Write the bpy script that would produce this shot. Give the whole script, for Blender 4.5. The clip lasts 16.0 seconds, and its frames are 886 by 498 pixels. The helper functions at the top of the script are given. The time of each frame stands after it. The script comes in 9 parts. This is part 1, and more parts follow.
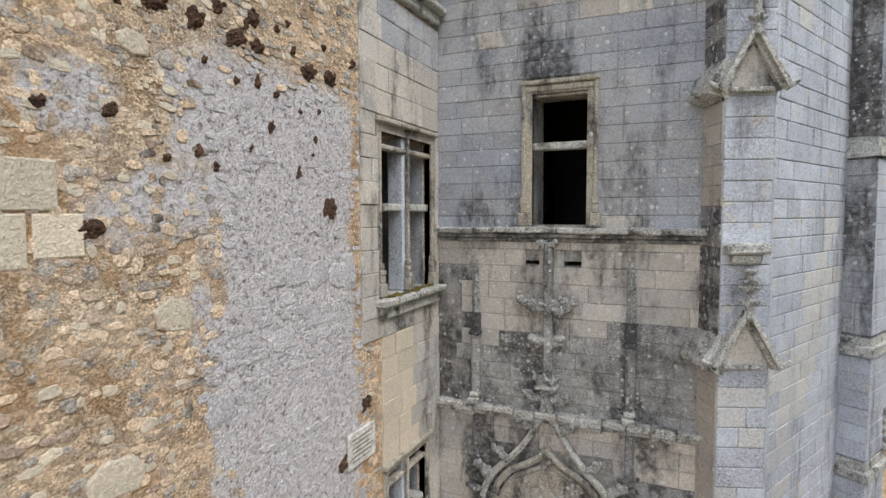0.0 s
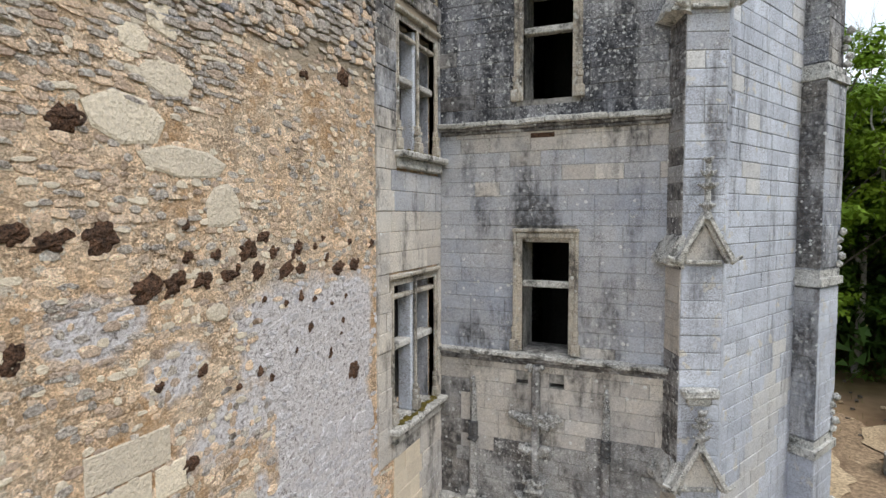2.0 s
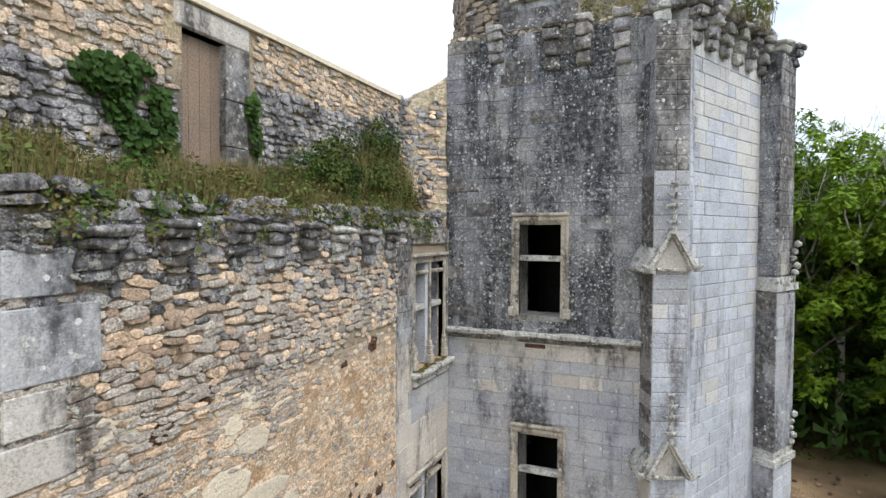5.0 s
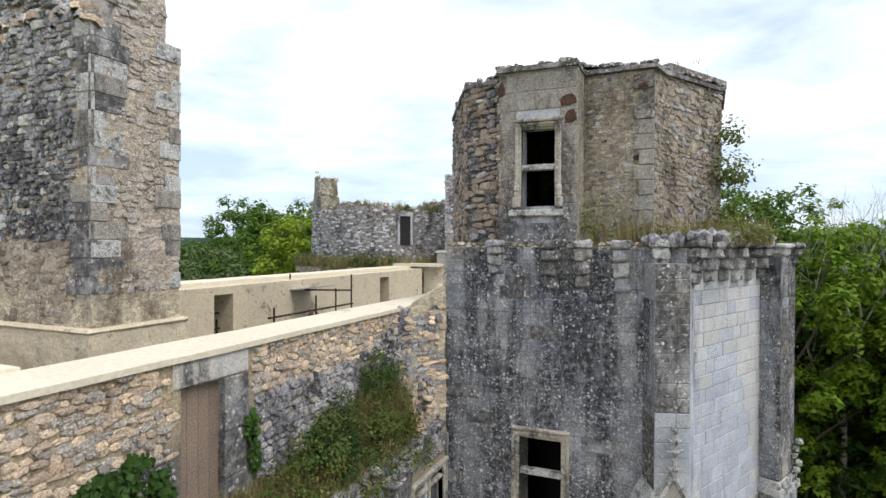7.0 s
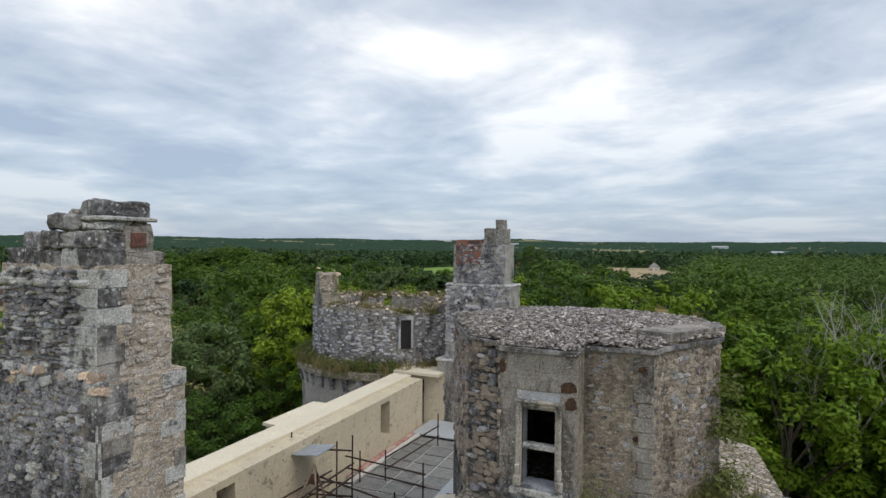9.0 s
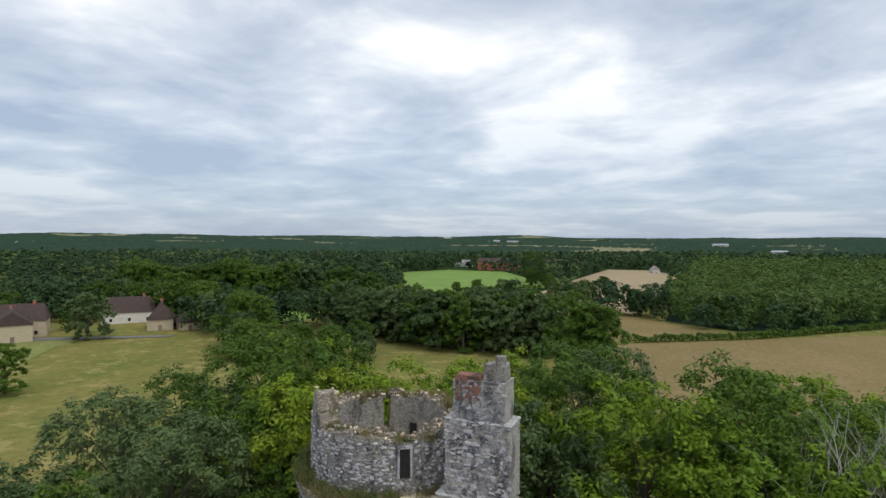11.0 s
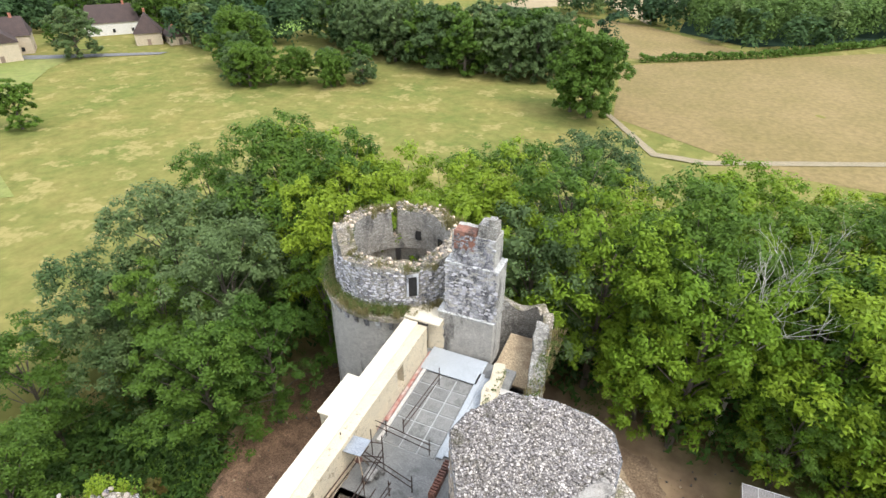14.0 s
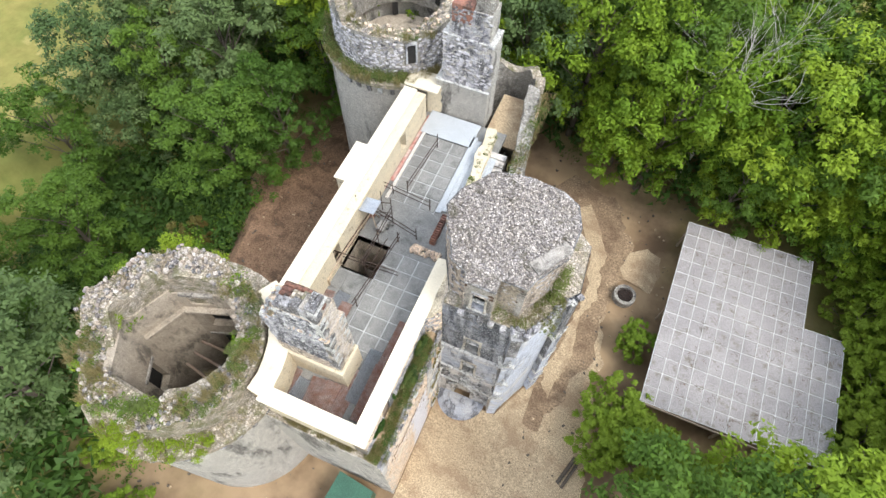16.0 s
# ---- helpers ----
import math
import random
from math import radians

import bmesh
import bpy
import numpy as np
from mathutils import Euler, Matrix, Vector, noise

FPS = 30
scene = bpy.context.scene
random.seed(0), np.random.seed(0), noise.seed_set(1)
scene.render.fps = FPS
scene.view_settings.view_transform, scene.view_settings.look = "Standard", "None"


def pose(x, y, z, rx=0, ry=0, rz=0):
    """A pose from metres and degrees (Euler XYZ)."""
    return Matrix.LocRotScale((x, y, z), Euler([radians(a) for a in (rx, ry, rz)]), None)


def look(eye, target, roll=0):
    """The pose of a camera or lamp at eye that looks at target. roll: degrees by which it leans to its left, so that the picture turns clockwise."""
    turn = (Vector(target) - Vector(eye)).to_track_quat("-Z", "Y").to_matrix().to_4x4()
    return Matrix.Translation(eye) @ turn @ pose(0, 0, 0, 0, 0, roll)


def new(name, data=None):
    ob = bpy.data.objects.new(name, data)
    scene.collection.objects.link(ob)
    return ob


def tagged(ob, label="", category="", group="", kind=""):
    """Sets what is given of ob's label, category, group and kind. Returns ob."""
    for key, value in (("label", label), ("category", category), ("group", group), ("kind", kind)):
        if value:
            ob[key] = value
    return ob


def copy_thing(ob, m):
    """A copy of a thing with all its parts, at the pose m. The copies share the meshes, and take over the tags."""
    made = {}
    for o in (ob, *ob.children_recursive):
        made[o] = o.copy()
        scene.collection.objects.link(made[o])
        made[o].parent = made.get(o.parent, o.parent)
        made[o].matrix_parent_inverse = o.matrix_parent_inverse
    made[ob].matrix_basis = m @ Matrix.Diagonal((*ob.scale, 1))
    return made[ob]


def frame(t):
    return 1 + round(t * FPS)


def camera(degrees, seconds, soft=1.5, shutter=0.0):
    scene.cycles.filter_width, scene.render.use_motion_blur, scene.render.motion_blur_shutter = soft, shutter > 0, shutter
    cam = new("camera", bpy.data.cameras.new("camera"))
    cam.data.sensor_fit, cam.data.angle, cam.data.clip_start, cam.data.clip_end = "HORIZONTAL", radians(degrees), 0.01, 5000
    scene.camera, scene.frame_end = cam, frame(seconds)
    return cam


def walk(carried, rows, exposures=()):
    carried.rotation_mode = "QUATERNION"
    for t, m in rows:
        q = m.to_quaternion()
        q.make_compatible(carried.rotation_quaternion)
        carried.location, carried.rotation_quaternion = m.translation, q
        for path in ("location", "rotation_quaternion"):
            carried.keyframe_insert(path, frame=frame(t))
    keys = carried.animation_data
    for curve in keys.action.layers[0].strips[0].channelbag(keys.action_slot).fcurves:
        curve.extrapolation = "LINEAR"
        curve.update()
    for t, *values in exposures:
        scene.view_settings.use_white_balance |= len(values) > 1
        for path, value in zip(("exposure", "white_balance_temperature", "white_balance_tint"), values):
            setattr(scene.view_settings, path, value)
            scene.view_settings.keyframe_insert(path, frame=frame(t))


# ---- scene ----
cam = camera(76.6, 16.0)
PATH = [
    (0, (-0.22, -0.02, 9.501), (-1.027, 1.806, 9.38), -0.2),
    (0.5, (-0.145, -0.216, 10.06), (-0.949, 1.612, 9.949), -0.1),
    (1, (-0.042, -0.514, 10.696), (-0.843, 1.315, 10.578), -0.1),
    (1.5, (0.081, -0.883, 11.32), (-0.716, 0.947, 11.198), -0.1),
    (2, (0.207, -1.314, 11.937), (-0.584, 0.519, 11.816), -0.1),
    (2.5, (0.358, -1.774, 12.538), (-0.431, 0.06, 12.419), -0.1),
    (3, (0.498, -2.243, 13.148), (-0.289, -0.408, 13.031), -0.1),
    (3.5, (0.632, -2.686, 13.768), (-0.153, -0.85, 13.655), -0.1),
    (3.7, (0.651, -2.812, 14.025), (-0.132, -0.975, 13.913), -0.1),
    (6, (0.669, -3.0, 17.797), (-0.114, -1.16, 17.781), 0.5),
    (6.5, (0.652, -2.975, 18.988), (-0.13, -1.135, 18.974), 0.5),
    (7, (0.627, -2.901, 20.359), (-0.157, -1.061, 20.342), 0.2),
    (7.5, (0.624, -2.909, 21.652), (-0.161, -1.07, 21.639), 0.2),
    (8, (0.613, -2.925, 23.166), (-0.171, -1.086, 23.138), 0.3),
    (8.5, (0.611, -2.979, 24.795), (-0.173, -1.139, 24.767), 0.4),
    (9, (0.597, -3.004, 26.526), (-0.188, -1.164, 26.508), 0.5),
    (9.5, (0.575, -3.006, 28.318), (-0.209, -1.166, 28.308), 0.5),
    (9.7, (0.569, -3.013, 29.013), (-0.214, -1.173, 29.008), 0.4),
    (12, (0.299, -2.176, 38.521), (-0.491, -0.346, 38.359), -0.1),
    (12.5, (0.453, -2.489, 40.413), (-0.326, -0.685, 40.043), 0.1),
    (13, (0.473, -2.654, 42.116), (-0.279, -0.904, 41.505), 0.3),
    (13.5, (0.558, -2.878, 43.735), (-0.155, -1.211, 42.893), 0.3),
    (14, (0.605, -3.088, 45.082), (-0.059, -1.525, 44.026), 0.5),
    (14.5, (0.617, -3.349, 46.65), (0.016, -1.918, 45.39), 0.7),
    (15, (0.603, -3.351, 48.302), (0.075, -2.082, 46.85), 0.8),
    (15.5, (0.535, -3.426, 49.728), (0.091, -2.332, 48.114), 1.2),
    (16, (0.526, -3.529, 50.964), (0.166, -2.617, 49.221), 1.7),
]
EXPOSURES = [(0, 0.62), (2.0, 0.64), (3.5, 0.78), (6, 0.76), (7, 0.48), (8, 0.0), (9, -0.22), (12, -0.2), (13, 0.33), (14, 1.05), (15, 1.2), (16, 1.14)]
walk(cam, [(t, look(eye, target, roll)) for t, eye, target, roll in PATH], EXPOSURES)
# ---- sky and sun: bright overcast ----
def build_world():
    w = bpy.data.worlds.new("overcast_sky")
    scene.world = w
    w.use_nodes = True
    nt = w.node_tree
    N, L = nt.nodes, nt.links
    N.clear()
    out = N.new("ShaderNodeOutputWorld")
    bg = N.new("ShaderNodeBackground")
    L.new(bg.outputs[0], out.inputs[0])
    sky = N.new("ShaderNodeTexSky")
    sky.sky_type, sky.sun_disc = "NISHITA", False
    sky.sun_elevation, sky.sun_rotation = radians(48), radians(150)
    tc = N.new("ShaderNodeTexCoord")
    sep = N.new("ShaderNodeSeparateXYZ")
    L.new(tc.outputs["Generated"], sep.inputs[0])

    def math_node(op, a, b):
        n = N.new("ShaderNodeMath")
        n.operation = op
        for k, v in enumerate((a, b)):
            if isinstance(v, (int, float)):
                n.inputs[k].default_value = v
            else:
                L.new(v, n.inputs[k])
        return n.outputs[0]
    zc = math_node("ADD", math_node("MAXIMUM", sep.outputs[2], 0.0), 0.11)
    comb = N.new("ShaderNodeCombineXYZ")
    L.new(math_node("DIVIDE", sep.outputs[0], zc), comb.inputs[0])
    L.new(math_node("DIVIDE", sep.outputs[1], zc), comb.inputs[1])

    def cloud(scale, detail, seed, rough=0.55):
        mp = N.new("ShaderNodeMapping")
        mp.inputs["Location"].default_value = (seed, seed * 0.7, seed * 0.3)
        L.new(comb.outputs[0], mp.inputs[0])
        n = N.new("ShaderNodeTexNoise")
        n.inputs["Scale"].default_value, n.inputs["Detail"].default_value = scale, detail
        n.inputs["Roughness"].default_value, n.inputs["Distortion"].default_value = rough, 0.35
        L.new(mp.outputs[0], n.inputs["Vector"])
        return n.outputs[0]
    big, mid = cloud(0.55, 6, 3.1), cloud(1.5, 8, 8.7)
    dens = math_node("ADD", math_node("MULTIPLY", big, 0.6), math_node("MULTIPLY", mid, 0.4))
    ramp = N.new("ShaderNodeValToRGB")
    L.new(dens, ramp.inputs[0])
    cr = ramp.color_ramp
    cr.elements[0].position, cr.elements[0].color = 0.40, (0.46, 0.54, 0.67, 1)
    cr.elements[1].position, cr.elements[1].color = 0.605, (1.2, 1.2, 1.19, 1)
    e = cr.elements.new(0.51)
    e.color = (0.76, 0.82, 0.90, 1)
    # towards the horizon the cloud base is greyer and bluer
    low = N.new("ShaderNodeMapRange")
    L.new(sep.outputs[2], low.inputs[0])
    low.inputs[1].default_value, low.inputs[2].default_value = 0.0, 0.26
    low.inputs[3].default_value, low.inputs[4].default_value = 0.78, 0.0
    mixh = N.new("ShaderNodeMix")
    mixh.data_type = "RGBA"
    L.new(low.outputs[0], mixh.inputs[0])
    L.new(ramp.outputs[0], mixh.inputs[6])
    mixh.inputs[7].default_value = (0.34, 0.44, 0.60, 1)
    # a little of the clear sky shows through
    skyd = N.new("ShaderNodeMix")
    skyd.data_type, skyd.blend_type = "RGBA", "ADD"
    skyd.inputs[0].default_value = 0.03
    L.new(mixh.outputs[2], skyd.inputs[6])
    L.new(sky.outputs[0], skyd.inputs[7])
    L.new(skyd.outputs[2], bg.inputs[0])
    bg.inputs[1].default_value = 0.95
    sun = new("sun", bpy.data.lights.new("sun", "SUN"))
    sun.data.energy, sun.data.angle, sun.data.color = 1.4, radians(22), (1.0, 0.96, 0.9)
    sun.matrix_world = look((30, -7, 44), (0, 0, 0))


build_world()
# ---- materials ----
def mat(name, c1, c2, rough=0.9, big=0.6, fine=14.0, dark=None, dark_at=0.62, dark_scale=0.9, drip=0.35, spot=None, spot_at=0.66, spot_scale=7.0, pits=0.0, pit=(0.12, 0.10, 0.085), dots=0.0,
        bump=0.25, bump_scale=18.0, island=0.0, cells=0.0, cell_scale=5.0, joint=None, metal=0.0, zones=None, grit=1.0):
    """Weathered surface: two base tones, fine grain, run-down dark growth, pale lichen spots, relief."""
    m = bpy.data.materials.new(name)
    m.use_nodes = True
    nt = m.node_tree
    N, L = nt.nodes, nt.links
    b = N["Principled BSDF"]
    b.inputs["Roughness"].default_value, b.inputs["Metallic"].default_value = rough, metal
    b.inputs["Specular IOR Level"].default_value = 0.25
    geo = N.new("ShaderNodeNewGeometry")

    def noise_at(scale, detail=4.0, stretch=1.0, off=0.0):
        mp = N.new("ShaderNodeMapping")
        mp.inputs["Scale"].default_value = (1, 1, stretch)
        mp.inputs["Location"].default_value = (off, off, off)
        L.new(geo.outputs["Position"], mp.inputs[0])
        n = N.new("ShaderNodeTexNoise")
        n.inputs["Scale"].default_value, n.inputs["Detail"].default_value, n.inputs["Roughness"].default_value = scale, detail, 0.68
        L.new(mp.outputs[0], n.inputs["Vector"])
        return n.outputs[0]

    def step(v, a, w):
        r = N.new("ShaderNodeMapRange")
        L.new(v, r.inputs[0])
        r.inputs[1].default_value, r.inputs[2].default_value = a - w, a + w
        return r.outputs[0]

    def mix(f, a, c, mode="MIX"):
        n = N.new("ShaderNodeMix")
        n.data_type, n.blend_type = "RGBA", mode
        for k, v in ((0, f), (6, a), (7, c)):
            if isinstance(v, (int, float)):
                n.inputs[k].default_value = v
            elif isinstance(v, tuple):
                n.inputs[k].default_value = (*v, 1)
            else:
                L.new(v, n.inputs[k])
        return n.outputs[2]

    def times(a, c):
        n = N.new("ShaderNodeMath")
        n.operation = "MULTIPLY"
        for k, v in enumerate((a, c)):
            if isinstance(v, (int, float)):
                n.inputs[k].default_value = v
            else:
                L.new(v, n.inputs[k])
        return n.outputs[0]
    col = mix(step(noise_at(big, 5.0), 0.5, 0.16), c1, c2)
    for zc, lo, hi in zones or ():
        # a height band with a ragged edge: another coat or another growth
        sepz = N.new("ShaderNodeSeparateXYZ")
        L.new(geo.outputs["Position"], sepz.inputs[0])
        add = N.new("ShaderNodeMath")
        add.operation = "MULTIPLY_ADD"
        L.new(noise_at(0.8, 5.0, 1.0, 31.0), add.inputs[0])
        add.inputs[1].default_value = 1.6
        L.new(sepz.outputs[2], add.inputs[2])
        f = times(step(add.outputs[0], lo + 0.8, 0.25), step(times(add.outputs[0], -1.0), -(hi + 0.8), 0.25))
        col = mix(f, col, zc)
    grain = noise_at(fine, 6.0, 1.0, 5.0)
    h = grain
    if cells:
        v = N.new("ShaderNodeTexVoronoi")
        v.feature = "F1"
        mp = N.new("ShaderNodeMapping")
        mp.inputs["Scale"].default_value = (1, 1, 1.7)
        L.new(geo.outputs["Position"], mp.inputs[0])
        L.new(mp.outputs[0], v.inputs["Vector"])
        v.inputs["Scale"].default_value = cell_scale
        bw = N.new("ShaderNodeRGBToBW")
        L.new(v.outputs["Color"], bw.inputs[0])
        shade = N.new("ShaderNodeMapRange")
        L.new(bw.outputs[0], shade.inputs[0])
        shade.inputs[1].default_value, shade.inputs[2].default_value = 0.2, 0.8
        shade.inputs[3].default_value, shade.inputs[4].default_value = 1.0 - cells, 1.0 + cells
        cs = N.new("ShaderNodeCombineColor")
        for k in range(3):
            L.new(shade.outputs[0], cs.inputs[k])
        col = mix(1.0, col, cs.outputs[0], "MULTIPLY")
        ve = N.new("ShaderNodeTexVoronoi")
        ve.feature = "DISTANCE_TO_EDGE"
        L.new(mp.outputs[0], ve.inputs["Vector"])
        ve.inputs["Scale"].default_value = cell_scale
        edge = step(ve.outputs["Distance"], 0.07, 0.06)
        if joint:
            inv = N.new("ShaderNodeMath")
            inv.operation = "SUBTRACT"
            inv.inputs[0].default_value = 1.0
            L.new(edge, inv.inputs[1])
            col = mix(inv.outputs[0], col, joint)
        h = mix(0.3, edge, grain)
    g = N.new("ShaderNodeMapRange")
    L.new(grain, g.inputs[0])
    g.inputs[1].default_value, g.inputs[2].default_value, g.inputs[3].default_value, g.inputs[4].default_value = 0.36, 0.64, 1 - 0.36 * grit, 1 + 0.28 * grit
    gc = N.new("ShaderNodeCombineColor")
    for k in range(3):
        L.new(g.outputs[0], gc.inputs[k])
    col = mix(1.0, col, gc.outputs[0], "MULTIPLY")
    if island:
        oi = N.new("ShaderNodeObjectInfo")
        addr = N.new("ShaderNodeMath")
        addr.operation = "ADD"
        L.new(oi.outputs["Random"], addr.inputs[0])
        L.new(geo.outputs["Random Per Island"], addr.inputs[1])
        fr = N.new("ShaderNodeMath")
        fr.operation = "FRACT"
        L.new(addr.outputs[0], fr.inputs[0])
        r = N.new("ShaderNodeMapRange")
        L.new(fr.outputs[0], r.inputs[0])
        r.inputs[3].default_value, r.inputs[4].default_value = 1 - island, 1 + island
        rc = N.new("ShaderNodeCombineColor")
        L.new(r.outputs[0], rc.inputs[0])
        L.new(r.outputs[0], rc.inputs[1])
        r2 = N.new("ShaderNodeMapRange")
        L.new(fr.outputs[0], r2.inputs[0])
        r2.inputs[3].default_value, r2.inputs[4].default_value = 1 - island * 0.7, 1 + island * 1.2
        L.new(r2.outputs[0], rc.inputs[2])
        col = mix(1.0, col, rc.outputs[0], "MULTIPLY")
    if dark:
        f = times(step(noise_at(dark_scale, 7.0, drip, 11.0), dark_at, 0.05), 0.94)
        f = times(f, step(noise_at(9.0, 5.0, 1.0, 3.0), 0.40, 0.17))
        col = mix(f, col, dark)
    if spot:
        f = times(step(noise_at(spot_scale, 3.0, 1.0, 21.0), spot_at, 0.022), step(noise_at(0.7, 3.0, 1.0, 9.0), 0.45, 0.12))
        col = mix(times(f, 0.85), col, spot)
    if dots:
        # round lichen discs of many sizes
        vd = N.new("ShaderNodeTexVoronoi")
        vd.feature = "F1"
        L.new(geo.outputs["Position"], vd.inputs["Vector"])
        vd.inputs["Scale"].default_value = 13.0
        sc = N.new("ShaderNodeSeparateColor")
        L.new(vd.outputs["Color"], sc.inputs[0])
        rad = N.new("ShaderNodeMapRange")
        L.new(sc.outputs[0], rad.inputs[0])
        rad.inputs[1].default_value, rad.inputs[2].default_value, rad.inputs[3].default_value, rad.inputs[4].default_value = 1 - dots, 1.0, 0.0, 0.42
        wobble = N.new("ShaderNodeMath")
        wobble.operation = "MULTIPLY_ADD"
        L.new(noise_at(34, 4.0, 1.0, 8.0), wobble.inputs[0])
        wobble.inputs[1].default_value = 0.36
        L.new(vd.outputs["Distance"], wobble.inputs[2])
        lt = N.new("ShaderNodeMath")
        lt.operation = "LESS_THAN"
        L.new(wobble.outputs[0], lt.inputs[0])
        ad2 = N.new("ShaderNodeMath")
        ad2.operation = "ADD"
        L.new(rad.outputs[0], ad2.inputs[0])
        ad2.inputs[1].default_value = 0.25
        L.new(ad2.outputs[0], lt.inputs[1])
        col = mix(times(times(lt.outputs[0], 0.9), step(noise_at(1.1, 5.0, 1.0, 19.0), 0.47, 0.08)), col, (0.72, 0.73, 0.72))
    if pits:
        f = times(step(noise_at(38.0, 5.0, 1.4, 7.0), 0.60 - 0.10 * pits, 0.05), min(1.0, 0.55 + 0.3 * pits))
        f = times(f, step(noise_at(2.3, 4.0, 1.0, 13.0), 0.48, 0.2))
        col = mix(f, col, pit)
    L.new(col, b.inputs["Base Color"])
    bp = N.new("ShaderNodeBump")
    bp.inputs["Strength"].default_value, bp.inputs["Distance"].default_value = min(1.0, bump), 0.06 if joint else 0.045
    if cells and joint:
        L.new(h, bp.inputs["Height"])
    else:
        L.new(noise_at(bump_scale, 6.0, 1.0, 2.0), bp.inputs["Height"])
    L.new(bp.outputs[0], b.inputs["Normal"])
    return m


def leaf_mat(name, c1, c2, vary=0.22, spec=0.2, patch_scale=0.35):
    m = bpy.data.materials.new(name)
    m.use_nodes = True
    nt = m.node_tree
    N, L = nt.nodes, nt.links
    out = N["Material Output"]
    b = N["Principled BSDF"]
    b.inputs["Roughness"].default_value = 0.6
    b.inputs["Specular IOR Level"].default_value = spec
    geo, oi = N.new("ShaderNodeNewGeometry"), N.new("ShaderNodeObjectInfo")
    n = N.new("ShaderNodeTexNoise")
    n.inputs["Scale"].default_value, n.inputs["Detail"].default_value = patch_scale, 3
    L.new(geo.outputs["Position"], n.inputs["Vector"])
    ad = N.new("ShaderNodeMath")
    ad.operation = "MULTIPLY_ADD"
    L.new(oi.outputs["Random"], ad.inputs[0])
    ad.inputs[1].default_value = 0.9
    L.new(n.outputs[0], ad.inputs[2])
    r = N.new("ShaderNodeMapRange")
    L.new(ad.outputs[0], r.inputs[0])
    r.inputs[1].default_value, r.inputs[2].default_value = 0.35, 1.5
    mx = N.new("ShaderNodeMix")
    mx.data_type = "RGBA"
    L.new(r.outputs[0], mx.inputs[0])
    mx.inputs[6].default_value, mx.inputs[7].default_value = (*c1, 1), (*c2, 1)
    hs = N.new("ShaderNodeHueSaturation")
    r2 = N.new("ShaderNodeMapRange")
    L.new(geo.outputs["Random Per Island"], r2.inputs[0])
    r2.inputs[3].default_value, r2.inputs[4].default_value = 1 - vary, 1 + vary
    L.new(r2.outputs[0], hs.inputs["Value"])
    L.new(mx.outputs[2], hs.inputs["Color"])
    L.new(hs.outputs[0], b.inputs["Base Color"])
    tr = N.new("ShaderNodeBsdfTranslucent")
    L.new(hs.outputs[0], tr.inputs[0])
    ms = N.new("ShaderNodeMixShader")
    ms.inputs[0].default_value = 0.24
    L.new(b.outputs[0], ms.inputs[1])
    L.new(tr.outputs[0], ms.inputs[2])
    L.new(ms.outputs[0], out.inputs[0])
    return m


GREY_GROWTH = (0.028, 0.030, 0.036)
CREAM = mat("limestone_cream", (0.64, 0.58, 0.49), (0.50, 0.485, 0.46), fine=26, dark=(0.055, 0.054, 0.056), dark_at=0.545, spot=(0.58, 0.57, 0.54), spot_at=0.68, island=0.13, pits=0.5, dots=0.08, grit=0.45)
GREY = mat("limestone_grey", (0.385, 0.415, 0.475), (0.50, 0.495, 0.49), fine=26, dark=(0.05, 0.054, 0.062), dark_at=0.55, spot=(0.58, 0.58, 0.56), spot_at=0.655, island=0.1, pits=0.7, dots=0.16, grit=0.45)
STAINED = mat("limestone_stained", (0.34, 0.345, 0.365), (0.46, 0.43, 0.38), fine=26, dark=(0.035, 0.037, 0.042), dark_at=0.44, dark_scale=1.4, drip=0.5, spot=(0.60, 0.60, 0.58), spot_at=0.63, spot_scale=9, island=0.12, pits=1.0, dots=0.3, grit=0.7)
DARK = mat("limestone_black_growth", (0.255, 0.27, 0.305), (0.42, 0.41, 0.395), big=0.9, fine=26, dark=(0.018, 0.02, 0.026), dark_at=0.485, dark_scale=1.8, drip=0.16, spot=(0.7, 0.71, 0.71), spot_at=0.6, spot_scale=20, island=0.15, pits=1.2, pit=(0.03, 0.03, 0.034), dots=0.5, grit=0.8)
PALE = mat("limestone_pale", (0.60, 0.63, 0.69), (0.48, 0.51, 0.57), big=0.9, fine=24, dark=(0.12, 0.12, 0.13), dark_at=0.585, drip=0.15, spot=(0.62, 0.58, 0.50), spot_at=0.64, spot_scale=3.0, island=0.09, pits=0.7, grit=0.45)
TRIM = mat("carved_trim", (0.58, 0.515, 0.42), (0.45, 0.42, 0.375), fine=26, dark=(0.05, 0.05, 0.05), dark_at=0.545, dark_scale=2.2, spot=(0.62, 0.62, 0.59), spot_at=0.58, bump=0.7, pits=0.8, dots=0.2, grit=0.6)
LEDGE = mat("lichened_ledge", (0.59, 0.584, 0.566), (0.708, 0.69, 0.649), fine=26, dark=(0.045, 0.045, 0.042), dark_at=0.56, dark_scale=3.4, drip=1.0, spot=(0.68, 0.68, 0.66), spot_at=0.55, bump=0.9, pits=0.9, pit=(0.05, 0.05, 0.04))
MORTAR = mat("mortar_joint", (0.46, 0.44, 0.41), (0.24, 0.235, 0.225), big=1.3, dark=(0.05, 0.05, 0.05), dark_at=0.53, bump=0.5)
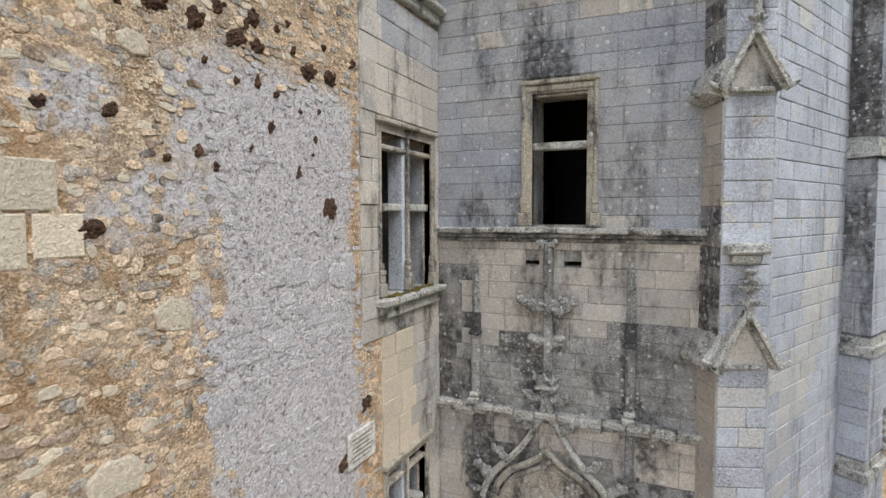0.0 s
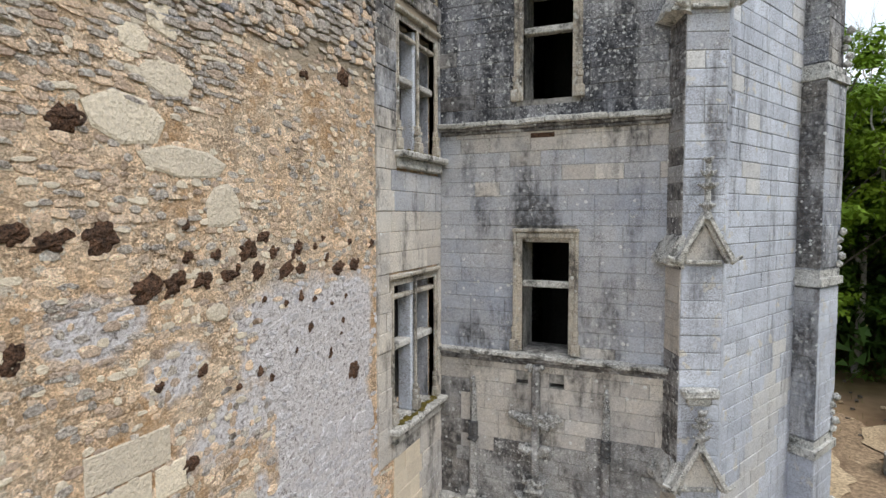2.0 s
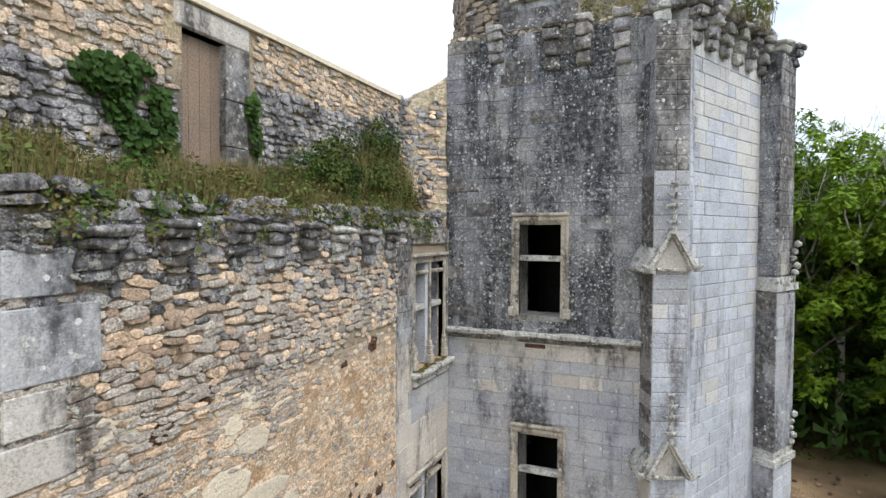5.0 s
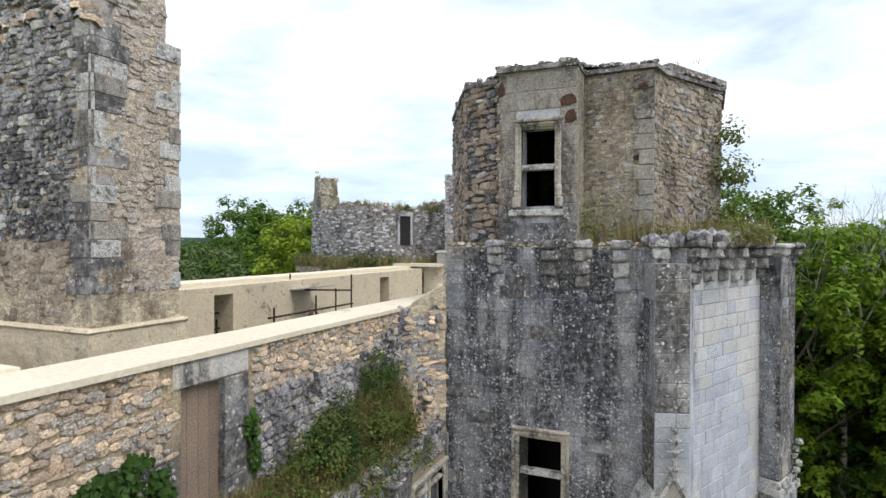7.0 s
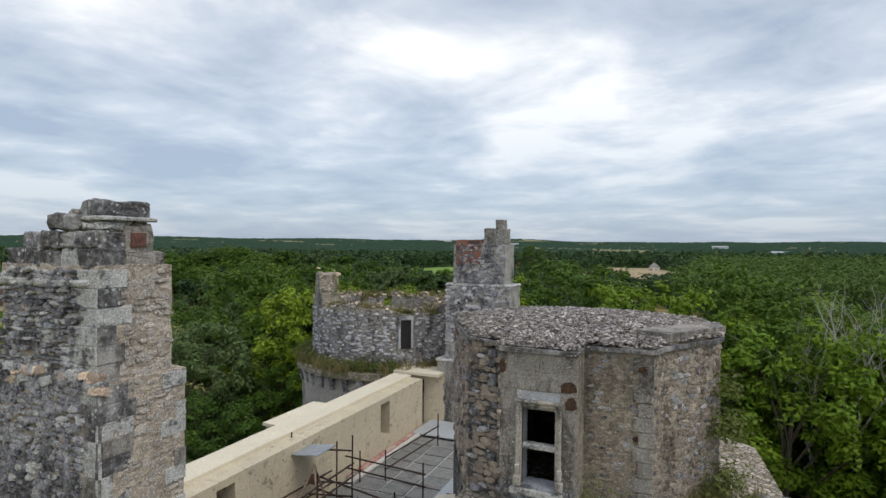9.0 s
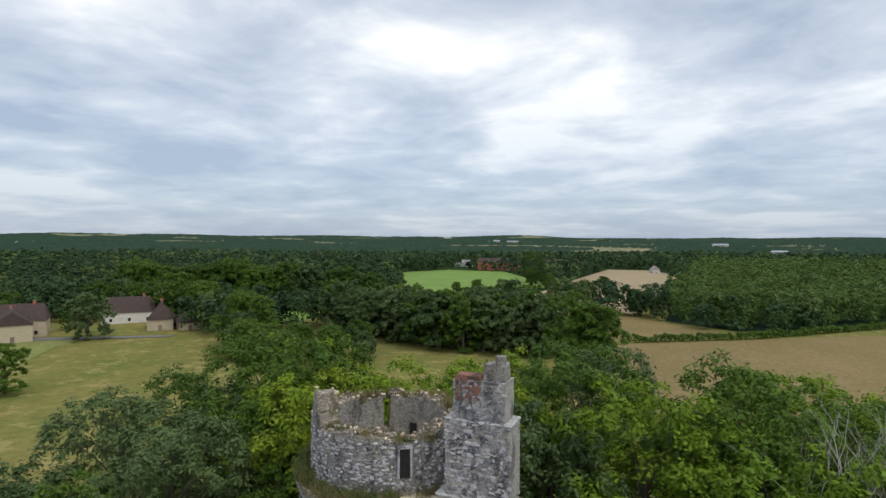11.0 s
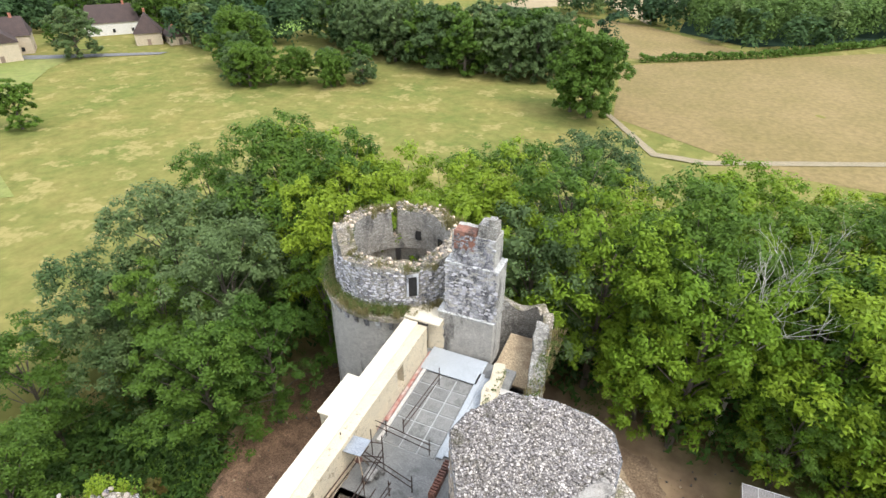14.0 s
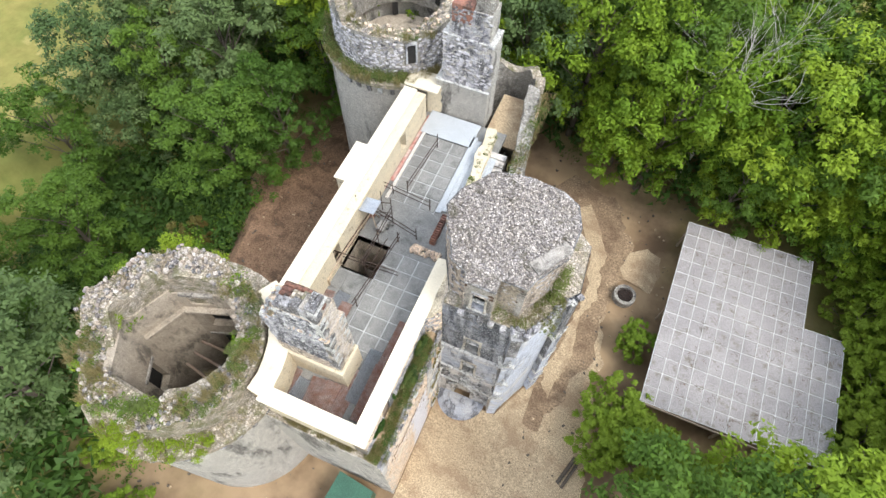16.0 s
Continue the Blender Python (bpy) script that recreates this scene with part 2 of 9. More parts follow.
SPECKLED = mat("limestone_speckled", (0.46, 0.455, 0.435), (0.345, 0.35, 0.355), big=1.3, fine=26, dark=(0.05, 0.052, 0.058), dark_at=0.52, dark_scale=1.6, drip=0.6, spot=(0.64, 0.64, 0.62), spot_at=0.6, spot_scale=20, island=0.1, pits=1.1, dots=0.35, grit=0.7)
BLACKGROWN = mat("black_grown_carving", (0.075, 0.078, 0.085), (0.16, 0.16, 0.16), big=5, fine=30, spot=(0.62, 0.62, 0.60), spot_at=0.62, spot_scale=12, bump=1.0, pits=1.0, pit=(0.03, 0.03, 0.032), grit=1.2)
CARVED = mat("weathered_carving", (0.60, 0.595, 0.58), (0.45, 0.45, 0.44), big=4, fine=34, dark=(0.05, 0.05, 0.052), dark_at=0.60, dark_scale=5, drip=1.0, spot=(0.72, 0.72, 0.70), spot_at=0.58, spot_scale=12, bump=1.0, pits=1.2, pit=(0.05, 0.05, 0.05), dots=0.3, grit=1.0)
MOSS = mat("sill_moss", (0.22, 0.165, 0.035), (0.11, 0.10, 0.03), big=9, fine=40, bump=1.0, bump_scale=60, grit=1.4)
PALE_WARM = mat("limestone_pale_warm", (0.62, 0.605, 0.575), (0.53, 0.54, 0.56), big=0.9, fine=24, dark=(0.16, 0.15, 0.14), dark_at=0.62, drip=0.15, island=0.08, pits=0.5, grit=0.45)
MORTAR_PALE = mat("pale_joint", (0.42, 0.415, 0.41), (0.27, 0.27, 0.275), big=1.5, bump=0.5)
COPING = mat("lime_coping", (0.78, 0.70, 0.55), (0.70, 0.62, 0.48), bump=0.4, dark=(0.45, 0.38, 0.28), dark_at=0.66, grit=0.3)
LIME = mat("new_lime_render", (0.72, 0.615, 0.44), (0.62, 0.54, 0.40), fine=22, bump=0.8, bump_scale=9, dark=(0.24, 0.185, 0.13), dark_at=0.63, dark_scale=1.7, drip=1.0, spot=(0.24, 0.2, 0.155), spot_at=0.635, spot_scale=4.5, pits=0.4, pit=(0.22, 0.18, 0.13), grit=0.5)
UPPER_M = mat("pointed_rubble", (0.56, 0.45, 0.3), (0.46, 0.37, 0.26), fine=24, bump=0.9, bump_scale=14, zones=(((0.20, 0.18, 0.155), 15.0, 17.75),), pits=0.9, pit=(0.14, 0.11, 0.08))


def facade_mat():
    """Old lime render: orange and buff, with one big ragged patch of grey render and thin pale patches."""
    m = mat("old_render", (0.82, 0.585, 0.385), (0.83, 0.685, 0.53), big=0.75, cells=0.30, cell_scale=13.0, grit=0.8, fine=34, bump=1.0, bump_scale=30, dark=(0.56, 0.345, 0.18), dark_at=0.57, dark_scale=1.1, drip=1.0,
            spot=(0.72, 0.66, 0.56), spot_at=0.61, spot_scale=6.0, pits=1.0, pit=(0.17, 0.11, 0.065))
    nt = m.node_tree
    N, L = nt.nodes, nt.links
    b = N["Principled BSDF"]
    old = b.inputs["Base Color"].links[0].from_socket
    geo, sep = N.new("ShaderNodeNewGeometry"), N.new("ShaderNodeSeparateXYZ")
    L.new(geo.outputs["Position"], sep.inputs[0])

    def wob(axis, scale, amount, loc):
        mp = N.new("ShaderNodeMapping")
        mp.inputs["Location"].default_value = (loc, loc, loc)
        L.new(geo.outputs["Position"], mp.inputs[0])
        n = N.new("ShaderNodeTexNoise")
        n.inputs["Scale"].default_value, n.inputs["Detail"].default_value, n.inputs["Roughness"].default_value = scale, 7, 0.65
        L.new(mp.outputs[0], n.inputs["Vector"])
        a = N.new("ShaderNodeMath")
        a.operation = "MULTIPLY_ADD"
        L.new(n.outputs[0], a.inputs[0])
        a.inputs[1].default_value = amount
        L.new(sep.outputs[axis], a.inputs[2])
        return a.outputs[0]

    def ramp(v, lo, hi):
        r = N.new("ShaderNodeMapRange")
        L.new(v, r.inputs[0])
        r.inputs[1].default_value, r.inputs[2].default_value = lo, hi
        return r.outputs[0]

    def mul(a, c):
        n = N.new("ShaderNodeMath")
        n.operation = "MULTIPLY"
        L.new(a, n.inputs[0])
        L.new(c, n.inputs[1])
        return n.outputs[0]
    y1, y2, z1 = wob(1, 0.85, 2.8, 4.0), wob(1, 1.1, 0.8, 14.0), wob(2, 0.9, 1.0, 24.0)
    f = mul(mul(ramp(y1, 5.15, 5.35), ramp(y2, 6.85, 6.7)), ramp(z1, 11.65, 11.4))
    yw, zw = wob(1, 1.6, 0.9, 54.0), wob(2, 1.6, 0.7, 64.0)
    for cy, cz, ry, rz in ((3.45, 9.6, 0.75, 0.36), (2.68, 10.4, 0.34, 0.32), (4.1, 10.4, 0.5, 0.6), (1.9, 11.0, 0.5, 0.3)):
        e = []
        for v, c0, r0 in ((yw, cy + 0.45, ry), (zw, cz + 0.35, rz)):
            n = N.new("ShaderNodeMath")
            n.operation = "SUBTRACT"
            L.new(v, n.inputs[0])
            n.inputs[1].default_value = c0
            q = N.new("ShaderNodeMath")
            q.operation = "DIVIDE"
            L.new(n.outputs[0], q.inputs[0])
            q.inputs[1].default_value = r0
            e.append(mul(q.outputs[0], q.outputs[0]))
        n = N.new("ShaderNodeMath")
        L.new(e[0], n.inputs[0])
        L.new(e[1], n.inputs[1])
        q = N.new("ShaderNodeMath")
        q.operation = "MAXIMUM"
        L.new(f, q.inputs[0])
        L.new(ramp(n.outputs[0], 1.2, 0.5), q.inputs[1])
        f = q.outputs[0]
    mx = N.new("ShaderNodeMix")
    mx.data_type = "RGBA"
    L.new(f, mx.inputs[0])
    L.new(old, mx.inputs[6])
    g = N.new("ShaderNodeTexNoise")
    g.inputs["Scale"].default_value, g.inputs["Detail"].default_value, g.inputs["Roughness"].default_value = 17, 8, 0.75
    L.new(geo.outputs["Position"], g.inputs["Vector"])
    gr = N.new("ShaderNodeValToRGB")
    L.new(g.outputs[0], gr.inputs[0])
    gr.color_ramp.elements[0].position, gr.color_ramp.elements[0].color = 0.37, (0.22, 0.195, 0.195, 1)
    gr.color_ramp.elements[1].position, gr.color_ramp.elements[1].color = 0.68, (0.84, 0.82, 0.84, 1)
    mid = gr.color_ramp.elements.new(0.47)
    mid.color = (0.66, 0.62, 0.625, 1)
    L.new(gr.outputs[0], mx.inputs[7])
    # the dry-stone top shows darker earth mortar
    mz = N.new("ShaderNodeMix")
    mz.data_type = "RGBA"
    L.new(ramp(wob(2, 0.8, 1.2, 44.0), 14.2, 14.7), mz.inputs[0])
    L.new(mx.outputs[2], mz.inputs[6])
    mz.inputs[7].default_value = (0.40, 0.33, 0.25, 1)
    L.new(mz.outputs[2], b.inputs["Base Color"])
    return m


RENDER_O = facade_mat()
RUB_WARM = mat("rubble_warm", (0.84, 0.68, 0.49), (0.76, 0.565, 0.38), fine=30, bump=1.0, bump_scale=26, island=0.34, dark=(0.16, 0.11, 0.07), dark_at=0.62, dark_scale=2.5, pits=0.6, pit=(0.17, 0.12, 0.08), grit=0.8)
RUB_GREY = mat("rubble_grey", (0.605, 0.583, 0.55), (0.407, 0.396, 0.393), big=1.6, fine=30, bump=1.0, bump_scale=26, island=0.36, dark=(0.035, 0.035, 0.038), dark_at=0.515, dark_scale=1.5, spot=(0.62, 0.62, 0.59), spot_at=0.58, pits=1.0, pit=(0.07, 0.065, 0.06))
RUB_BEIGE = mat("rubble_beige", (0.68, 0.61, 0.52), (0.555, 0.495, 0.42), big=1.3, fine=30, bump=1.0, bump_scale=24, island=0.2, dark=(0.12, 0.10, 0.085), dark_at=0.60, dark_scale=2.2, spot=(0.68, 0.66, 0.61), spot_at=0.60, pits=1.0, pit=(0.13, 0.105, 0.08), grit=1.1)
RUB_BROWN = mat("rubble_brown", (0.52, 0.43, 0.32), (0.41, 0.345, 0.265), fine=30, bump=1.0, bump_scale=26, island=0.30, dark=(0.09, 0.075, 0.06), dark_at=0.56, dark_scale=2.0, pits=0.9, pit=(0.13, 0.10, 0.075))
RUB_PINK = mat("rubble_pale", (0.74, 0.72, 0.73), (0.66, 0.635, 0.64), fine=28, bump=1.0, bump_scale=24, island=0.12, pits=0.8, pit=(0.30, 0.28, 0.28), grit=0.8)
IRON = mat("ironstone_brown", (0.17, 0.092, 0.055), (0.065, 0.042, 0.032), big=9, fine=44, bump=1.0, bump_scale=45, grit=2.2)
FAR_RUBBLE = mat("rubble_masonry", (0.54, 0.51, 0.46), (0.42, 0.40, 0.36), cells=0.30, cell_scale=6.5, joint=(0.27, 0.24, 0.20), bump=0.9, dark=(0.07, 0.07, 0.07), dark_at=0.57, dark_scale=0.8, drip=0.4, spot=(0.58, 0.58, 0.56), spot_at=0.61, pits=0.8)
TOWER = mat("tower_masonry", (0.74, 0.70, 0.63), (0.62, 0.59, 0.53), big=0.9, cells=0.16, cell_scale=9.0, joint=(0.50, 0.47, 0.42), fine=24, bump=0.9, dark=(0.09, 0.085, 0.08), dark_at=0.585, dark_scale=0.7, drip=0.3, spot=(0.66, 0.65, 0.62), spot_at=0.62, pits=0.8)
FAR_DARK = mat("rubble_masonry_dark", (0.24, 0.23, 0.22), (0.15, 0.15, 0.15), cells=0.40, cell_scale=4.5, joint=(0.09, 0.085, 0.08), bump=1.0, dark=GREY_GROWTH, dark_at=0.52, dark_scale=0.8, drip=0.4, spot=(0.5, 0.5, 0.48), spot_at=0.60, pits=1.0)
TURRET = mat("turret_rubble", (0.46, 0.395, 0.3), (0.38, 0.335, 0.27), cells=0.3, cell_scale=11, fine=28, bump=1.0, bump_scale=22, dark=(0.09, 0.075, 0.06), dark_at=0.56, spot=(0.54, 0.52, 0.47), spot_at=0.605, pits=1.0, spot_scale=13)
TURRET_BLOCK = mat("turret_block", (0.47, 0.43, 0.365), (0.38, 0.355, 0.315), big=1.2, fine=28, bump=0.9, island=0.12, dark=(0.07, 0.065, 0.06), dark_at=0.535, dark_scale=1.6, spot=(0.60, 0.57, 0.51), spot_at=0.61, spot_scale=12, pits=1.0)
STACK = mat("stack_rubble", (0.63, 0.53, 0.425), (0.56, 0.485, 0.40), cells=0.28, cell_scale=11.0, fine=28, bump=1.0, bump_scale=22, dark=(0.15, 0.12, 0.095), dark_at=0.58, spot=(0.62, 0.57, 0.49), spot_at=0.62, pits=1.0, pit=(0.16, 0.12, 0.085), zones=(((0.70, 0.61, 0.45), 15.0, 19.55),), grit=0.8)
RIM = mat("broken_wall_top", (0.62, 0.56, 0.49), (0.46, 0.38, 0.28), big=1.2, cells=0.3, cell_scale=5.5, joint=(0.26, 0.22, 0.15), bump=1.0, dark=(0.15, 0.155, 0.055), dark_at=0.55, dark_scale=1.1, drip=1.0, pits=0.8)
ROOFSTONE = mat("stone_roof_rubble", (0.53, 0.485, 0.425), (0.42, 0.375, 0.315), cells=0.35, cell_scale=7.0, joint=(0.16, 0.14, 0.12), bump=1.0, island=0.3, dark=(0.12, 0.11, 0.07), dark_at=0.60, drip=1.0, pits=0.8)
# near-black that paints the dark of unlit rooms and openings
VOID = mat("painted_unlit_black", (0.035, 0.032, 0.03), (0.02, 0.02, 0.02), bump=0.3)
INSIDE = mat("interior_stone", (0.56, 0.48, 0.38), (0.40, 0.34, 0.27), big=0.5, bump=0.7, dark=(0.10, 0.09, 0.075), dark_at=0.56, drip=0.4, pits=0.8)
WOOD = mat("grey_oak_board", (0.30, 0.22, 0.16), (0.24, 0.18, 0.14), big=2.0, fine=40, bump=0.5, bump_scale=40, island=0.12)
TIMBER = mat("scaffold_timber", (0.42, 0.33, 0.22), (0.30, 0.24, 0.18), bump=0.4, island=0.2)
RUST = mat("rusty_tube", (0.075, 0.045, 0.034), (0.05, 0.036, 0.032), rough=0.7, bump=0.3, metal=0.3)
SHEET_RED = mat("corrugated_rust", (0.38, 0.2, 0.14), (0.54, 0.43, 0.38), big=2.2, rough=0.6, bump=0.2, island=0.15)
SHEET_GREY = mat("corrugated_zinc", (0.42, 0.45, 0.48), (0.34, 0.36, 0.38), big=1.4, rough=0.45, metal=0.35, bump=0.15, island=0.1, dark=(0.28, 0.16, 0.1), dark_at=0.66, drip=1.0)
MEMBRANE = mat("grey_board", (0.275, 0.27, 0.25), (0.205, 0.203, 0.19), big=1.0, rough=0.7, bump=0.1, island=0.08, dark=(0.12, 0.12, 0.11), dark_at=0.6, drip=1.0)
BATTEN = mat("pale_batten", (0.48, 0.48, 0.47), (0.42, 0.42, 0.415), rough=0.7, bump=0.1)
PALE_SHEET = mat("pale_sheet", (0.47, 0.50, 0.53), (0.42, 0.445, 0.47), big=0.8, rough=0.5, bump=0.1)
BEAM_RED = mat("red_lead_beam", (0.40, 0.13, 0.095), (0.60, 0.5, 0.45), big=2.6, bump=0.2)
WHITE_BEAM = mat("white_beam", (0.64, 0.62, 0.59), (0.54, 0.5, 0.45), big=2.0, bump=0.2)
SHED = mat("fibre_cement", (0.36, 0.335, 0.325), (0.29, 0.27, 0.262), rough=0.8, bump=0.25, island=0.06, dark=(0.17, 0.15, 0.115), dark_at=0.6, dark_scale=1.4, drip=1.0, big=0.35)
SHED_JOINT = mat("shed_batten", (0.68, 0.67, 0.66), (0.6, 0.59, 0.58), rough=0.8)
BRICK = mat("flue_brick", (0.26, 0.12, 0.08), (0.18, 0.10, 0.075), island=0.25, bump=0.6, dark=(0.04, 0.035, 0.03), dark_at=0.55)
BARK = mat("bark", (0.16, 0.13, 0.10), (0.10, 0.085, 0.07), bump=0.8)
DEADWOOD = mat("bare_grey_wood", (0.52, 0.49, 0.43), (0.40, 0.375, 0.33), bump=0.5)
SAND = mat("sandy_yard", (0.5, 0.385, 0.25), (0.42, 0.315, 0.2), big=0.25, fine=9, bump=0.4, bump_scale=5, dark=(0.29, 0.2, 0.125), dark_at=0.54, dark_scale=0.35, drip=1.0, grit=1.4)
LITTER = mat("leaf_litter", (0.30, 0.185, 0.115), (0.20, 0.122, 0.075), big=0.4, fine=7, grit=1.5, bump=0.8, bump_scale=8, dark=(0.10, 0.062, 0.04), dark_at=0.56, dark_scale=0.6, drip=1.0)
EARTH = mat("trodden_earth", (0.34, 0.245, 0.155), (0.22, 0.15, 0.095), big=0.35, fine=6, grit=1.4, bump=0.8, bump_scale=5, dark=(0.15, 0.098, 0.062), dark_at=0.55, dark_scale=0.45, drip=1.0)
TARP = mat("green_tarpaulin", (0.05, 0.13, 0.085), (0.04, 0.10, 0.07), rough=0.4, bump=0.3, bump_scale=4)
TILE_ROOF = mat("brown_tile_roof", (0.095, 0.066, 0.058), (0.07, 0.052, 0.048), bump=0.5, bump_scale=8)
PLASTER = mat("house_plaster", (0.58, 0.48, 0.35), (0.50, 0.42, 0.31), bump=0.2)
WHITE_WALL = mat("white_house_wall", (0.72, 0.69, 0.63), (0.65, 0.62, 0.57), bump=0.1)
RED_WALL = mat("brick_red_house", (0.42, 0.17, 0.11), (0.36, 0.15, 0.10), bump=0.2)
ASPHALT = mat("lane_asphalt", (0.22, 0.21, 0.20), (0.17, 0.17, 0.165), bump=0.1)
DIRTROAD = mat("dirt_track", (0.34, 0.275, 0.18), (0.28, 0.235, 0.145), bump=0.2)
PLAQUE = mat("stone_plaque", (0.66, 0.64, 0.60), (0.6, 0.58, 0.54), bump=0.1)
INK = mat("engraved_letters", (0.22, 0.20, 0.18), (0.2, 0.18, 0.16), bump=0.0)
LEAF_A = leaf_mat("leaf_oak", (0.052, 0.108, 0.014), (0.115, 0.195, 0.024), 0.22)
LEAF_B = leaf_mat("leaf_light", (0.112, 0.205, 0.014), (0.23, 0.31, 0.022), 0.22)
LEAF_C = leaf_mat("leaf_blue", (0.066, 0.115, 0.036), (0.125, 0.18, 0.062), 0.22)
LEAF_P = leaf_mat("leaf_pine", (0.06, 0.115, 0.03), (0.125, 0.195, 0.05), 0.3, 0.05, 0.014)
LEAF_FAR = leaf_mat("leaf_far", (0.046, 0.09, 0.034), (0.102, 0.152, 0.054), 0.3, 0.05, 0.014)
# green shifted to blue: distance haze is mixed into this colour
CANOPY = leaf_mat("haze_tinted_canopy", (0.022, 0.046, 0.034), (0.062, 0.098, 0.062), 0.3, 0.0, 0.016)
LEAF_FAR_DARK = leaf_mat("leaf_far_dark", (0.036, 0.076, 0.036), (0.066, 0.112, 0.048), 0.3, 0.05, 0.014)
LEAF_FAR_PALE = leaf_mat("leaf_far_pale", (0.085, 0.145, 0.044), (0.15, 0.2, 0.066), 0.3, 0.05, 0.014)
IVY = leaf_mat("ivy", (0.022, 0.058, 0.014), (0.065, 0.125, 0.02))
DEADLEAF = leaf_mat("dead_leaf", (0.10, 0.075, 0.055), (0.17, 0.125, 0.09), 0.4)
GRASS = leaf_mat("dry_grass", (0.19, 0.175, 0.065), (0.33, 0.27, 0.13))
WEED = leaf_mat("weed_green", (0.075, 0.12, 0.026), (0.16, 0.18, 0.05))
BLOCK = mat("cream_block", (0.80, 0.70, 0.54), (0.70, 0.62, 0.49), fine=26, bump=0.9, island=0.12, pits=0.25, pit=(0.45, 0.36, 0.26), grit=0.35)
LEAF_BRIGHT = leaf_mat("leaf_bright", (0.13, 0.215, 0.018), (0.21, 0.285, 0.028), 0.22)
LEAF_YELLOW = leaf_mat("leaf_yellow", (0.24, 0.27, 0.02), (0.32, 0.32, 0.035), 0.3)
RUSTLEAF = leaf_mat("leaf_russet", (0.14, 0.10, 0.03), (0.10, 0.13, 0.03))


def ground_mat():
    """Meadow, with sandy earth round the castle and drier patches."""
    m = mat("meadow_ground", (0.245, 0.212, 0.072), (0.155, 0.175, 0.05), big=0.06, fine=0.45, grit=0.45, bump=0.5, bump_scale=2.5, spot=(0.33, 0.275, 0.11), spot_at=0.58, spot_scale=0.14)
    nt = m.node_tree
    N, L = nt.nodes, nt.links
    b = N["Principled BSDF"]
    b.inputs["Specular IOR Level"].default_value, b.inputs["Roughness"].default_value = 0.0, 1.0
    old = b.inputs["Base Color"].links[0].from_socket
    geo = N.new("ShaderNodeNewGeometry")
    sub = N.new("ShaderNodeVectorMath")
    sub.operation = "DISTANCE"
    sub.inputs[1].default_value = (-6, 14, 2)
    L.new(geo.outputs["Position"], sub.inputs[0])
    n = N.new("ShaderNodeTexNoise")
    n.inputs["Scale"].default_value, n.inputs["Detail"].default_value = 0.12, 6
    L.new(geo.outputs["Position"], n.inputs["Vector"])
    ad = N.new("ShaderNodeMath")
    ad.operation = "MULTIPLY_ADD"
    L.new(n.outputs[0], ad.inputs[0])
    ad.inputs[1].default_value = 26
    L.new(sub.outputs["Value"], ad.inputs[2])
    f = N.new("ShaderNodeMapRange")
    L.new(ad.outputs[0], f.inputs[0])
    f.inputs[1].default_value, f.inputs[2].default_value = 52, 38
    n2 = N.new("ShaderNodeTexNoise")
    n2.inputs["Scale"].default_value, n2.inputs["Detail"].default_value = 0.28, 8
    L.new(geo.outputs["Position"], n2.inputs["Vector"])
    r2 = N.new("ShaderNodeValToRGB")
    L.new(n2.outputs[0], r2.inputs[0])
    r2.color_ramp.elements[0].position, r2.color_ramp.elements[0].color = 0.38, (0.17, 0.115, 0.072, 1)
    r2.color_ramp.elements[1].position, r2.color_ramp.elements[1].color = 0.62, (0.36, 0.255, 0.155, 1)
    mx = N.new("ShaderNodeMix")
    mx.data_type = "RGBA"
    L.new(f.outputs[0], mx.inputs[0])
    L.new(old, mx.inputs[6])
    L.new(r2.outputs[0], mx.inputs[7])
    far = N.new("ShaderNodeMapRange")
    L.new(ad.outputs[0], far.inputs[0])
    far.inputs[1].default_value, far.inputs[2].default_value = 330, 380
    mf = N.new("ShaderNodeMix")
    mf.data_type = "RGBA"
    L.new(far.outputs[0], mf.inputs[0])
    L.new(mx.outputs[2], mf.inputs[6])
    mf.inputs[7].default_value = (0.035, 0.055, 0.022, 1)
    L.new(mf.outputs[2], b.inputs["Base Color"])
    return m


GROUND = ground_mat()
FIELD_TAN = mat("stubble_field", (0.4, 0.31, 0.185), (0.345, 0.27, 0.155), big=0.03, fine=0.8, bump=0.2, grit=0.45)
FIELD_OLIVE = mat("dry_meadow", (0.262, 0.19, 0.08), (0.21, 0.16, 0.058), big=0.04, fine=0.7, bump=0.2, grit=0.55)
FAR_FIELD = mat("far_fields", (0.3, 0.24, 0.14), (0.15, 0.18, 0.07), big=0.006, fine=0.05, grit=1.0, bump=0.0)
FIELD_VERGE = mat("grass_verge", (0.19, 0.225, 0.055), (0.24, 0.24, 0.075), big=0.06, fine=0.6, grit=0.5, bump=0.2)
FIELD_GREEN = mat("green_pasture", (0.15, 0.26, 0.045), (0.2, 0.3, 0.06), big=0.04, fine=0.8, bump=0.2, grit=0.5)
# ---- helpers for building ----
G0 = 2.2
rng = random.Random(7)


def ground_z(x, y):
    d = math.hypot(x + 6, y - 14)
    s = min(1, max(0, (d - 28) / 70))
    s = s * s * (3 - 2 * s)
    u = min(1.15, max(0, (d - 300) / 4500))
    # the overgrown hollow west of the bank
    h = min(1, max(0, 1.25 - math.hypot((x + 44) / 13, (y - 12) / 14)) * 2.2)
    return 2.2 - 3.2 * s + 52 * u ** 1.15 - 7.5 * h * h * (3 - 2 * h)


def hang(ob, parent):
    """Make ob a part of parent; meshes are written in world metres."""
    ob.parent = parent
    if parent is not None and parent.data is None:
        ob.matrix_parent_inverse = parent.matrix_basis.inverted()


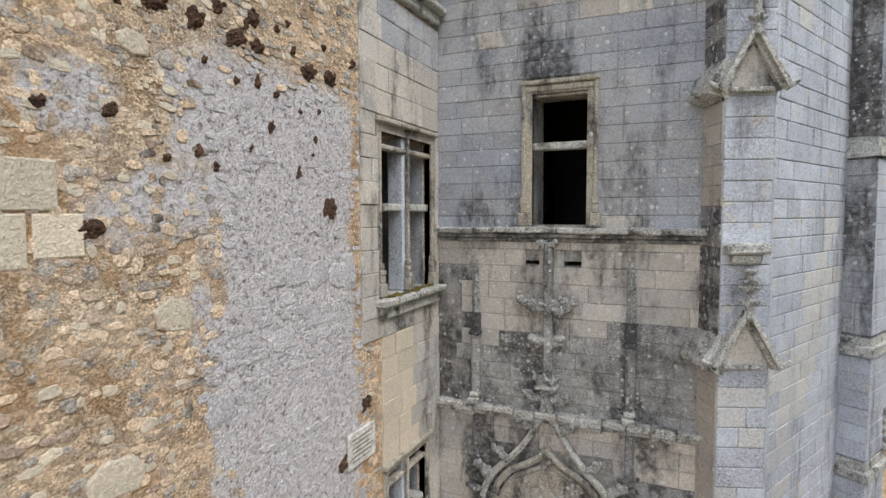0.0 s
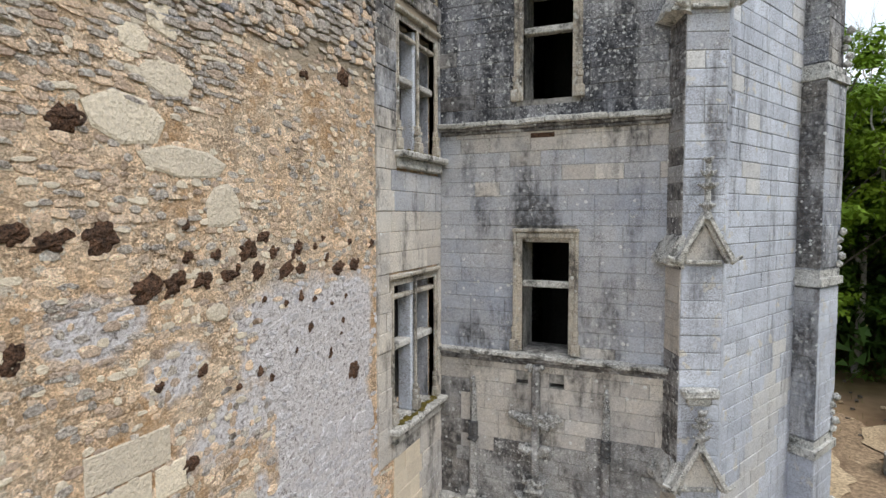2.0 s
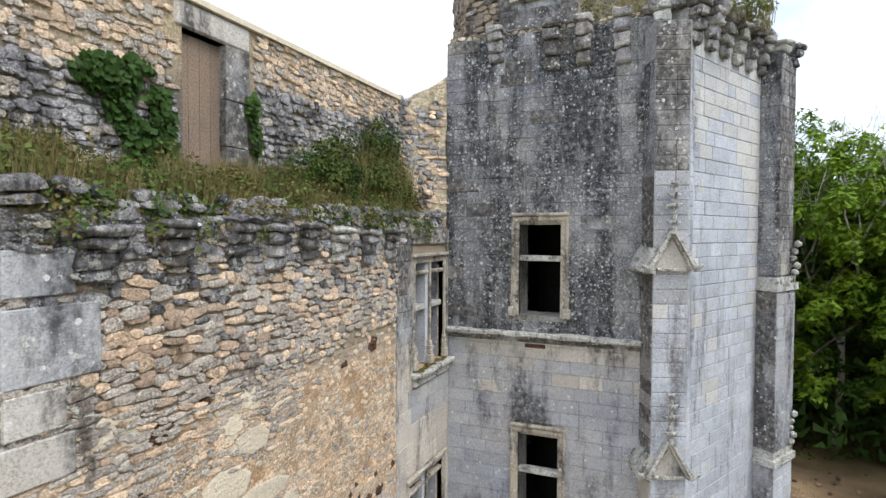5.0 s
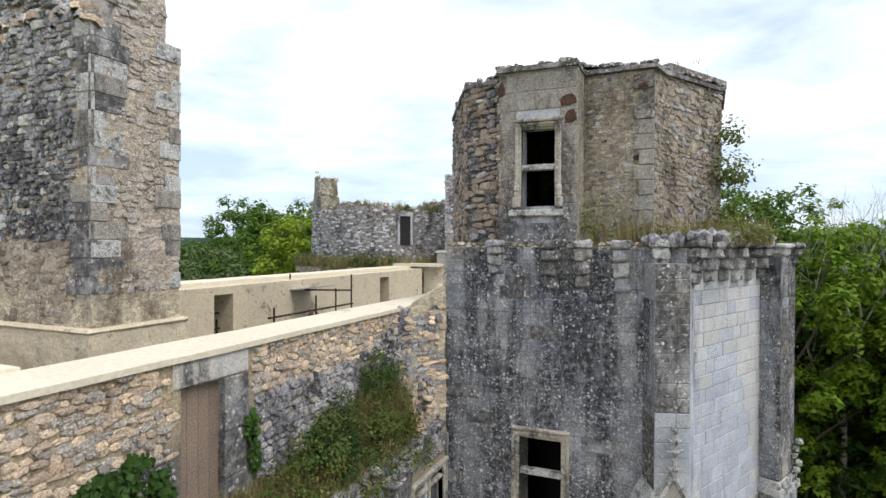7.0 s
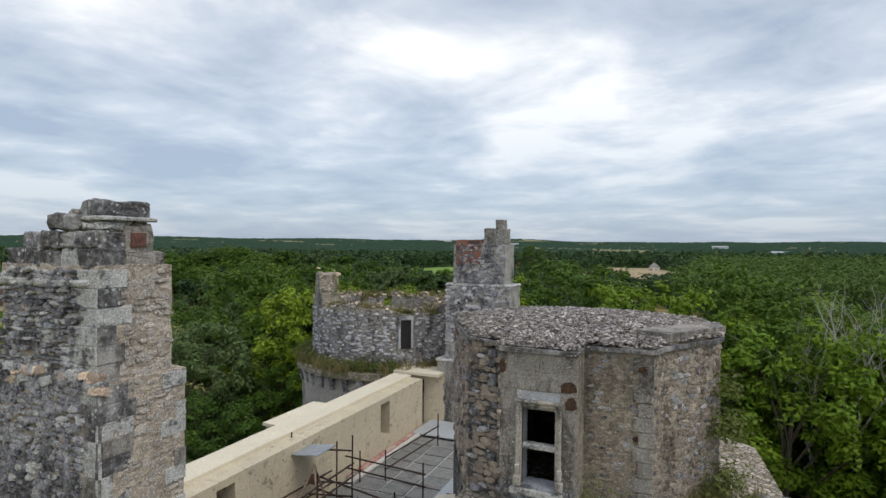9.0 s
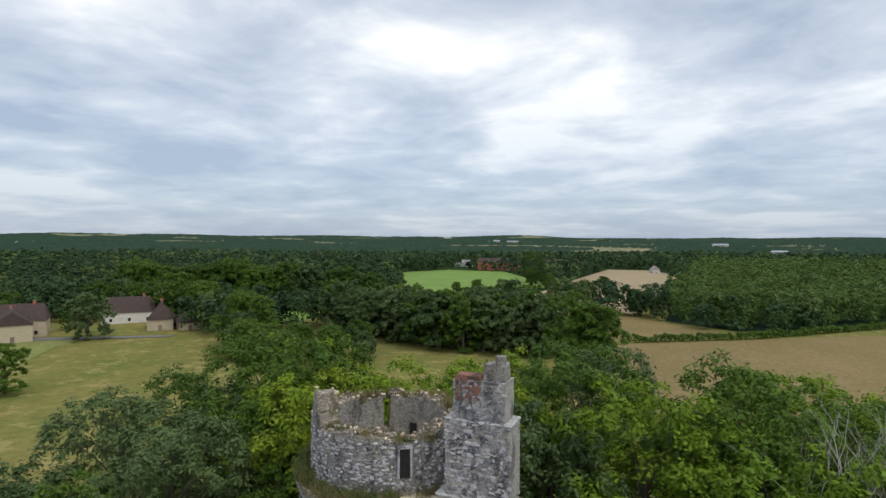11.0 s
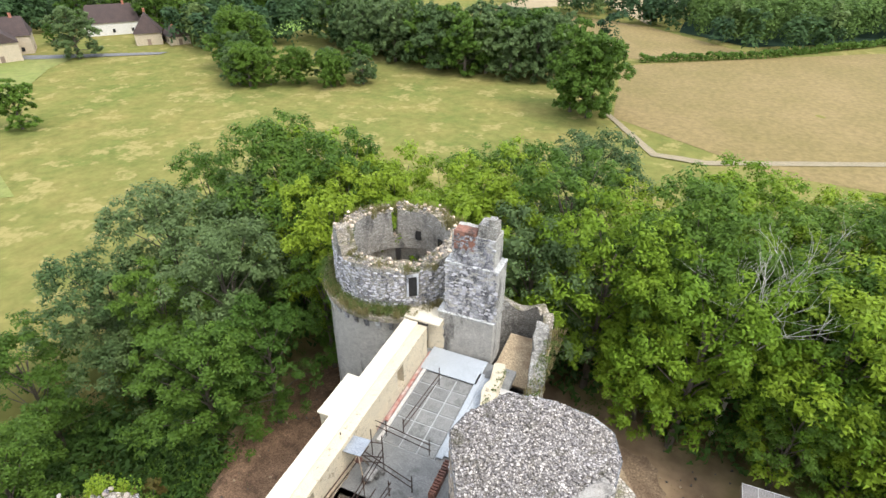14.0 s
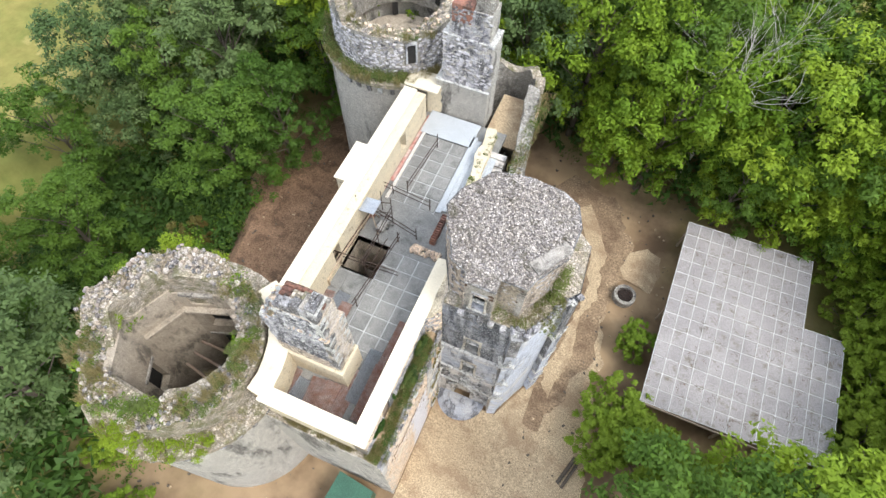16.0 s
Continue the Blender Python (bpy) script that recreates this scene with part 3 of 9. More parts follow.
def obj(name, bm, material, parent=None, label="", smooth=False):
    me = bpy.data.meshes.new(name)
    bm.to_mesh(me)
    bm.free()
    if smooth:
        for p in me.polygons:
            p.use_smooth = True
    for mm in material if isinstance(material, (list, tuple)) else (material,):
        me.materials.append(mm)
    ob = new(name, me)
    hang(ob, parent)
    if label:
        ob["label"] = label
    return ob


part = obj


def thing(name, label, category, group="", at=(0, 0, 0), kind=""):
    return tagged(put_empty(name, at), label, category, group, kind)


def put_empty(name, at):
    e = new(name)
    e.location = at
    return e


def mesh_arrays(name, verts, faces, material, parent=None, label="", smooth=False):
    me = bpy.data.meshes.new(name)
    me.from_pydata(verts, [], faces)
    for mm in material if isinstance(material, (list, tuple)) else (material,):
        me.materials.append(mm)
    if smooth:
        for p in me.polygons:
            p.use_smooth = True
    ob = new(name, me)
    hang(ob, parent)
    if label:
        ob["label"] = label
    return ob


def box(bm, x0, x1, y0, y1, z0, z1, bevel=0.0):
    r = bmesh.ops.create_cube(bm, size=1)
    vs = r["verts"]
    for v in vs:
        v.co = Vector((x0 + (v.co.x + 0.5) * (x1 - x0), y0 + (v.co.y + 0.5) * (y1 - y0), z0 + (v.co.z + 0.5) * (z1 - z0)))
    if bevel:
        es = list({e for v in vs for e in v.link_edges})
        bmesh.ops.bevel(bm, geom=es, offset=bevel, segments=1, affect="EDGES")
    return vs


def boxes(*bs, bevel=0.0):
    bm = bmesh.new()
    for b in bs:
        box(bm, *b, bevel=bevel)
    return bm


def prism(bm, pts, z0, z1):
    """Upright prism on a polygon; z1 may be a list of heights."""
    n = len(pts)
    tops = z1 if isinstance(z1, (list, tuple)) else [z1] * n
    lo = [bm.verts.new((x, y, z0)) for x, y in pts]
    hi = [bm.verts.new((x, y, t)) for (x, y), t in zip(pts, tops)]
    bm.faces.new(lo[::-1])
    bm.faces.new(hi)
    for i in range(n):
        j = (i + 1) % n
        bm.faces.new((lo[i], lo[j], hi[j], hi[i]))


def pick(*items):
    return items[rng.randrange(len(items))]


class Face:
    """An upright wall face: u along from p0 to p1, w outward (to the right hand of that way), z up."""

    def __init__(self, p0, p1):
        self.p0, self.p1 = Vector((*p0, 0)), Vector((*p1, 0))
        d = self.p1 - self.p0
        self.length = d.length
        self.d = d.normalized()
        self.n = Vector((self.d.y, -self.d.x, 0))

    def at(self, u, w, z):
        return self.p0 + self.d * u + self.n * w + Vector((0, 0, z))

    def matrix(self, u, w, z):
        m = Matrix((self.d, Vector((0, 0, 1)), self.n)).transposed().to_4x4()
        m.translation = self.at(u, w, z)
        return m


def wall_bm(face, z0, z1, thick, holes=(), u0=0.0, u1=None):
    """Wall of real thickness behind the face, with openings (ua, ub, za, zb) cut right through."""
    u1 = face.length if u1 is None else u1
    us = sorted({u0, u1, *[min(u1, max(u0, h[k])) for h in holes for k in (0, 1)]})
    zs = sorted({z0, z1, *[min(z1, max(z0, h[k])) for h in holes for k in (2, 3)]})

    def solid(i, j):
        if i < 0 or j < 0 or i >= len(us) - 1 or j >= len(zs) - 1:
            return False
        u, z = (us[i] + us[i + 1]) / 2, (zs[j] + zs[j + 1]) / 2
        return not any(h[0] < u < h[1] and h[2] < z < h[3] for h in holes)
    bm = bmesh.new()
    cache = {}

    def v(i, j, k):
        if (i, j, k) not in cache:
            cache[i, j, k] = bm.verts.new(face.at(us[i], -thick * k, zs[j]))
        return cache[i, j, k]
    for i in range(len(us) - 1):
        for j in range(len(zs) - 1):
            if not solid(i, j):
                continue
            bm.faces.new((v(i, j, 0), v(i + 1, j, 0), v(i + 1, j + 1, 0), v(i, j + 1, 0)))
            bm.faces.new((v(i, j, 1), v(i, j + 1, 1), v(i + 1, j + 1, 1), v(i + 1, j, 1)))
            if not solid(i - 1, j):
                bm.faces.new((v(i, j, 0), v(i, j + 1, 0), v(i, j + 1, 1), v(i, j, 1)))
            if not solid(i + 1, j):
                bm.faces.new((v(i + 1, j, 0), v(i + 1, j, 1), v(i + 1, j + 1, 1), v(i + 1, j + 1, 0)))
            if not solid(i, j - 1):
                bm.faces.new((v(i, j, 0), v(i, j, 1), v(i + 1, j, 1), v(i + 1, j, 0)))
            if not solid(i, j + 1):
                bm.faces.new((v(i, j + 1, 0), v(i + 1, j + 1, 0), v(i + 1, j + 1, 1), v(i, j + 1, 1)))
    return bm


def face_box(bm, face, u0, u1, w0, w1, z0, z1, bevel=0.0):
    old = set(bm.verts)
    box(bm, u0, u1, w0, w1, z0, z1, bevel)
    for v in bm.verts:
        if v not in old:
            v.co = face.at(*v.co)


def fbox(face, *bs, bevel=0.0):
    bm = bmesh.new()
    for b in bs:
        face_box(bm, face, *b, bevel=bevel)
    return bm


def lathe(bm, cx, cy, prof, n=24, a0=0.0, a1=2 * math.pi, cap=True):
    """Solid of turning: prof is a list of (radius, z)."""
    full = abs(a1 - a0 - 2 * math.pi) < 1e-6
    m = n if full else n + 1
    rings = []
    for r, z in prof:
        rings.append([bm.verts.new((cx + r * math.cos(a0 + (a1 - a0) * k / n), cy + r * math.sin(a0 + (a1 - a0) * k / n), z)) for k in range(m)])
    for a, b in zip(rings, rings[1:]):
        for k in range(n):
            j = (k + 1) % m
            bm.faces.new((a[k], a[j], b[j], b[k]))
    if cap and full:
        bm.faces.new(rings[0][::-1])
        bm.faces.new(rings[-1])


def tube(bm, pts, radii, sides=6):
    """A tapering tube through points."""
    rings = []
    for i, p in enumerate(pts):
        a, b = pts[max(0, i - 1)], pts[min(len(pts) - 1, i + 1)]
        d = (Vector(b) - Vector(a)).normalized()
        q = d.to_track_quat("Z", "Y")
        r = radii[i] if isinstance(radii, (list, tuple)) else radii
        rings.append([bm.verts.new(Vector(p) + q @ Vector((r * math.cos(2 * math.pi * k / sides), r * math.sin(2 * math.pi * k / sides), 0))) for k in range(sides)])
    for a, b in zip(rings, rings[1:]):
        for k in range(sides):
            bm.faces.new((a[k], a[(k + 1) % sides], b[(k + 1) % sides], b[k]))
    bm.faces.new(rings[0][::-1])
    bm.faces.new(rings[-1])


def rough_up(bm, amount, scale=2.0, seed=0.0):
    for v in bm.verts:
        p = v.co * scale + Vector((seed, seed, seed))
        v.co += noise.noise_vector(p) * amount


def leaf_cloud(verts, faces, centre, radii, count, size, r, flat=0.35, tri=False, up=0.55):
    """Small folded leaf sprays on and inside an ellipsoid."""
    cx, cy, cz = centre
    for _ in range(count):
        a, z = r.random() * 2 * math.pi, r.uniform(-0.75, 1)
        s = math.sqrt(max(0, 1 - z * z))
        k = r.uniform(0.62, 1.06)
        d = Vector((s * math.cos(a), s * math.sin(a), z))
        p = Vector((cx + d.x * radii[0] * k, cy + d.y * radii[1] * k, cz + d.z * radii[2] * k))
        nrm = (d * 0.8 + Vector((r.uniform(-1, 1), r.uniform(-1, 1), r.uniform(-1, 1))) * 0.5 + Vector((0, 0, up))).normalized()
        t = nrm.orthogonal().normalized()
        t.rotate(Matrix.Rotation(r.random() * 6.28, 3, nrm))
        b = nrm.cross(t)
        w, l = size * r.uniform(0.55, 1.1), size * r.uniform(0.8, 1.5)
        i = len(verts)
        if tri:
            verts.extend((p - t * w * 0.42 - b * l * 0.55, p + t * w * 0.42 - b * l * 0.35 - nrm * size * 0.1, p + b * l * 0.8))
            faces.append((i, i + 1, i + 2))
            continue
        verts.extend((p - t * w * 0.5 - b * l * 0.15, p - b * l * 0.6 + nrm * size * flat * 0.3, p + t * w * 0.5 - b * l * 0.15 - nrm * size * flat * 0.3, p + b * l * 0.6))
        faces.append((i, i + 1, i + 2, i + 3))


def leaf_mesh(name, centres, radii, counts, size, seed, material, parent=None, up=0.9, inner=0.55):
    """Many small leaf sprays on ellipsoids, as one mesh; size may be one number or one for each ellipsoid."""
    g = np.random.default_rng(seed)
    centres, radii, counts = np.asarray(centres, float), np.asarray(radii, float), np.asarray(counts, int)
    k = np.repeat(np.arange(len(centres)), counts)
    n = len(k)
    a, z = g.uniform(0, 2 * math.pi, n), g.uniform(-0.7, 1, n)
    s = np.sqrt(np.maximum(0, 1 - z * z))
    d = np.stack((s * np.cos(a), s * np.sin(a), z), 1)
    p = centres[k] + d * radii[k] * g.uniform(inner, 1.05, (n, 1))
    nrm = d * 0.8 + g.uniform(-0.5, 0.5, (n, 3)) + np.array((0, 0, up))
    nrm /= np.linalg.norm(nrm, axis=1, keepdims=True)
    t = np.cross(nrm, g.normal(size=(n, 3)))
    t /= np.linalg.norm(t, axis=1, keepdims=True)
    b = np.cross(nrm, t)
    sz = (np.full(len(centres), float(size)) if np.isscalar(size) else np.asarray(size, float))[k][:, None]
    w, l = sz * g.uniform(0.5, 1.0, (n, 1)), sz * g.uniform(0.8, 1.5, (n, 1))
    v = np.stack((p - t * w * 0.5 - b * l * 0.5, p + t * w * 0.5 - b * l * 0.35 - nrm * sz * 0.1, p + b * l * 0.75), 1).reshape(-1, 3)
    me = bpy.data.meshes.new(name)
    me.vertices.add(3 * n)
    me.vertices.foreach_set("co", v.ravel())
    me.loops.add(3 * n)
    me.loops.foreach_set("vertex_index", np.arange(3 * n, dtype=np.int32))
    me.polygons.add(n)
    me.polygons.foreach_set("loop_start", np.arange(0, 3 * n, 3, dtype=np.int32))
    me.update(calc_edges=True)
    me.materials.append(material)
    ob = new(name, me)
    hang(ob, parent)
    return ob


# ---- stair tower (polygonal) ----
FX, FY = -4.39, 9.15          # the courtyard wall's face and the stair tower's front face
FRONT = Face((FX - 0.02, FY), (0.12, FY))
SIDE = Face((0.72, 8.98), (2.36, 12.28))
BACKS = [((3.02, 12.98), (2.75, 16.4)), ((2.75, 16.4), (0.4, 18.3)), ((0.4, 18.3), (-4.2, 17.4)), ((-4.2, 17.4), (-5.8, 14.5)), ((-5.8, 14.5), (-5.9, 13.2)), ((-5.9, 13.2), (-4.38, 10.05)), ((-4.38, 10.05), (-4.38, 9.16))]
U = lambda x: x - (FX - 0.02)
WIN = {1: (-2.645, -1.755, 9.33, 11.47, 10.62), 2: (-2.65, -1.73, 14.09, 16.15, 15.36)}
PORTAL = (-3.05, -1.65, G0, 4.35)

stair = thing("stair_tower", "tall polygonal limestone stair tower with lichen-black upper walls", "tower", at=(-1.5, 12.5, G0))
storeys = []
for z0, z1, material, name in ((G0, 6.1, CREAM, "wall"), (6.1, 9.2, CREAM, "wall"), (9.2, 13.7, GREY, "wall"), (13.7, 20.3, DARK, "wall")):
    hs = [(U(a), U(b), c, d) for a, b, c, d, _ in WIN.values() if z0 <= c < z1]
    if z0 == G0:
        hs.append((U(PORTAL[0]), U(PORTAL[1]), PORTAL[2], PORTAL[3]))
    if z0 == 6.1:
        hs += [(U(-2.75), U(-2.52), 8.67, 8.74), (U(-2.10), U(-1.83), 8.66, 8.74)]
    storeys.append((part(name, wall_bm(FRONT, z0, z1, 0.75, hs), MORTAR, stair), FRONT, z0, z1, material, hs))
sides = []
for z0, z1, material in ((G0, 8.0, PALE), (8.0, 14.0, PALE), (14.0, 20.3, PALE)):
    sides.append((part("side_wall", wall_bm(SIDE, z0, z1, 0.75), MORTAR_PALE, stair), SIDE, z0, z1, material, []))
for a, b in BACKS:
    part("back_wall", wall_bm(Face(a, b), G0, 20.3, 0.75), FAR_DARK, stair)
# closed rooms behind the windows, their unlit dark painted near-black
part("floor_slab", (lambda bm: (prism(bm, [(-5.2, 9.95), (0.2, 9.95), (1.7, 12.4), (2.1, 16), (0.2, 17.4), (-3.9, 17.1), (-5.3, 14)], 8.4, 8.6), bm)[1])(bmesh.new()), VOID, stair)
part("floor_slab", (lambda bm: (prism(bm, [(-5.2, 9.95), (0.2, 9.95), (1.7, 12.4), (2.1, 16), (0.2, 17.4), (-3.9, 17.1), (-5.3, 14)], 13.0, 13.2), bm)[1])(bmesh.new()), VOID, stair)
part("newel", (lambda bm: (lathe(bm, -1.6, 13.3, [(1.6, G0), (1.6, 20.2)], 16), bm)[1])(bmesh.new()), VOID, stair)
part("terrace", (lambda bm: (prism(bm, [(-4.36, 9.2), (0.1, 9.2), (0.72, 9.05), (2.4, 12.35), (2.95, 13.0), (2.7, 16.35), (0.4, 18.2), (-4.1, 17.3), (-5.75, 14.5), (-5.85, 13.25), (-4.36, 10.1)], 20.28, 20.42), bm)[1])(bmesh.new()), RIM, stair, "weedy rubble terrace behind the broken parapet")


def moulded_window(parent, face, ua, ub, za, zb, transom, jamb=0.14, sill_w=0.0):
    """Carved stone frame, proud of the wall, with a moss-spotted crossbar."""
    win = part("window", wall_bm(Face(face.at(0, 0.035, 0).xy, face.at(face.length, 0.035, 0).xy), za, zb + jamb, 0.13, [(ua, ub, za, zb)], ua - jamb, ub + jamb), TRIM, parent, "moulded stone window frame")
    for u in (ua - jamb, ub + jamb):
        bm = bmesh.new()
        face_box(bm, face, u - 0.035, u + 0.035, 0.0, 0.075, za + 0.45, zb + jamb + 0.03, 0.015)
        face_box(bm, face, u - 0.055, u + 0.055, 0.0, 0.10, za + 0.34, za + 0.46, 0.02)
        face_box(bm, face, u - 0.045, u + 0.045, 0.0, 0.085, za + 0.2, za + 0.34, 0.015)
        face_box(bm, face, u - 0.085, u + 0.085, 0.0, 0.12, za - 0.02, za + 0.2, 0.02)
        part("colonnette", bm, TRIM, win)
    part("hood", fbox(face, (ua - jamb - 0.05, ub + jamb + 0.05, 0.0, 0.10, zb + jamb, zb + jamb + 0.07), (ua - jamb + 0.03, ub + jamb - 0.03, 0.03, 0.07, zb + 0.03, zb + jamb - 0.02), bevel=0.015), TRIM, win)
    part("inner_lintel", fbox(face, (ua + 0.002, ub - 0.002, -0.30, -0.02, zb - 0.05, zb), bevel=0.01), TRIM, win)
    part("crossbar", fbox(face, (ua, ub, -0.20, 0.0, transom - 0.06, transom + 0.06), bevel=0.015), LEDGE, win, "crossbar with orange lichen")
    return win


for a, b, c, d, t in WIN.values():
    moulded_window(stair, FRONT, U(a), U(b), c, d, t)


def ledge(parent, face, u0, u1, z_top, proud=0.2, name="cornice", deep=0.24):
    c1 = part(name, fbox(face, (u0 + 0.02, u1 - 0.02, -0.02, proud * 0.5, z_top - 0.09, z_top - 0.02)), LEDGE, parent, "projecting string course, white with lichen")
    n = max(2, int((u1 - u0) / 0.9))
    for k in range(n):
        bm = bmesh.new()
        a, b = u0 + (u1 - u0) * k / n, u0 + (u1 - u0) * (k + 1) / n - 0.012
        dz, dw = rng.uniform(-0.012, 0.012), rng.uniform(-0.02, 0.015)
        face_box(bm, face, a, b, -0.02, proud + dw, z_top - 0.10 + dz, z_top + dz, 0.02)
        bmesh.ops.subdivide_edges(bm, edges=bm.edges[:], cuts=3, use_grid_fill=True)
        rough_up(bm, 0.03, 6)
        part("cornice_stone", bm, LEDGE, c1)
    part("moulding", fbox(face, (u0 + 0.05, u1 - 0.03, -0.02, proud * 0.62, z_top - 0.17, z_top - 0.10), (u0 + 0.08, u1 - 0.05, -0.02, proud * 0.35, z_top - deep, z_top - 0.17), bevel=0.02), STAINED, c1)
    return c1


ledge(stair, FRONT, 0.0, FRONT.length - 0.08, 9.29)
ledge(stair, FRONT, 0.0, FRONT.length - 0.08, 13.74)
part("drip_slot", fbox(FRONT, (U(-2.5), U(-2.05), 0.0, 0.02, 13.38, 13.47)), IRON, stair, "shallow weathered slot")

# pier on the front corner with gabled set-offs
PIER = [(-0.08, FY), (0.16, 8.60), (0.78, 8.82), (0.86, 9.3), (0.3, 9.7)]
pier = part("pier", (lambda bm: (prism(bm, PIER, G0, 20.0), bm)[1])(bmesh.new()), MORTAR_PALE, stair, "diagonal corner buttress with gabled set-offs")
PF = [Face(PIER[0], PIER[1]), Face(PIER[1], PIER[2]), Face(PIER[2], PIER[3])]


def foliage(bm, c, out, up, n, size, seed):
    """A knot of carved leaves: many small curled lumps along an arm."""
    r = random.Random(seed)
    for k in range(n):
        t = (k + 0.5) / n
        p = c + out * t + up * t * t + Vector((r.uniform(-0.02, 0.02), r.uniform(-0.03, 0.03), r.uniform(-0.6, 0.6) * size))
        m = Matrix.Translation(p) @ Euler((r.uniform(-0.6, 0.6), r.uniform(-0.6, 0.6), r.uniform(0, 6))).to_matrix().to_4x4() @ Matrix.Diagonal((1.0, 0.7, r.uniform(0.6, 1.1), 1))
        bmesh.ops.create_icosphere(bm, subdivisions=1, radius=size * r.uniform(0.55, 0.95), matrix=m)


def fused(ob, size=0.018):
    """Carved lumps grown into one weathered stone."""
    m = ob.modifiers.new("fuse", "REMESH")
    m.mode, m.voxel_size = "VOXEL", size
    return ob


def gable(parent, z, tall=0.75, crest=0.55, over=0.17):
    """Small pitched gablet on the pier with raking mouldings, side weathering and a finial."""
    f = PF[1]
    w = f.length
    mid = w / 2
    g = part("gablet", fbox(f, (0.05, w - 0.05, -0.1, over * 0.6, z - 0.06, z), bevel=0.01), LEDGE, parent, "small gablet with raking mouldings")
    for s in (-1, 1):
        bm = bmesh.new()
        a, b = Vector((mid, over * 0.5, z + tall)), Vector((mid + s * (w / 2 + 0.1), over * 0.5, z - 0.02))
        d = (b - a).normalized()
        nrm = Vector((-d.z * s, 0, d.x * s)) * (1 if d.x * s > 0 else -1)
        for lo, hi, out in ((-0.075, -0.02, over * 0.7), (-0.02, 0.045, over * 1.15)):
            ring = []
            for k in range(9):
                p = a + (b - a) * (k / 8)
                j = rng.uniform(-0.008, 0.008)
                ring.append([bm.verts.new(f.at(q.x, q.y, q.z)) for q in (p + nrm * lo + Vector((0, -0.2, 0)), p + nrm * lo + Vector((0, out - over * 0.5 + j, 0)), p + nrm * (hi + j) + Vector((0, out - over * 0.5 + j, 0)), p + nrm * hi + Vector((0, -0.2, 0)))])
            for p, q in zip(ring, ring[1:]):
                for i in range(4):
                    bm.faces.new((p[i], p[(i + 1) % 4], q[(i + 1) % 4], q[i]))
            bm.faces.new(ring[0])
            bm.faces.new(ring[-1][::-1])
        # curled foot
        e = f.at(b.x, over * 0.7, b.z)
        for k in range(5):
            bmesh.ops.create_icosphere(bm, subdivisions=1, radius=0.05 - 0.005 * k, matrix=Matrix.Translation(e + Vector((0.0, 0.0, 0.02 * k)) + (f.at(1, 0, 0) - f.at(0, 0, 0)) * s * 0.035 * k))
        bmesh.ops.recalc_face_normals(bm, faces=bm.faces[:])
        part("rake", bm, LEDGE, g)
    bm = bmesh.new()
    tri = [f.at(0.0, 0.04, z), f.at(w, 0.04, z), f.at(mid, 0.04, z + tall)]
    back = [f.at(0.0, -0.2, z), f.at(w, -0.2, z), f.at(mid, -0.2, z + tall)]
    va, vb = [bm.verts.new(p) for p in tri], [bm.verts.new(p) for p in back]
    bm.faces.new(va)
    for i in range(3):
        j = (i + 1) % 3
        bm.faces.new((va[j], va[i], vb[i], vb[j]))
    part("tympanum", bm, CREAM, g)
    # weathered slab on the courtyard side
    f0 = PF[0]
    l = f0.length
    bm = bmesh.new()
    prof = ((-0.05, z + 0.42), (0.03, z + 0.40), (0.24, z + 0.02), (0.25, z - 0.06), (0.12, z - 0.09), (-0.05, z - 0.16))
    lo, hi = [[bm.verts.new(f0.at(uu, ww, zz)) for ww, zz in prof] for uu in (-0.06, l + 0.06)]
    for i in range(6):
        bm.faces.new((lo[i], lo[(i + 1) % 6], hi[(i + 1) % 6], hi[i]))
    bm.faces.new(lo[::-1])
    bm.faces.new(hi)
    bmesh.ops.recalc_face_normals(bm, faces=bm.faces[:])
    bmesh.ops.subdivide_edges(bm, edges=bm.edges[:], cuts=5, use_grid_fill=True)
    rough_up(bm, 0.05, 6)
    rough_up(bm, 0.025, 17)
    part("weathering", bm, LEDGE, g)
    bm = bmesh.new()
    c = f.at(mid, over, 0)
    for zz, reach in ((0.12, 0.09), (0.4 * crest + 0.1, 0.12), (0.75 * crest, 0.08), (crest, 0.03)):
        for k in range(4):
            a = k * math.pi / 2 + 0.4
            for j in range(4):
                t = j / 3
                bmesh.ops.create_icosphere(bm, subdivisions=1, radius=0.05 - 0.006 * j, matrix=Matrix.Translation((c.x + (0.03 + reach * t) * math.cos(a), c.y + (0.03 + reach * t) * math.sin(a), z + tall + zz + 0.06 * t * t - 0.03 * t + rng.uniform(-0.01, 0.01))))
    tube(bm, [(c.x, c.y, z + tall - 0.1), (c.x, c.y, z + tall + crest)], [0.065, 0.045], 6)
    rough_up(bm, 0.02, 9)
    fused(part("finial", bm, CARVED, g))
    return g


for z in (7.42, 11.2, 15.25):
    gable(stair, z, crest=0.55 if z < 8 else 0.85)
for z in (8.95,):
    bm = fbox(PF[1], (0.02, PF[1].length - 0.06, 0.0, 0.22, z, z + 0.16), (0.12, PF[1].length - 0.16, 0.0, 0.15, z - 0.14, z), bevel=0.03)
    rough_up(bm, 0.025, 6)
    part("bracket", bm, LEDGE, pier, "carved capital on the buttress")
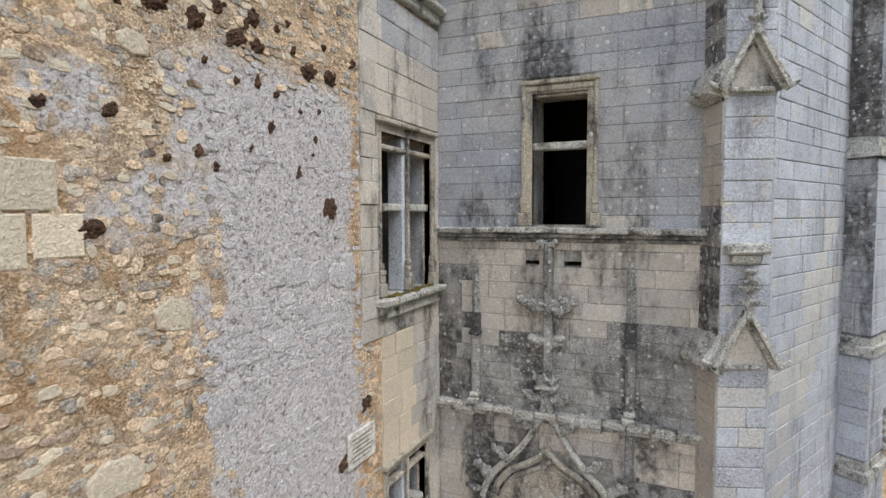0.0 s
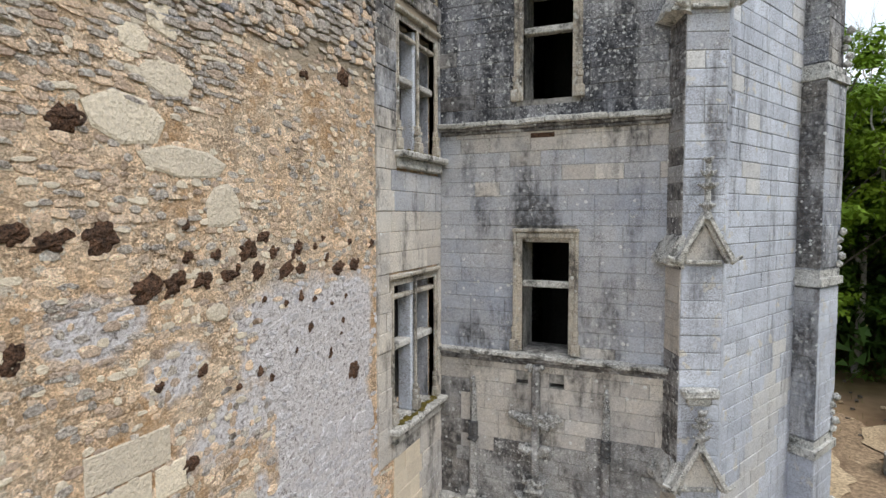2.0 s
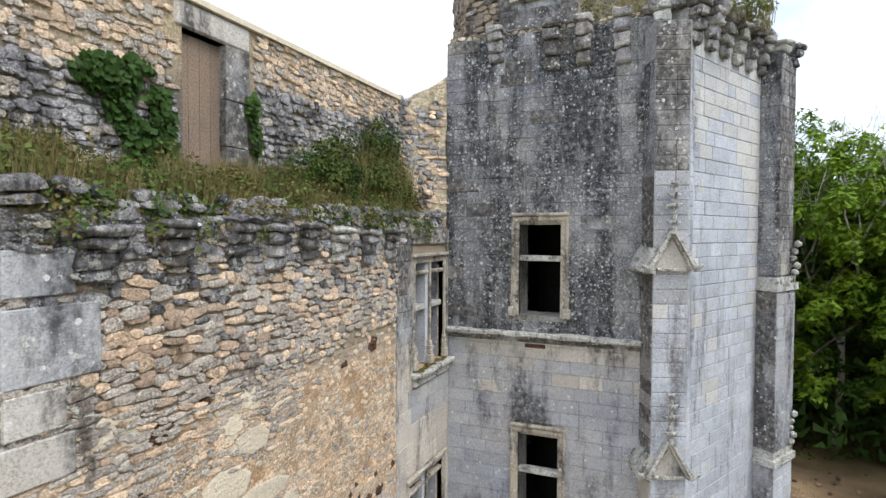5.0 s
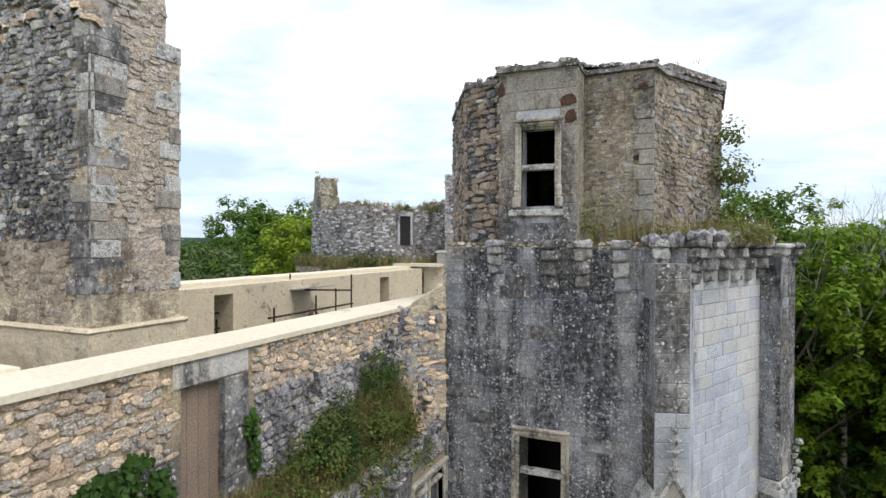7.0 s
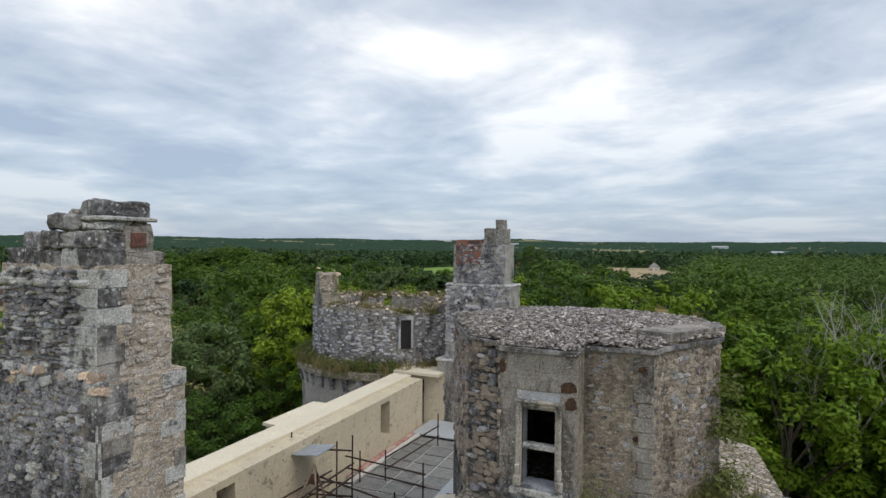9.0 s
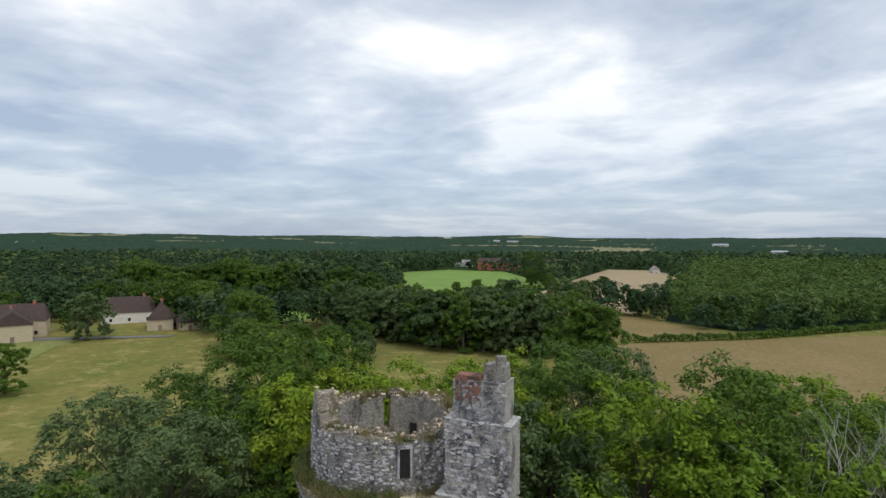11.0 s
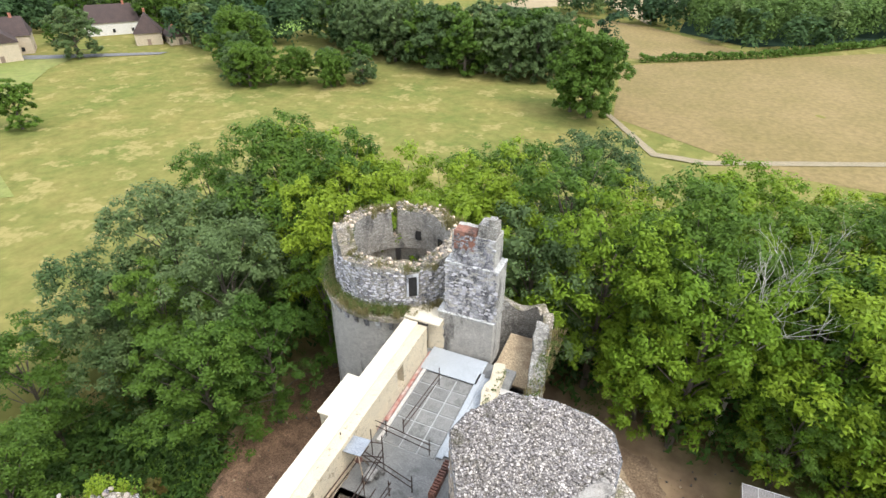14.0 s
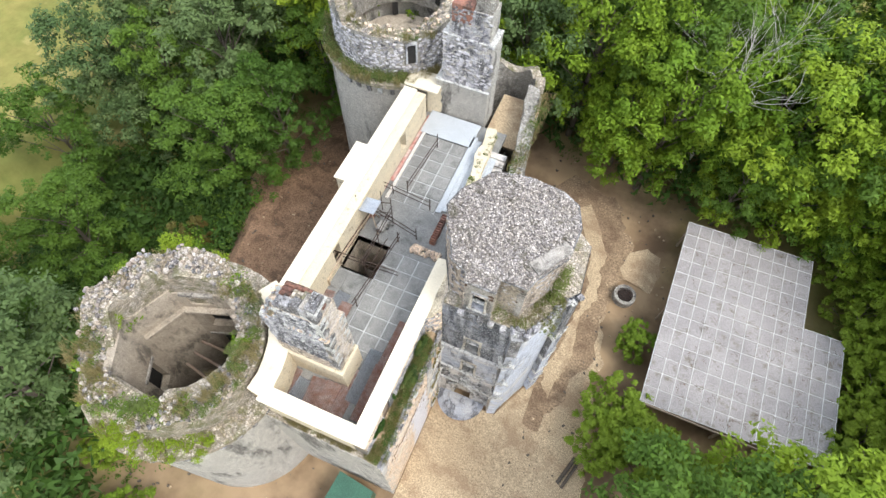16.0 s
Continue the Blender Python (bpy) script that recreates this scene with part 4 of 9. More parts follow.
# rear buttress with set-offs
butt = part("buttress", (lambda bm: (prism(bm, [(2.3, 12.22), (2.72, 11.98), (3.12, 12.86), (2.9, 13.2)], G0, 20.1), bm)[1])(bmesh.new()), DARK, stair, "stepped corner buttress")
for k, z in enumerate((4.9, 7.15, 10.65, 14.75)):
    bm = bmesh.new()
    o = 0.10 + 0.05 * (4 - k)
    prism(bm, [(2.16, 12.2), (2.70, 11.78 - 0.03 * (3 - k)), (3.28, 12.8), (2.95, 13.2)], z - 0.16, z)
    prism(bm, [(2.2, 12.22), (2.70, 11.86), (3.22, 12.84), (2.9, 13.2)], z, z + 0.16)
    rough_up(bm, 0.02, 5)
    part("set_off", bm, LEDGE, butt)
    bm = bmesh.new()
    prism(bm, [(2.24, 12.2), (2.70, 11.88), (3.2, 12.84), (2.9, 13.2)], G0, z - 0.16)
    part("stage", bm, GREY if k > 1 else PALE, butt)
    bm = bmesh.new()
    for j in range(5):
        bmesh.ops.create_icosphere(bm, subdivisions=1, radius=0.09, matrix=Matrix.Translation((3.18 + 0.05 * math.sin(j * 2.0), 12.72, z + 0.25 + 0.17 * j)))
    rough_up(bm, 0.03, 8)
    part("crocket", bm, LEDGE, butt)

# machicolation corbels


def corbel(parent, face, u, z, w=0.32, out=0.34, h=1.0):
    top = None
    material = pick(RUB_GREY, STAINED, LEDGE)
    for e, o, a, b in ((0.03, 1.0, 0.17, 0.0), (0, 0.85, 0.41, 0.18), (0, 0.62, 0.71, 0.42), (0, 0.42, 1.0, 0.72)):
        bm = fbox(face, (u - w / 2 - e, u + w / 2 + e, -0.02, out * o, z - h * a, z - h * b), bevel=0.035)
        bmesh.ops.subdivide_edges(bm, edges=bm.edges[:], cuts=1, use_grid_fill=True)
        rough_up(bm, 0.055, 5, u)
        if top is None:
            top = part("corbel", bm, material, parent)
        else:
            part("corbel_stone", bm, material, top)


for x, h in ((-3.2, 0.75), (-1.95, 1.05), (-1.28, 1.0), (-0.5, 1.05), (0.25, 0.9)):
    corbel(stair, FRONT, U(x), 20.45, h=h)
for k in range(6):
    corbel(stair, SIDE, 0.15 + k * 0.66, 20.45, h=0.85)
for k in range(2):
    corbel(stair, Face((2.45, 12.0), (3.05, 12.95)), 0.35 + 0.6 * k, 20.4, h=0.7)
bm = bmesh.new()
for k in range(26):
    u = rng.uniform(0, SIDE.length)
    c = SIDE.at(u, rng.uniform(0.02, 0.3), 20.5)
    bmesh.ops.create_icosphere(bm, subdivisions=1, radius=rng.uniform(0.10, 0.2), matrix=Matrix.Translation(c))
for k in range(16):
    c = Vector((rng.uniform(-0.1, 0.7), rng.uniform(8.9, 9.3), 20.45))
    bmesh.ops.create_icosphere(bm, subdivisions=1, radius=rng.uniform(0.10, 0.2), matrix=Matrix.Translation(c))
rough_up(bm, 0.08, 4)
tagged(part("parapet_stub", bm, RUB_GREY, stair, "broken parapet stones"), kind="stuff")

# turret room on top
TUR = [(-3.16, 9.17), (-1.42, 9.17), (-1.42, 10.0), (0.05, 10.0), (0.25, 10.6), (1.5, 12.65), (1.58, 14.7), (0.98, 16.1), (-0.1, 16.7), (-2.16, 16.9), (-4.15, 16.5), (-5.55, 14.5), (-5.85, 13.2), (-4.25, 10.1), (-3.3, 9.75)]
W3 = (-2.64, -1.90, 21.19, 22.93, 22.05)
turret = thing("turret_room", "rubble watch room with a flat stone roof on the stair tower", "turret", at=(-2, 13, 20.42))
TWALLS = []
for i, a in enumerate(TUR):
    b = TUR[(i + 1) % len(TUR)]
    f = Face(a, b)
    hs = [(W3[0] + 3.16, W3[1] + 3.16, W3[2], W3[3])] if i == 0 else []
    TWALLS.append(part("wall", wall_bm(f, 20.40, 24.15, 0.45, hs, 0.004, f.length - 0.004), [GREY if i == 0 else (FAR_DARK if i in (12, 13) else TURRET)], turret))
tf = Face(TUR[0], TUR[1])
win3 = moulded_window(turret, tf, W3[0] + 3.16, W3[1] + 3.16, W3[2], W3[3], W3[4], jamb=0.10)
part("sill", fbox(tf, (0.25, 1.45, 0.0, 0.10, 20.98, 21.12), bevel=0.02), LEDGE, win3)
# ceiling in the same painted dark
part("ceiling_slab", (lambda bm: (prism(bm, [(x * 0.96 - 0.08, y * 0.96 + 0.5) for x, y in TUR], 24.0, 24.12), bm)[1])(bmesh.new()), VOID, turret)
part("roof_edge", (lambda bm: (prism(bm, [(-2.1 + (x + 2.1) * 1.03, 13 + (y - 13) * 1.03) for x, y in TUR], 24.15, 24.24), rough_up(bm, 0.05, 3), bm)[2])(bmesh.new()), STAINED, turret, "thin projecting roof slabs")
bm = bmesh.new()
prism(bm, [(1.06, 13.46), (-0.38, 11.38), (0.36, 10.86), (1.64, 12.98)], 24.3, 24.5)
part("roof_hatch", bm, TURRET_BLOCK, turret, "flat stone hatch slab")

# ---- portal with ogee arch ----
portal = part("portal", wall_bm(Face(FRONT.at(0, 0.05, 0).xy, FRONT.at(FRONT.length, 0.05, 0).xy), G0, 4.55, 0.3, [(U(PORTAL[0]), U(PORTAL[1]), G0, 4.35)], U(-3.35), U(-1.35)), TRIM, stair, "carved flamboyant doorway surround")
CX = -2.35


def ogee(k, r, z0, top):
    """Half of an ogee curve: k from 0 (springing) to 1 (tip)."""
    if k < 0.55:
        a = k / 0.55 * radians(55)
        return r * math.cos(a), z0 + r * math.sin(a)
    a = radians(55)
    x0, zz = r * math.cos(a), z0 + r * math.sin(a)
    s = (k - 0.55) / 0.45
    return x0 * (1 - s) ** 1.7, zz + (top - zz) * s


for r, w, rad, top in ((1.15, 0.10, 0.06, 6.55), (0.98, 0.05, 0.06, 5.6), (0.84, 0.0, 0.05, 5.35)):
    for s in (-1, 1):
        bm = bmesh.new()
        pts = [FRONT.at(U(CX + s * ogee(k / 14, r, 4.35, top)[0]), w, ogee(k / 14, r, 4.35, top)[1]) for k in range(15)]
        tube(bm, pts, rad, 6)
        if r > 1:
            for k in (5, 8, 11):
                x, z = ogee(k / 14, r, 4.35, top)
                cb = bmesh.new()
                foliage(cb, FRONT.at(U(CX + s * (x + 0.06)), 0.12, z), Vector((s * 0.26, 0, 0.1)), Vector((0, -0.05, 0.12)), 11, 0.1, k)
                fused(part("crocket", cb, CARVED, portal))
            rough_up(bm, 0.02, 7)
        part("archivolt", bm, TRIM if r < 1 else LEDGE, portal)
bm = bmesh.new()
n = 12
arc = [FRONT.at(U(CX + 0.84 * math.cos(math.pi * k / n)), 0.03, 4.35 + 0.84 * math.sin(math.pi * k / n)) for k in range(n + 1)]
bm.faces.new([bm.verts.new(p) for p in arc])
part("tympanum", bm, TRIM, portal)
part("door_leaf", fbox(FRONT, *[(U(PORTAL[0]) + 0.02 + 0.17 * k, U(PORTAL[0]) + 0.185 + 0.17 * k, -0.5, -0.44, G0 + 0.02, 4.34) for k in range(8)]), WOOD, portal, "dark plank door")
# central stem with a crocketed cross
stem = part("finial", fbox(FRONT, (U(CX) - 0.075, U(CX) + 0.075, -0.02, 0.13, 6.9, 9.05), (U(CX) - 0.055, U(CX) + 0.055, 0.1, 0.165, 6.9, 9.05), bevel=0.02), SPECKLED, portal, "crocketed finial shaped like a cross")
for z, reach, lift, n, size in ((7.98, 0.42, 0.12, 17, 0.12), (7.4, 0.22, 0.1, 10, 0.105), (6.42, 0.30, 0.12, 10, 0.115), (9.0, 0.12, 0.02, 4, 0.08)):
    for s in (-1, 1):
        bm = bmesh.new()
        foliage(bm, FRONT.at(U(CX) + s * 0.05, 0.12, z), Vector((s * reach, 0, 0)), Vector((0, -0.05, lift)), n, size, int(z * 10) + s)
        fused(part("crocket", bm, CARVED, stem))
bm = fbox(FRONT, (U(CX) - 0.19, U(CX) + 0.19, -0.02, 0.26, 6.62, 6.68), (U(CX) - 0.1, U(CX) + 0.1, -0.02, 0.17, 6.3, 6.62), bevel=0.02)
for k in range(7):
    a = math.pi * k / 6
    foliage(bm, FRONT.at(U(CX) + 0.13 * math.cos(a), 0.1 + 0.1 * math.sin(a), 6.68), Vector((0.07 * math.cos(a), -0.06 * math.sin(a), 0.2)), Vector((0.05 * math.cos(a), 0, 0)), 4, 0.065, k)
fused(part("capital", bm, CARVED, stem))
for x, z1 in ((-3.62, 8.72), (-1.04, 8.75)):
    u = U(x)
    pin = part("pinnacle", fbox(FRONT, (u - 0.075, u + 0.075, -0.02, 0.12, 6.36, 7.42), (u - 0.05, u + 0.05, 0.1, 0.15, 6.36, 7.42), (u - 0.07, u + 0.07, -0.02, 0.05, 5.0, 6.05), bevel=0.02), SPECKLED, portal, "slender weathered pinnacle")
    bm = bmesh.new()
    tube(bm, [FRONT.at(u, 0.06, 7.8), FRONT.at(u, 0.06, 8.3), FRONT.at(u, 0.05, z1)], [0.08, 0.07, 0.035], 4)
    for z in (7.95, 8.15, 8.35, 8.52, 8.66):
        foliage(bm, FRONT.at(u - 0.06, 0.07, z), Vector((0.12, 0, 0)), Vector((0, -0.03, 0.02)), 4, 0.045, int(z * 50))
    fused(part("spire", bm, CARVED, pin))
    bm = fbox(FRONT, (u - 0.1, u + 0.1, -0.02, 0.17, 7.42, 7.5), (u - 0.085, u + 0.085, -0.02, 0.15, 7.5, 7.8), bevel=0.02)
    for z in (7.45, 7.56, 7.67, 7.78):
        foliage(bm, FRONT.at(u - 0.1, 0.12, z), Vector((0.2, 0, 0)), Vector((0, -0.03, 0)), 6, 0.05, int(z * 70))
    rough_up(bm, 0.015, 14, x)
    fused(part("knot", bm, BLACKGROWN, pin, "black-grown carved knot"))
    bm = fbox(FRONT, (u - 0.12, u + 0.12, -0.02, 0.22, 6.2, 6.32), (u - 0.09, u + 0.09, -0.02, 0.18, 6.32, 6.42), bevel=0.03)
    rough_up(bm, 0.02, 9, x)
    part("base", bm, LEDGE, pin)
    bm = bmesh.new()
    for z in (4.7, 4.9, 5.1, 5.3):
        foliage(bm, FRONT.at(u - 0.14, 0.1, z), Vector((0.28, 0, 0)), Vector((0, -0.04, 0)), 8, 0.09, int(z * 30))
    fused(part("crocket", bm, STAINED, pin))
# sagging string course over the arch
course = part("string_course", fbox(FRONT, (0.05, 4.3, -0.02, 0.03, 6.0, 6.2)), LEDGE, portal)
for k in range(12):
    bm = bmesh.new()
    u0, u1 = U(FX) + 0.03 + k * 0.365, U(FX) + 0.03 + (k + 0.96) * 0.365
    for w0, w1, a, b in ((-0.02, 0.2, 0.0, 0.10), (-0.02, 0.12, -0.09, 0.0)):
        face_box(bm, FRONT, u0, u1, w0, w1, 6.12 + a - 0.05 * (k % 3 == 1), 6.12 + b, 0.02)
    rough_up(bm, 0.02, 4)
    part("moulded_stone", bm, LEDGE, course)
# round steps
steps = thing("door_steps", "worn semicircular stone steps before the portal", "steps", at=(CX, FY, G0))
for r, h in ((2.1, 0.14), (1.6, 0.28), (1.1, 0.42)):
    bm = bmesh.new()
    lathe(bm, CX, FY - 0.03, [(r, G0 - 0.1), (r, G0 + h - 0.03), (r - 0.03, G0 + h), (0.02, G0 + h)], 28, math.pi, 2 * math.pi, cap=False)
    part("step", bm, GREY, steps)

# ---- courtyard wing ----
FACADE = Face((FX, -0.25), (FX, FY))
V = lambda y: y + 0.25
wing = thing("courtyard_wing", "ruined rubble wing with patched orange and grey render", "building", at=(-8, 4, G0))
CW = {"a": (7.12, 8.86, 8.28, 10.72, 9.62, 7.98), "b": (7.36, 8.9, 13.05, 15.28, 14.32, 8.12), "c": (7.25, 8.6, 3.4, 5.55, 4.6, 7.9)}
HOLES = [(V(c[0]), V(c[1]), c[2], c[3]) for c in CW.values()]
east_wall = part("rubble_wall", wall_bm(FACADE, G0, 16.05, 0.8, HOLES), [RENDER_O], wing)
part("end_wall", wall_bm(Face((-12.6, -0.27), (FX + 0.02, -0.27)), G0, 16.04, 0.8), TOWER, wing)
part("ledge_floor", boxes((-12.6, FX - 0.04, -0.2, FY - 0.02, 15.9, 16.1)), RIM, wing, "weedy wall walk")
bm = bmesh.new()
prism(bm, [(-5.22, 0.0), (-4.5, 0.0), (-4.5, 8.6), (-5.22, 8.6)], 15.95, [16.65, 16.12, 16.12, 16.75])
bmesh.ops.subdivide_edges(bm, edges=bm.edges[:], cuts=9, use_grid_fill=True)
rough_up(bm, 0.07, 1.7)
part("earth_bank", bm, SAND, wing, "bank of earth and rubble on the wall walk")
# an upright near-black sheet and two floors paint the dark behind the windows
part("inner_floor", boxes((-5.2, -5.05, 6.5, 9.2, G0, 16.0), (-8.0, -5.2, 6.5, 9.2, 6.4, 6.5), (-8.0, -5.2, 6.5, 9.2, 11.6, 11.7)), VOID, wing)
for key, (ya, yb, za, zb, tz, ym) in CW.items():
    ua, ub, um = V(ya), V(yb), V(ym)
    win = part("window", wall_bm(Face((FX + 0.03, -0.25), (FX + 0.03, FY)), za, zb + 0.13, 0.14, [(ua, ub, za, zb)], ua - 0.12, ub + 0.12), TRIM, wing, "mullioned cross window without glass")
    part("mullion", fbox(FACADE, (um - 0.075, um + 0.075, -0.32, -0.02, za, zb), bevel=0.03), PALE, win)
    part("crossbar", fbox(FACADE, (ua, um - 0.08, -0.3, -0.03, tz - 0.06, tz + 0.06), (um + 0.08, ub, -0.3, -0.03, tz - 0.06, tz + 0.06), bevel=0.02), LEDGE, win)
    part("upper_bar", fbox(FACADE, (ua, ub, -0.12, 0.01, zb - 0.25, zb - 0.17), bevel=0.02), TRIM, win)
    for u in (ua - 0.02, um, ub + 0.02):
        bm = bmesh.new()
        tube(bm, [FACADE.at(u, 0.02, za + 0.5), FACADE.at(u, 0.02, zb)], 0.035, 6)
        for z, r, h in ((za + 0.02, 0.085, 0.2), (za + 0.22, 0.065, 0.12), (za + 0.34, 0.075, 0.08), (za + 0.42, 0.055, 0.1)):
            face_box(bm, FACADE, u - r, u + r, -0.02, r * 1.2, z, z + h, 0.015)
        part("colonnette", bm, TRIM, win)
    part("hood", fbox(FACADE, (ua - 0.16, ub + 0.14, 0.0, 0.11, zb + 0.12, zb + 0.2), bevel=0.02), TRIM, win)
    bm = fbox(FACADE, (ua - 0.22, ub + 0.2, -0.35, 0.24, za - 0.11, za), (ua - 0.14, ub + 0.14, -0.02, 0.13, za - 0.3, za - 0.11), bevel=0.025)
    rough_up(bm, 0.018, 5)
    sill = part("sill", bm, LEDGE, win, "mossy projecting stone sill")
    for k in range(7):
        bm = bmesh.new()
        bmesh.ops.create_icosphere(bm, subdivisions=2, radius=1.0, matrix=Matrix.Translation(FACADE.at(ua + (ub - ua) * (k + 0.5) / 7 + rng.uniform(-0.05, 0.05), rng.uniform(0.03, 0.12), za)) @ Matrix.Diagonal((rng.uniform(0.06, 0.11), rng.uniform(0.1, 0.18), 0.025, 1)))
        rough_up(bm, 0.05, 11, k)
        part("moss", bm, MOSS, sill, "yellow-brown moss cushion")
    for a, b in ((ua + 0.002, ua + 0.03), (ub - 0.03, ub - 0.002)):
        part("reveal", fbox(FACADE, (a, b, -0.79, -0.13, za + 0.002, zb - 0.002)), GREY, win)
# upper set-back wall with its plank door and pale coping
UPPER = Face((-5.2, 0.1), (-5.2, 12.6))
DOOR = (2.32, 3.06, 16.1, 18.5)
upper = part("upper_wall", wall_bm(UPPER, 16.0, 18.86, 0.85, [(DOOR[0] - 0.1, DOOR[1] - 0.1, DOOR[2], DOOR[3])]), UPPER_M, wing)
part("upper_end_wall", wall_bm(Face((-11.9, 0.105), (-5.206, 0.105)), 15.9, 18.855, 0.8), LIME, wing)
part("plank_door", fbox(UPPER, *[(DOOR[0] - 0.1 + 0.187 * k, DOOR[0] - 0.1 + 0.187 * k + 0.18, -0.16, -0.10, 16.12, 18.47) for k in range(4)]), WOOD, upper, "weathered grey plank door, closed")
part("lintel", fbox(UPPER, (2.1, 3.42, -0.5, 0.03, 18.5, 18.85), bevel=0.03), CREAM, upper, "long stone lintel")
part("jamb", fbox(UPPER, (2.94, 3.4, -0.3, 0.035, 17.75, 18.49), (2.94, 3.36, -0.3, 0.03, 17.1, 17.74), (2.94, 3.5, -0.3, 0.035, 16.1, 17.09), bevel=0.008), STAINED, upper, "dark dressed door jamb with pale lichen")
bm = bmesh.new()
box(bm, -6.12, -5.13, 0.0, 12.5, 18.86, 18.94)
bmesh.ops.subdivide_edges(bm, edges=[e for e in bm.edges if e.calc_length() > 5], cuts=24, use_grid_fill=True)
for v in bm.verts:
    v.co.z += 0.012 * noise.noise(v.co * 0.8)
    if v.co.y > 8.6 and v.co.x > -5.5:
        v.co.z += (v.co.y - 8.6) * 0.06
part("coping", bm, COPING, wing, "smooth new lime coping")
part("coping", boxes((-12.0, -6.122, -0.02, 0.98, 18.86, 18.98)), COPING, wing)
# junction where coping sweeps up to the tower
bm = bmesh.new()
prism(bm, [(-5.19, 8.2), (-4.43, 9.13), (-4.43, 10.1), (-5.19, 11.8)], 15.9, [18.8, 19.5, 20.1, 19.2])
bmesh.ops.subdivide_edges(bm, edges=bm.edges[:], cuts=5, use_grid_fill=True)
rough_up(bm, 0.10, 3)
part("wall_shoulder", bm, STACK, wing, "lime-mortared shoulder against the stair tower")

# ---- west wall, roof terrace ----
WEST = Face((-13.5, 25.3), (-13.5, 6.6))
WW = lambda y: 25.3 - y
west = thing("west_wall", "long cream-rendered wall with pale lime coping and window openings", "wall", at=(-14, 16, G0))
part("wall_core", wall_bm(Face((-14.45, 6.6), (-14.45, 25.6)), G0, 15.8, 0.2), FAR_RUBBLE, west)
part("wall_face", wall_bm(WEST, 15.8, 19.0, 0.85, [(WW(11.05), WW(10.25), 17.0, 18.75), (WW(21.5), WW(20.6), 17.1, 18.75)]), LIME, west)
bm = bmesh.new()
box(bm, -14.5, -13.42, 6.5, 25.4, 19.0, 19.12)
bmesh.ops.subdivide_edges(bm, edges=[e for e in bm.edges if e.calc_length() > 5], cuts=30, use_grid_fill=True)
for v in bm.verts:
    v.co.z += 0.015 * noise.noise(v.co)
part("coping", bm, COPING, west, "smooth pale coping")
part("buttress", boxes((-15.3, -14.45, 15.6, 18.9, G0, 18.9)), LIME, west)
part("buttress_cap", boxes((-15.4, -14.5, 15.5, 19.0, 18.9, 19.02)), COPING, west)
for y0, y1 in ((10.25, 11.05), (20.6, 21.5)):
    part("window_jamb", boxes((-13.9, -13.47, y0 - 0.12, y0, 17.0, 18.75), (-13.9, -13.47, y1, y1 + 0.12, 17.0, 18.75), (-13.9, -13.46, y0 - 0.15, y1 + 0.15, 18.75, 18.9), bevel=0.01), GREY, west)
# near-black boxes paint the unlit depth of the window openings
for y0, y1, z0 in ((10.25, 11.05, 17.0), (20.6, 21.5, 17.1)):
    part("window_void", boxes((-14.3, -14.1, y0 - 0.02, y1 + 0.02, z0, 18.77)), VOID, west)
# this inner wall takes the same near-black
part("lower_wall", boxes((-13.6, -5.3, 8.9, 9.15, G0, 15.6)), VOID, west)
# ---- round towers ----
def drum(name, cx, cy, r_out, r_in, z0, top, material, parent, n=72, jag=0.25, seed=0.0, label="", rim=RIM, a0=0.0, a1=2 * math.pi):
    """A round wall with an uneven broken top; top(angle) gives its height."""
    bm = bmesh.new()
    full = abs(a1 - a0 - 2 * math.pi) < 1e-6
    zs = 14
    outer, inner = [], []
    m = n if full else n + 1
    for k in range(m):
        a = a0 + (a1 - a0) * k / n
        c, s = math.cos(a), math.sin(a)
        zt = top(a) + jag * noise.noise(Vector((c * 2.5 + seed, s * 2.5, seed)))
        ro, ri = [], []
        r_i = r_in(a) if callable(r_in) else r_in
        for j in range(zs + 1):
            z = z0 + (zt - z0) * j / zs
            e = 0.05 * noise.noise(Vector((c * 9, s * 9, z * 0.9 + seed)))
            ro.append(bm.verts.new((cx + (r_out + e) * c, cy + (r_out + e) * s, z)))
            ri.append(bm.verts.new((cx + (r_i - e) * c, cy + (r_i - e) * s, z)))
        outer.append(ro)
        inner.append(ri)
    for k in range(n):
        j = (k + 1) % m
        for i in range(zs):
            bm.faces.new((outer[k][i], outer[j][i], outer[j][i + 1], outer[k][i + 1]))
            bm.faces.new((inner[k][i], inner[k][i + 1], inner[j][i + 1], inner[j][i]))
        bm.faces.new((outer[k][zs], outer[j][zs], inner[j][zs], inner[k][zs])).material_index = 1
    return obj(name, bm, [material, rim], parent, label)


def ring_slab(name, cx, cy, r0, r1, z, thick, material, parent, n=64, a0=0.0, a1=2 * math.pi, wob=0.06, label=""):
    bm = bmesh.new()
    full = abs(a1 - a0 - 2 * math.pi) < 1e-6
    m = n if full else n + 1
    cols = []
    for k in range(m):
        a = a0 + (a1 - a0) * k / n
        e = wob * noise.noise(Vector((math.cos(a) * 6, math.sin(a) * 6, z)))
        cols.append([bm.verts.new((cx + (r + e) * math.cos(a), cy + (r + e) * math.sin(a), zz + e)) for r, zz in ((r0, z - thick), (r1, z - thick), (r1, z), (r0, z))])
    for k in range(n):
        j = (k + 1) % m
        for i in range(4):
            bm.faces.new((cols[k][i], cols[j][i], cols[j][(i + 1) % 4], cols[k][(i + 1) % 4]))
    return obj(name, bm, material, parent, label)


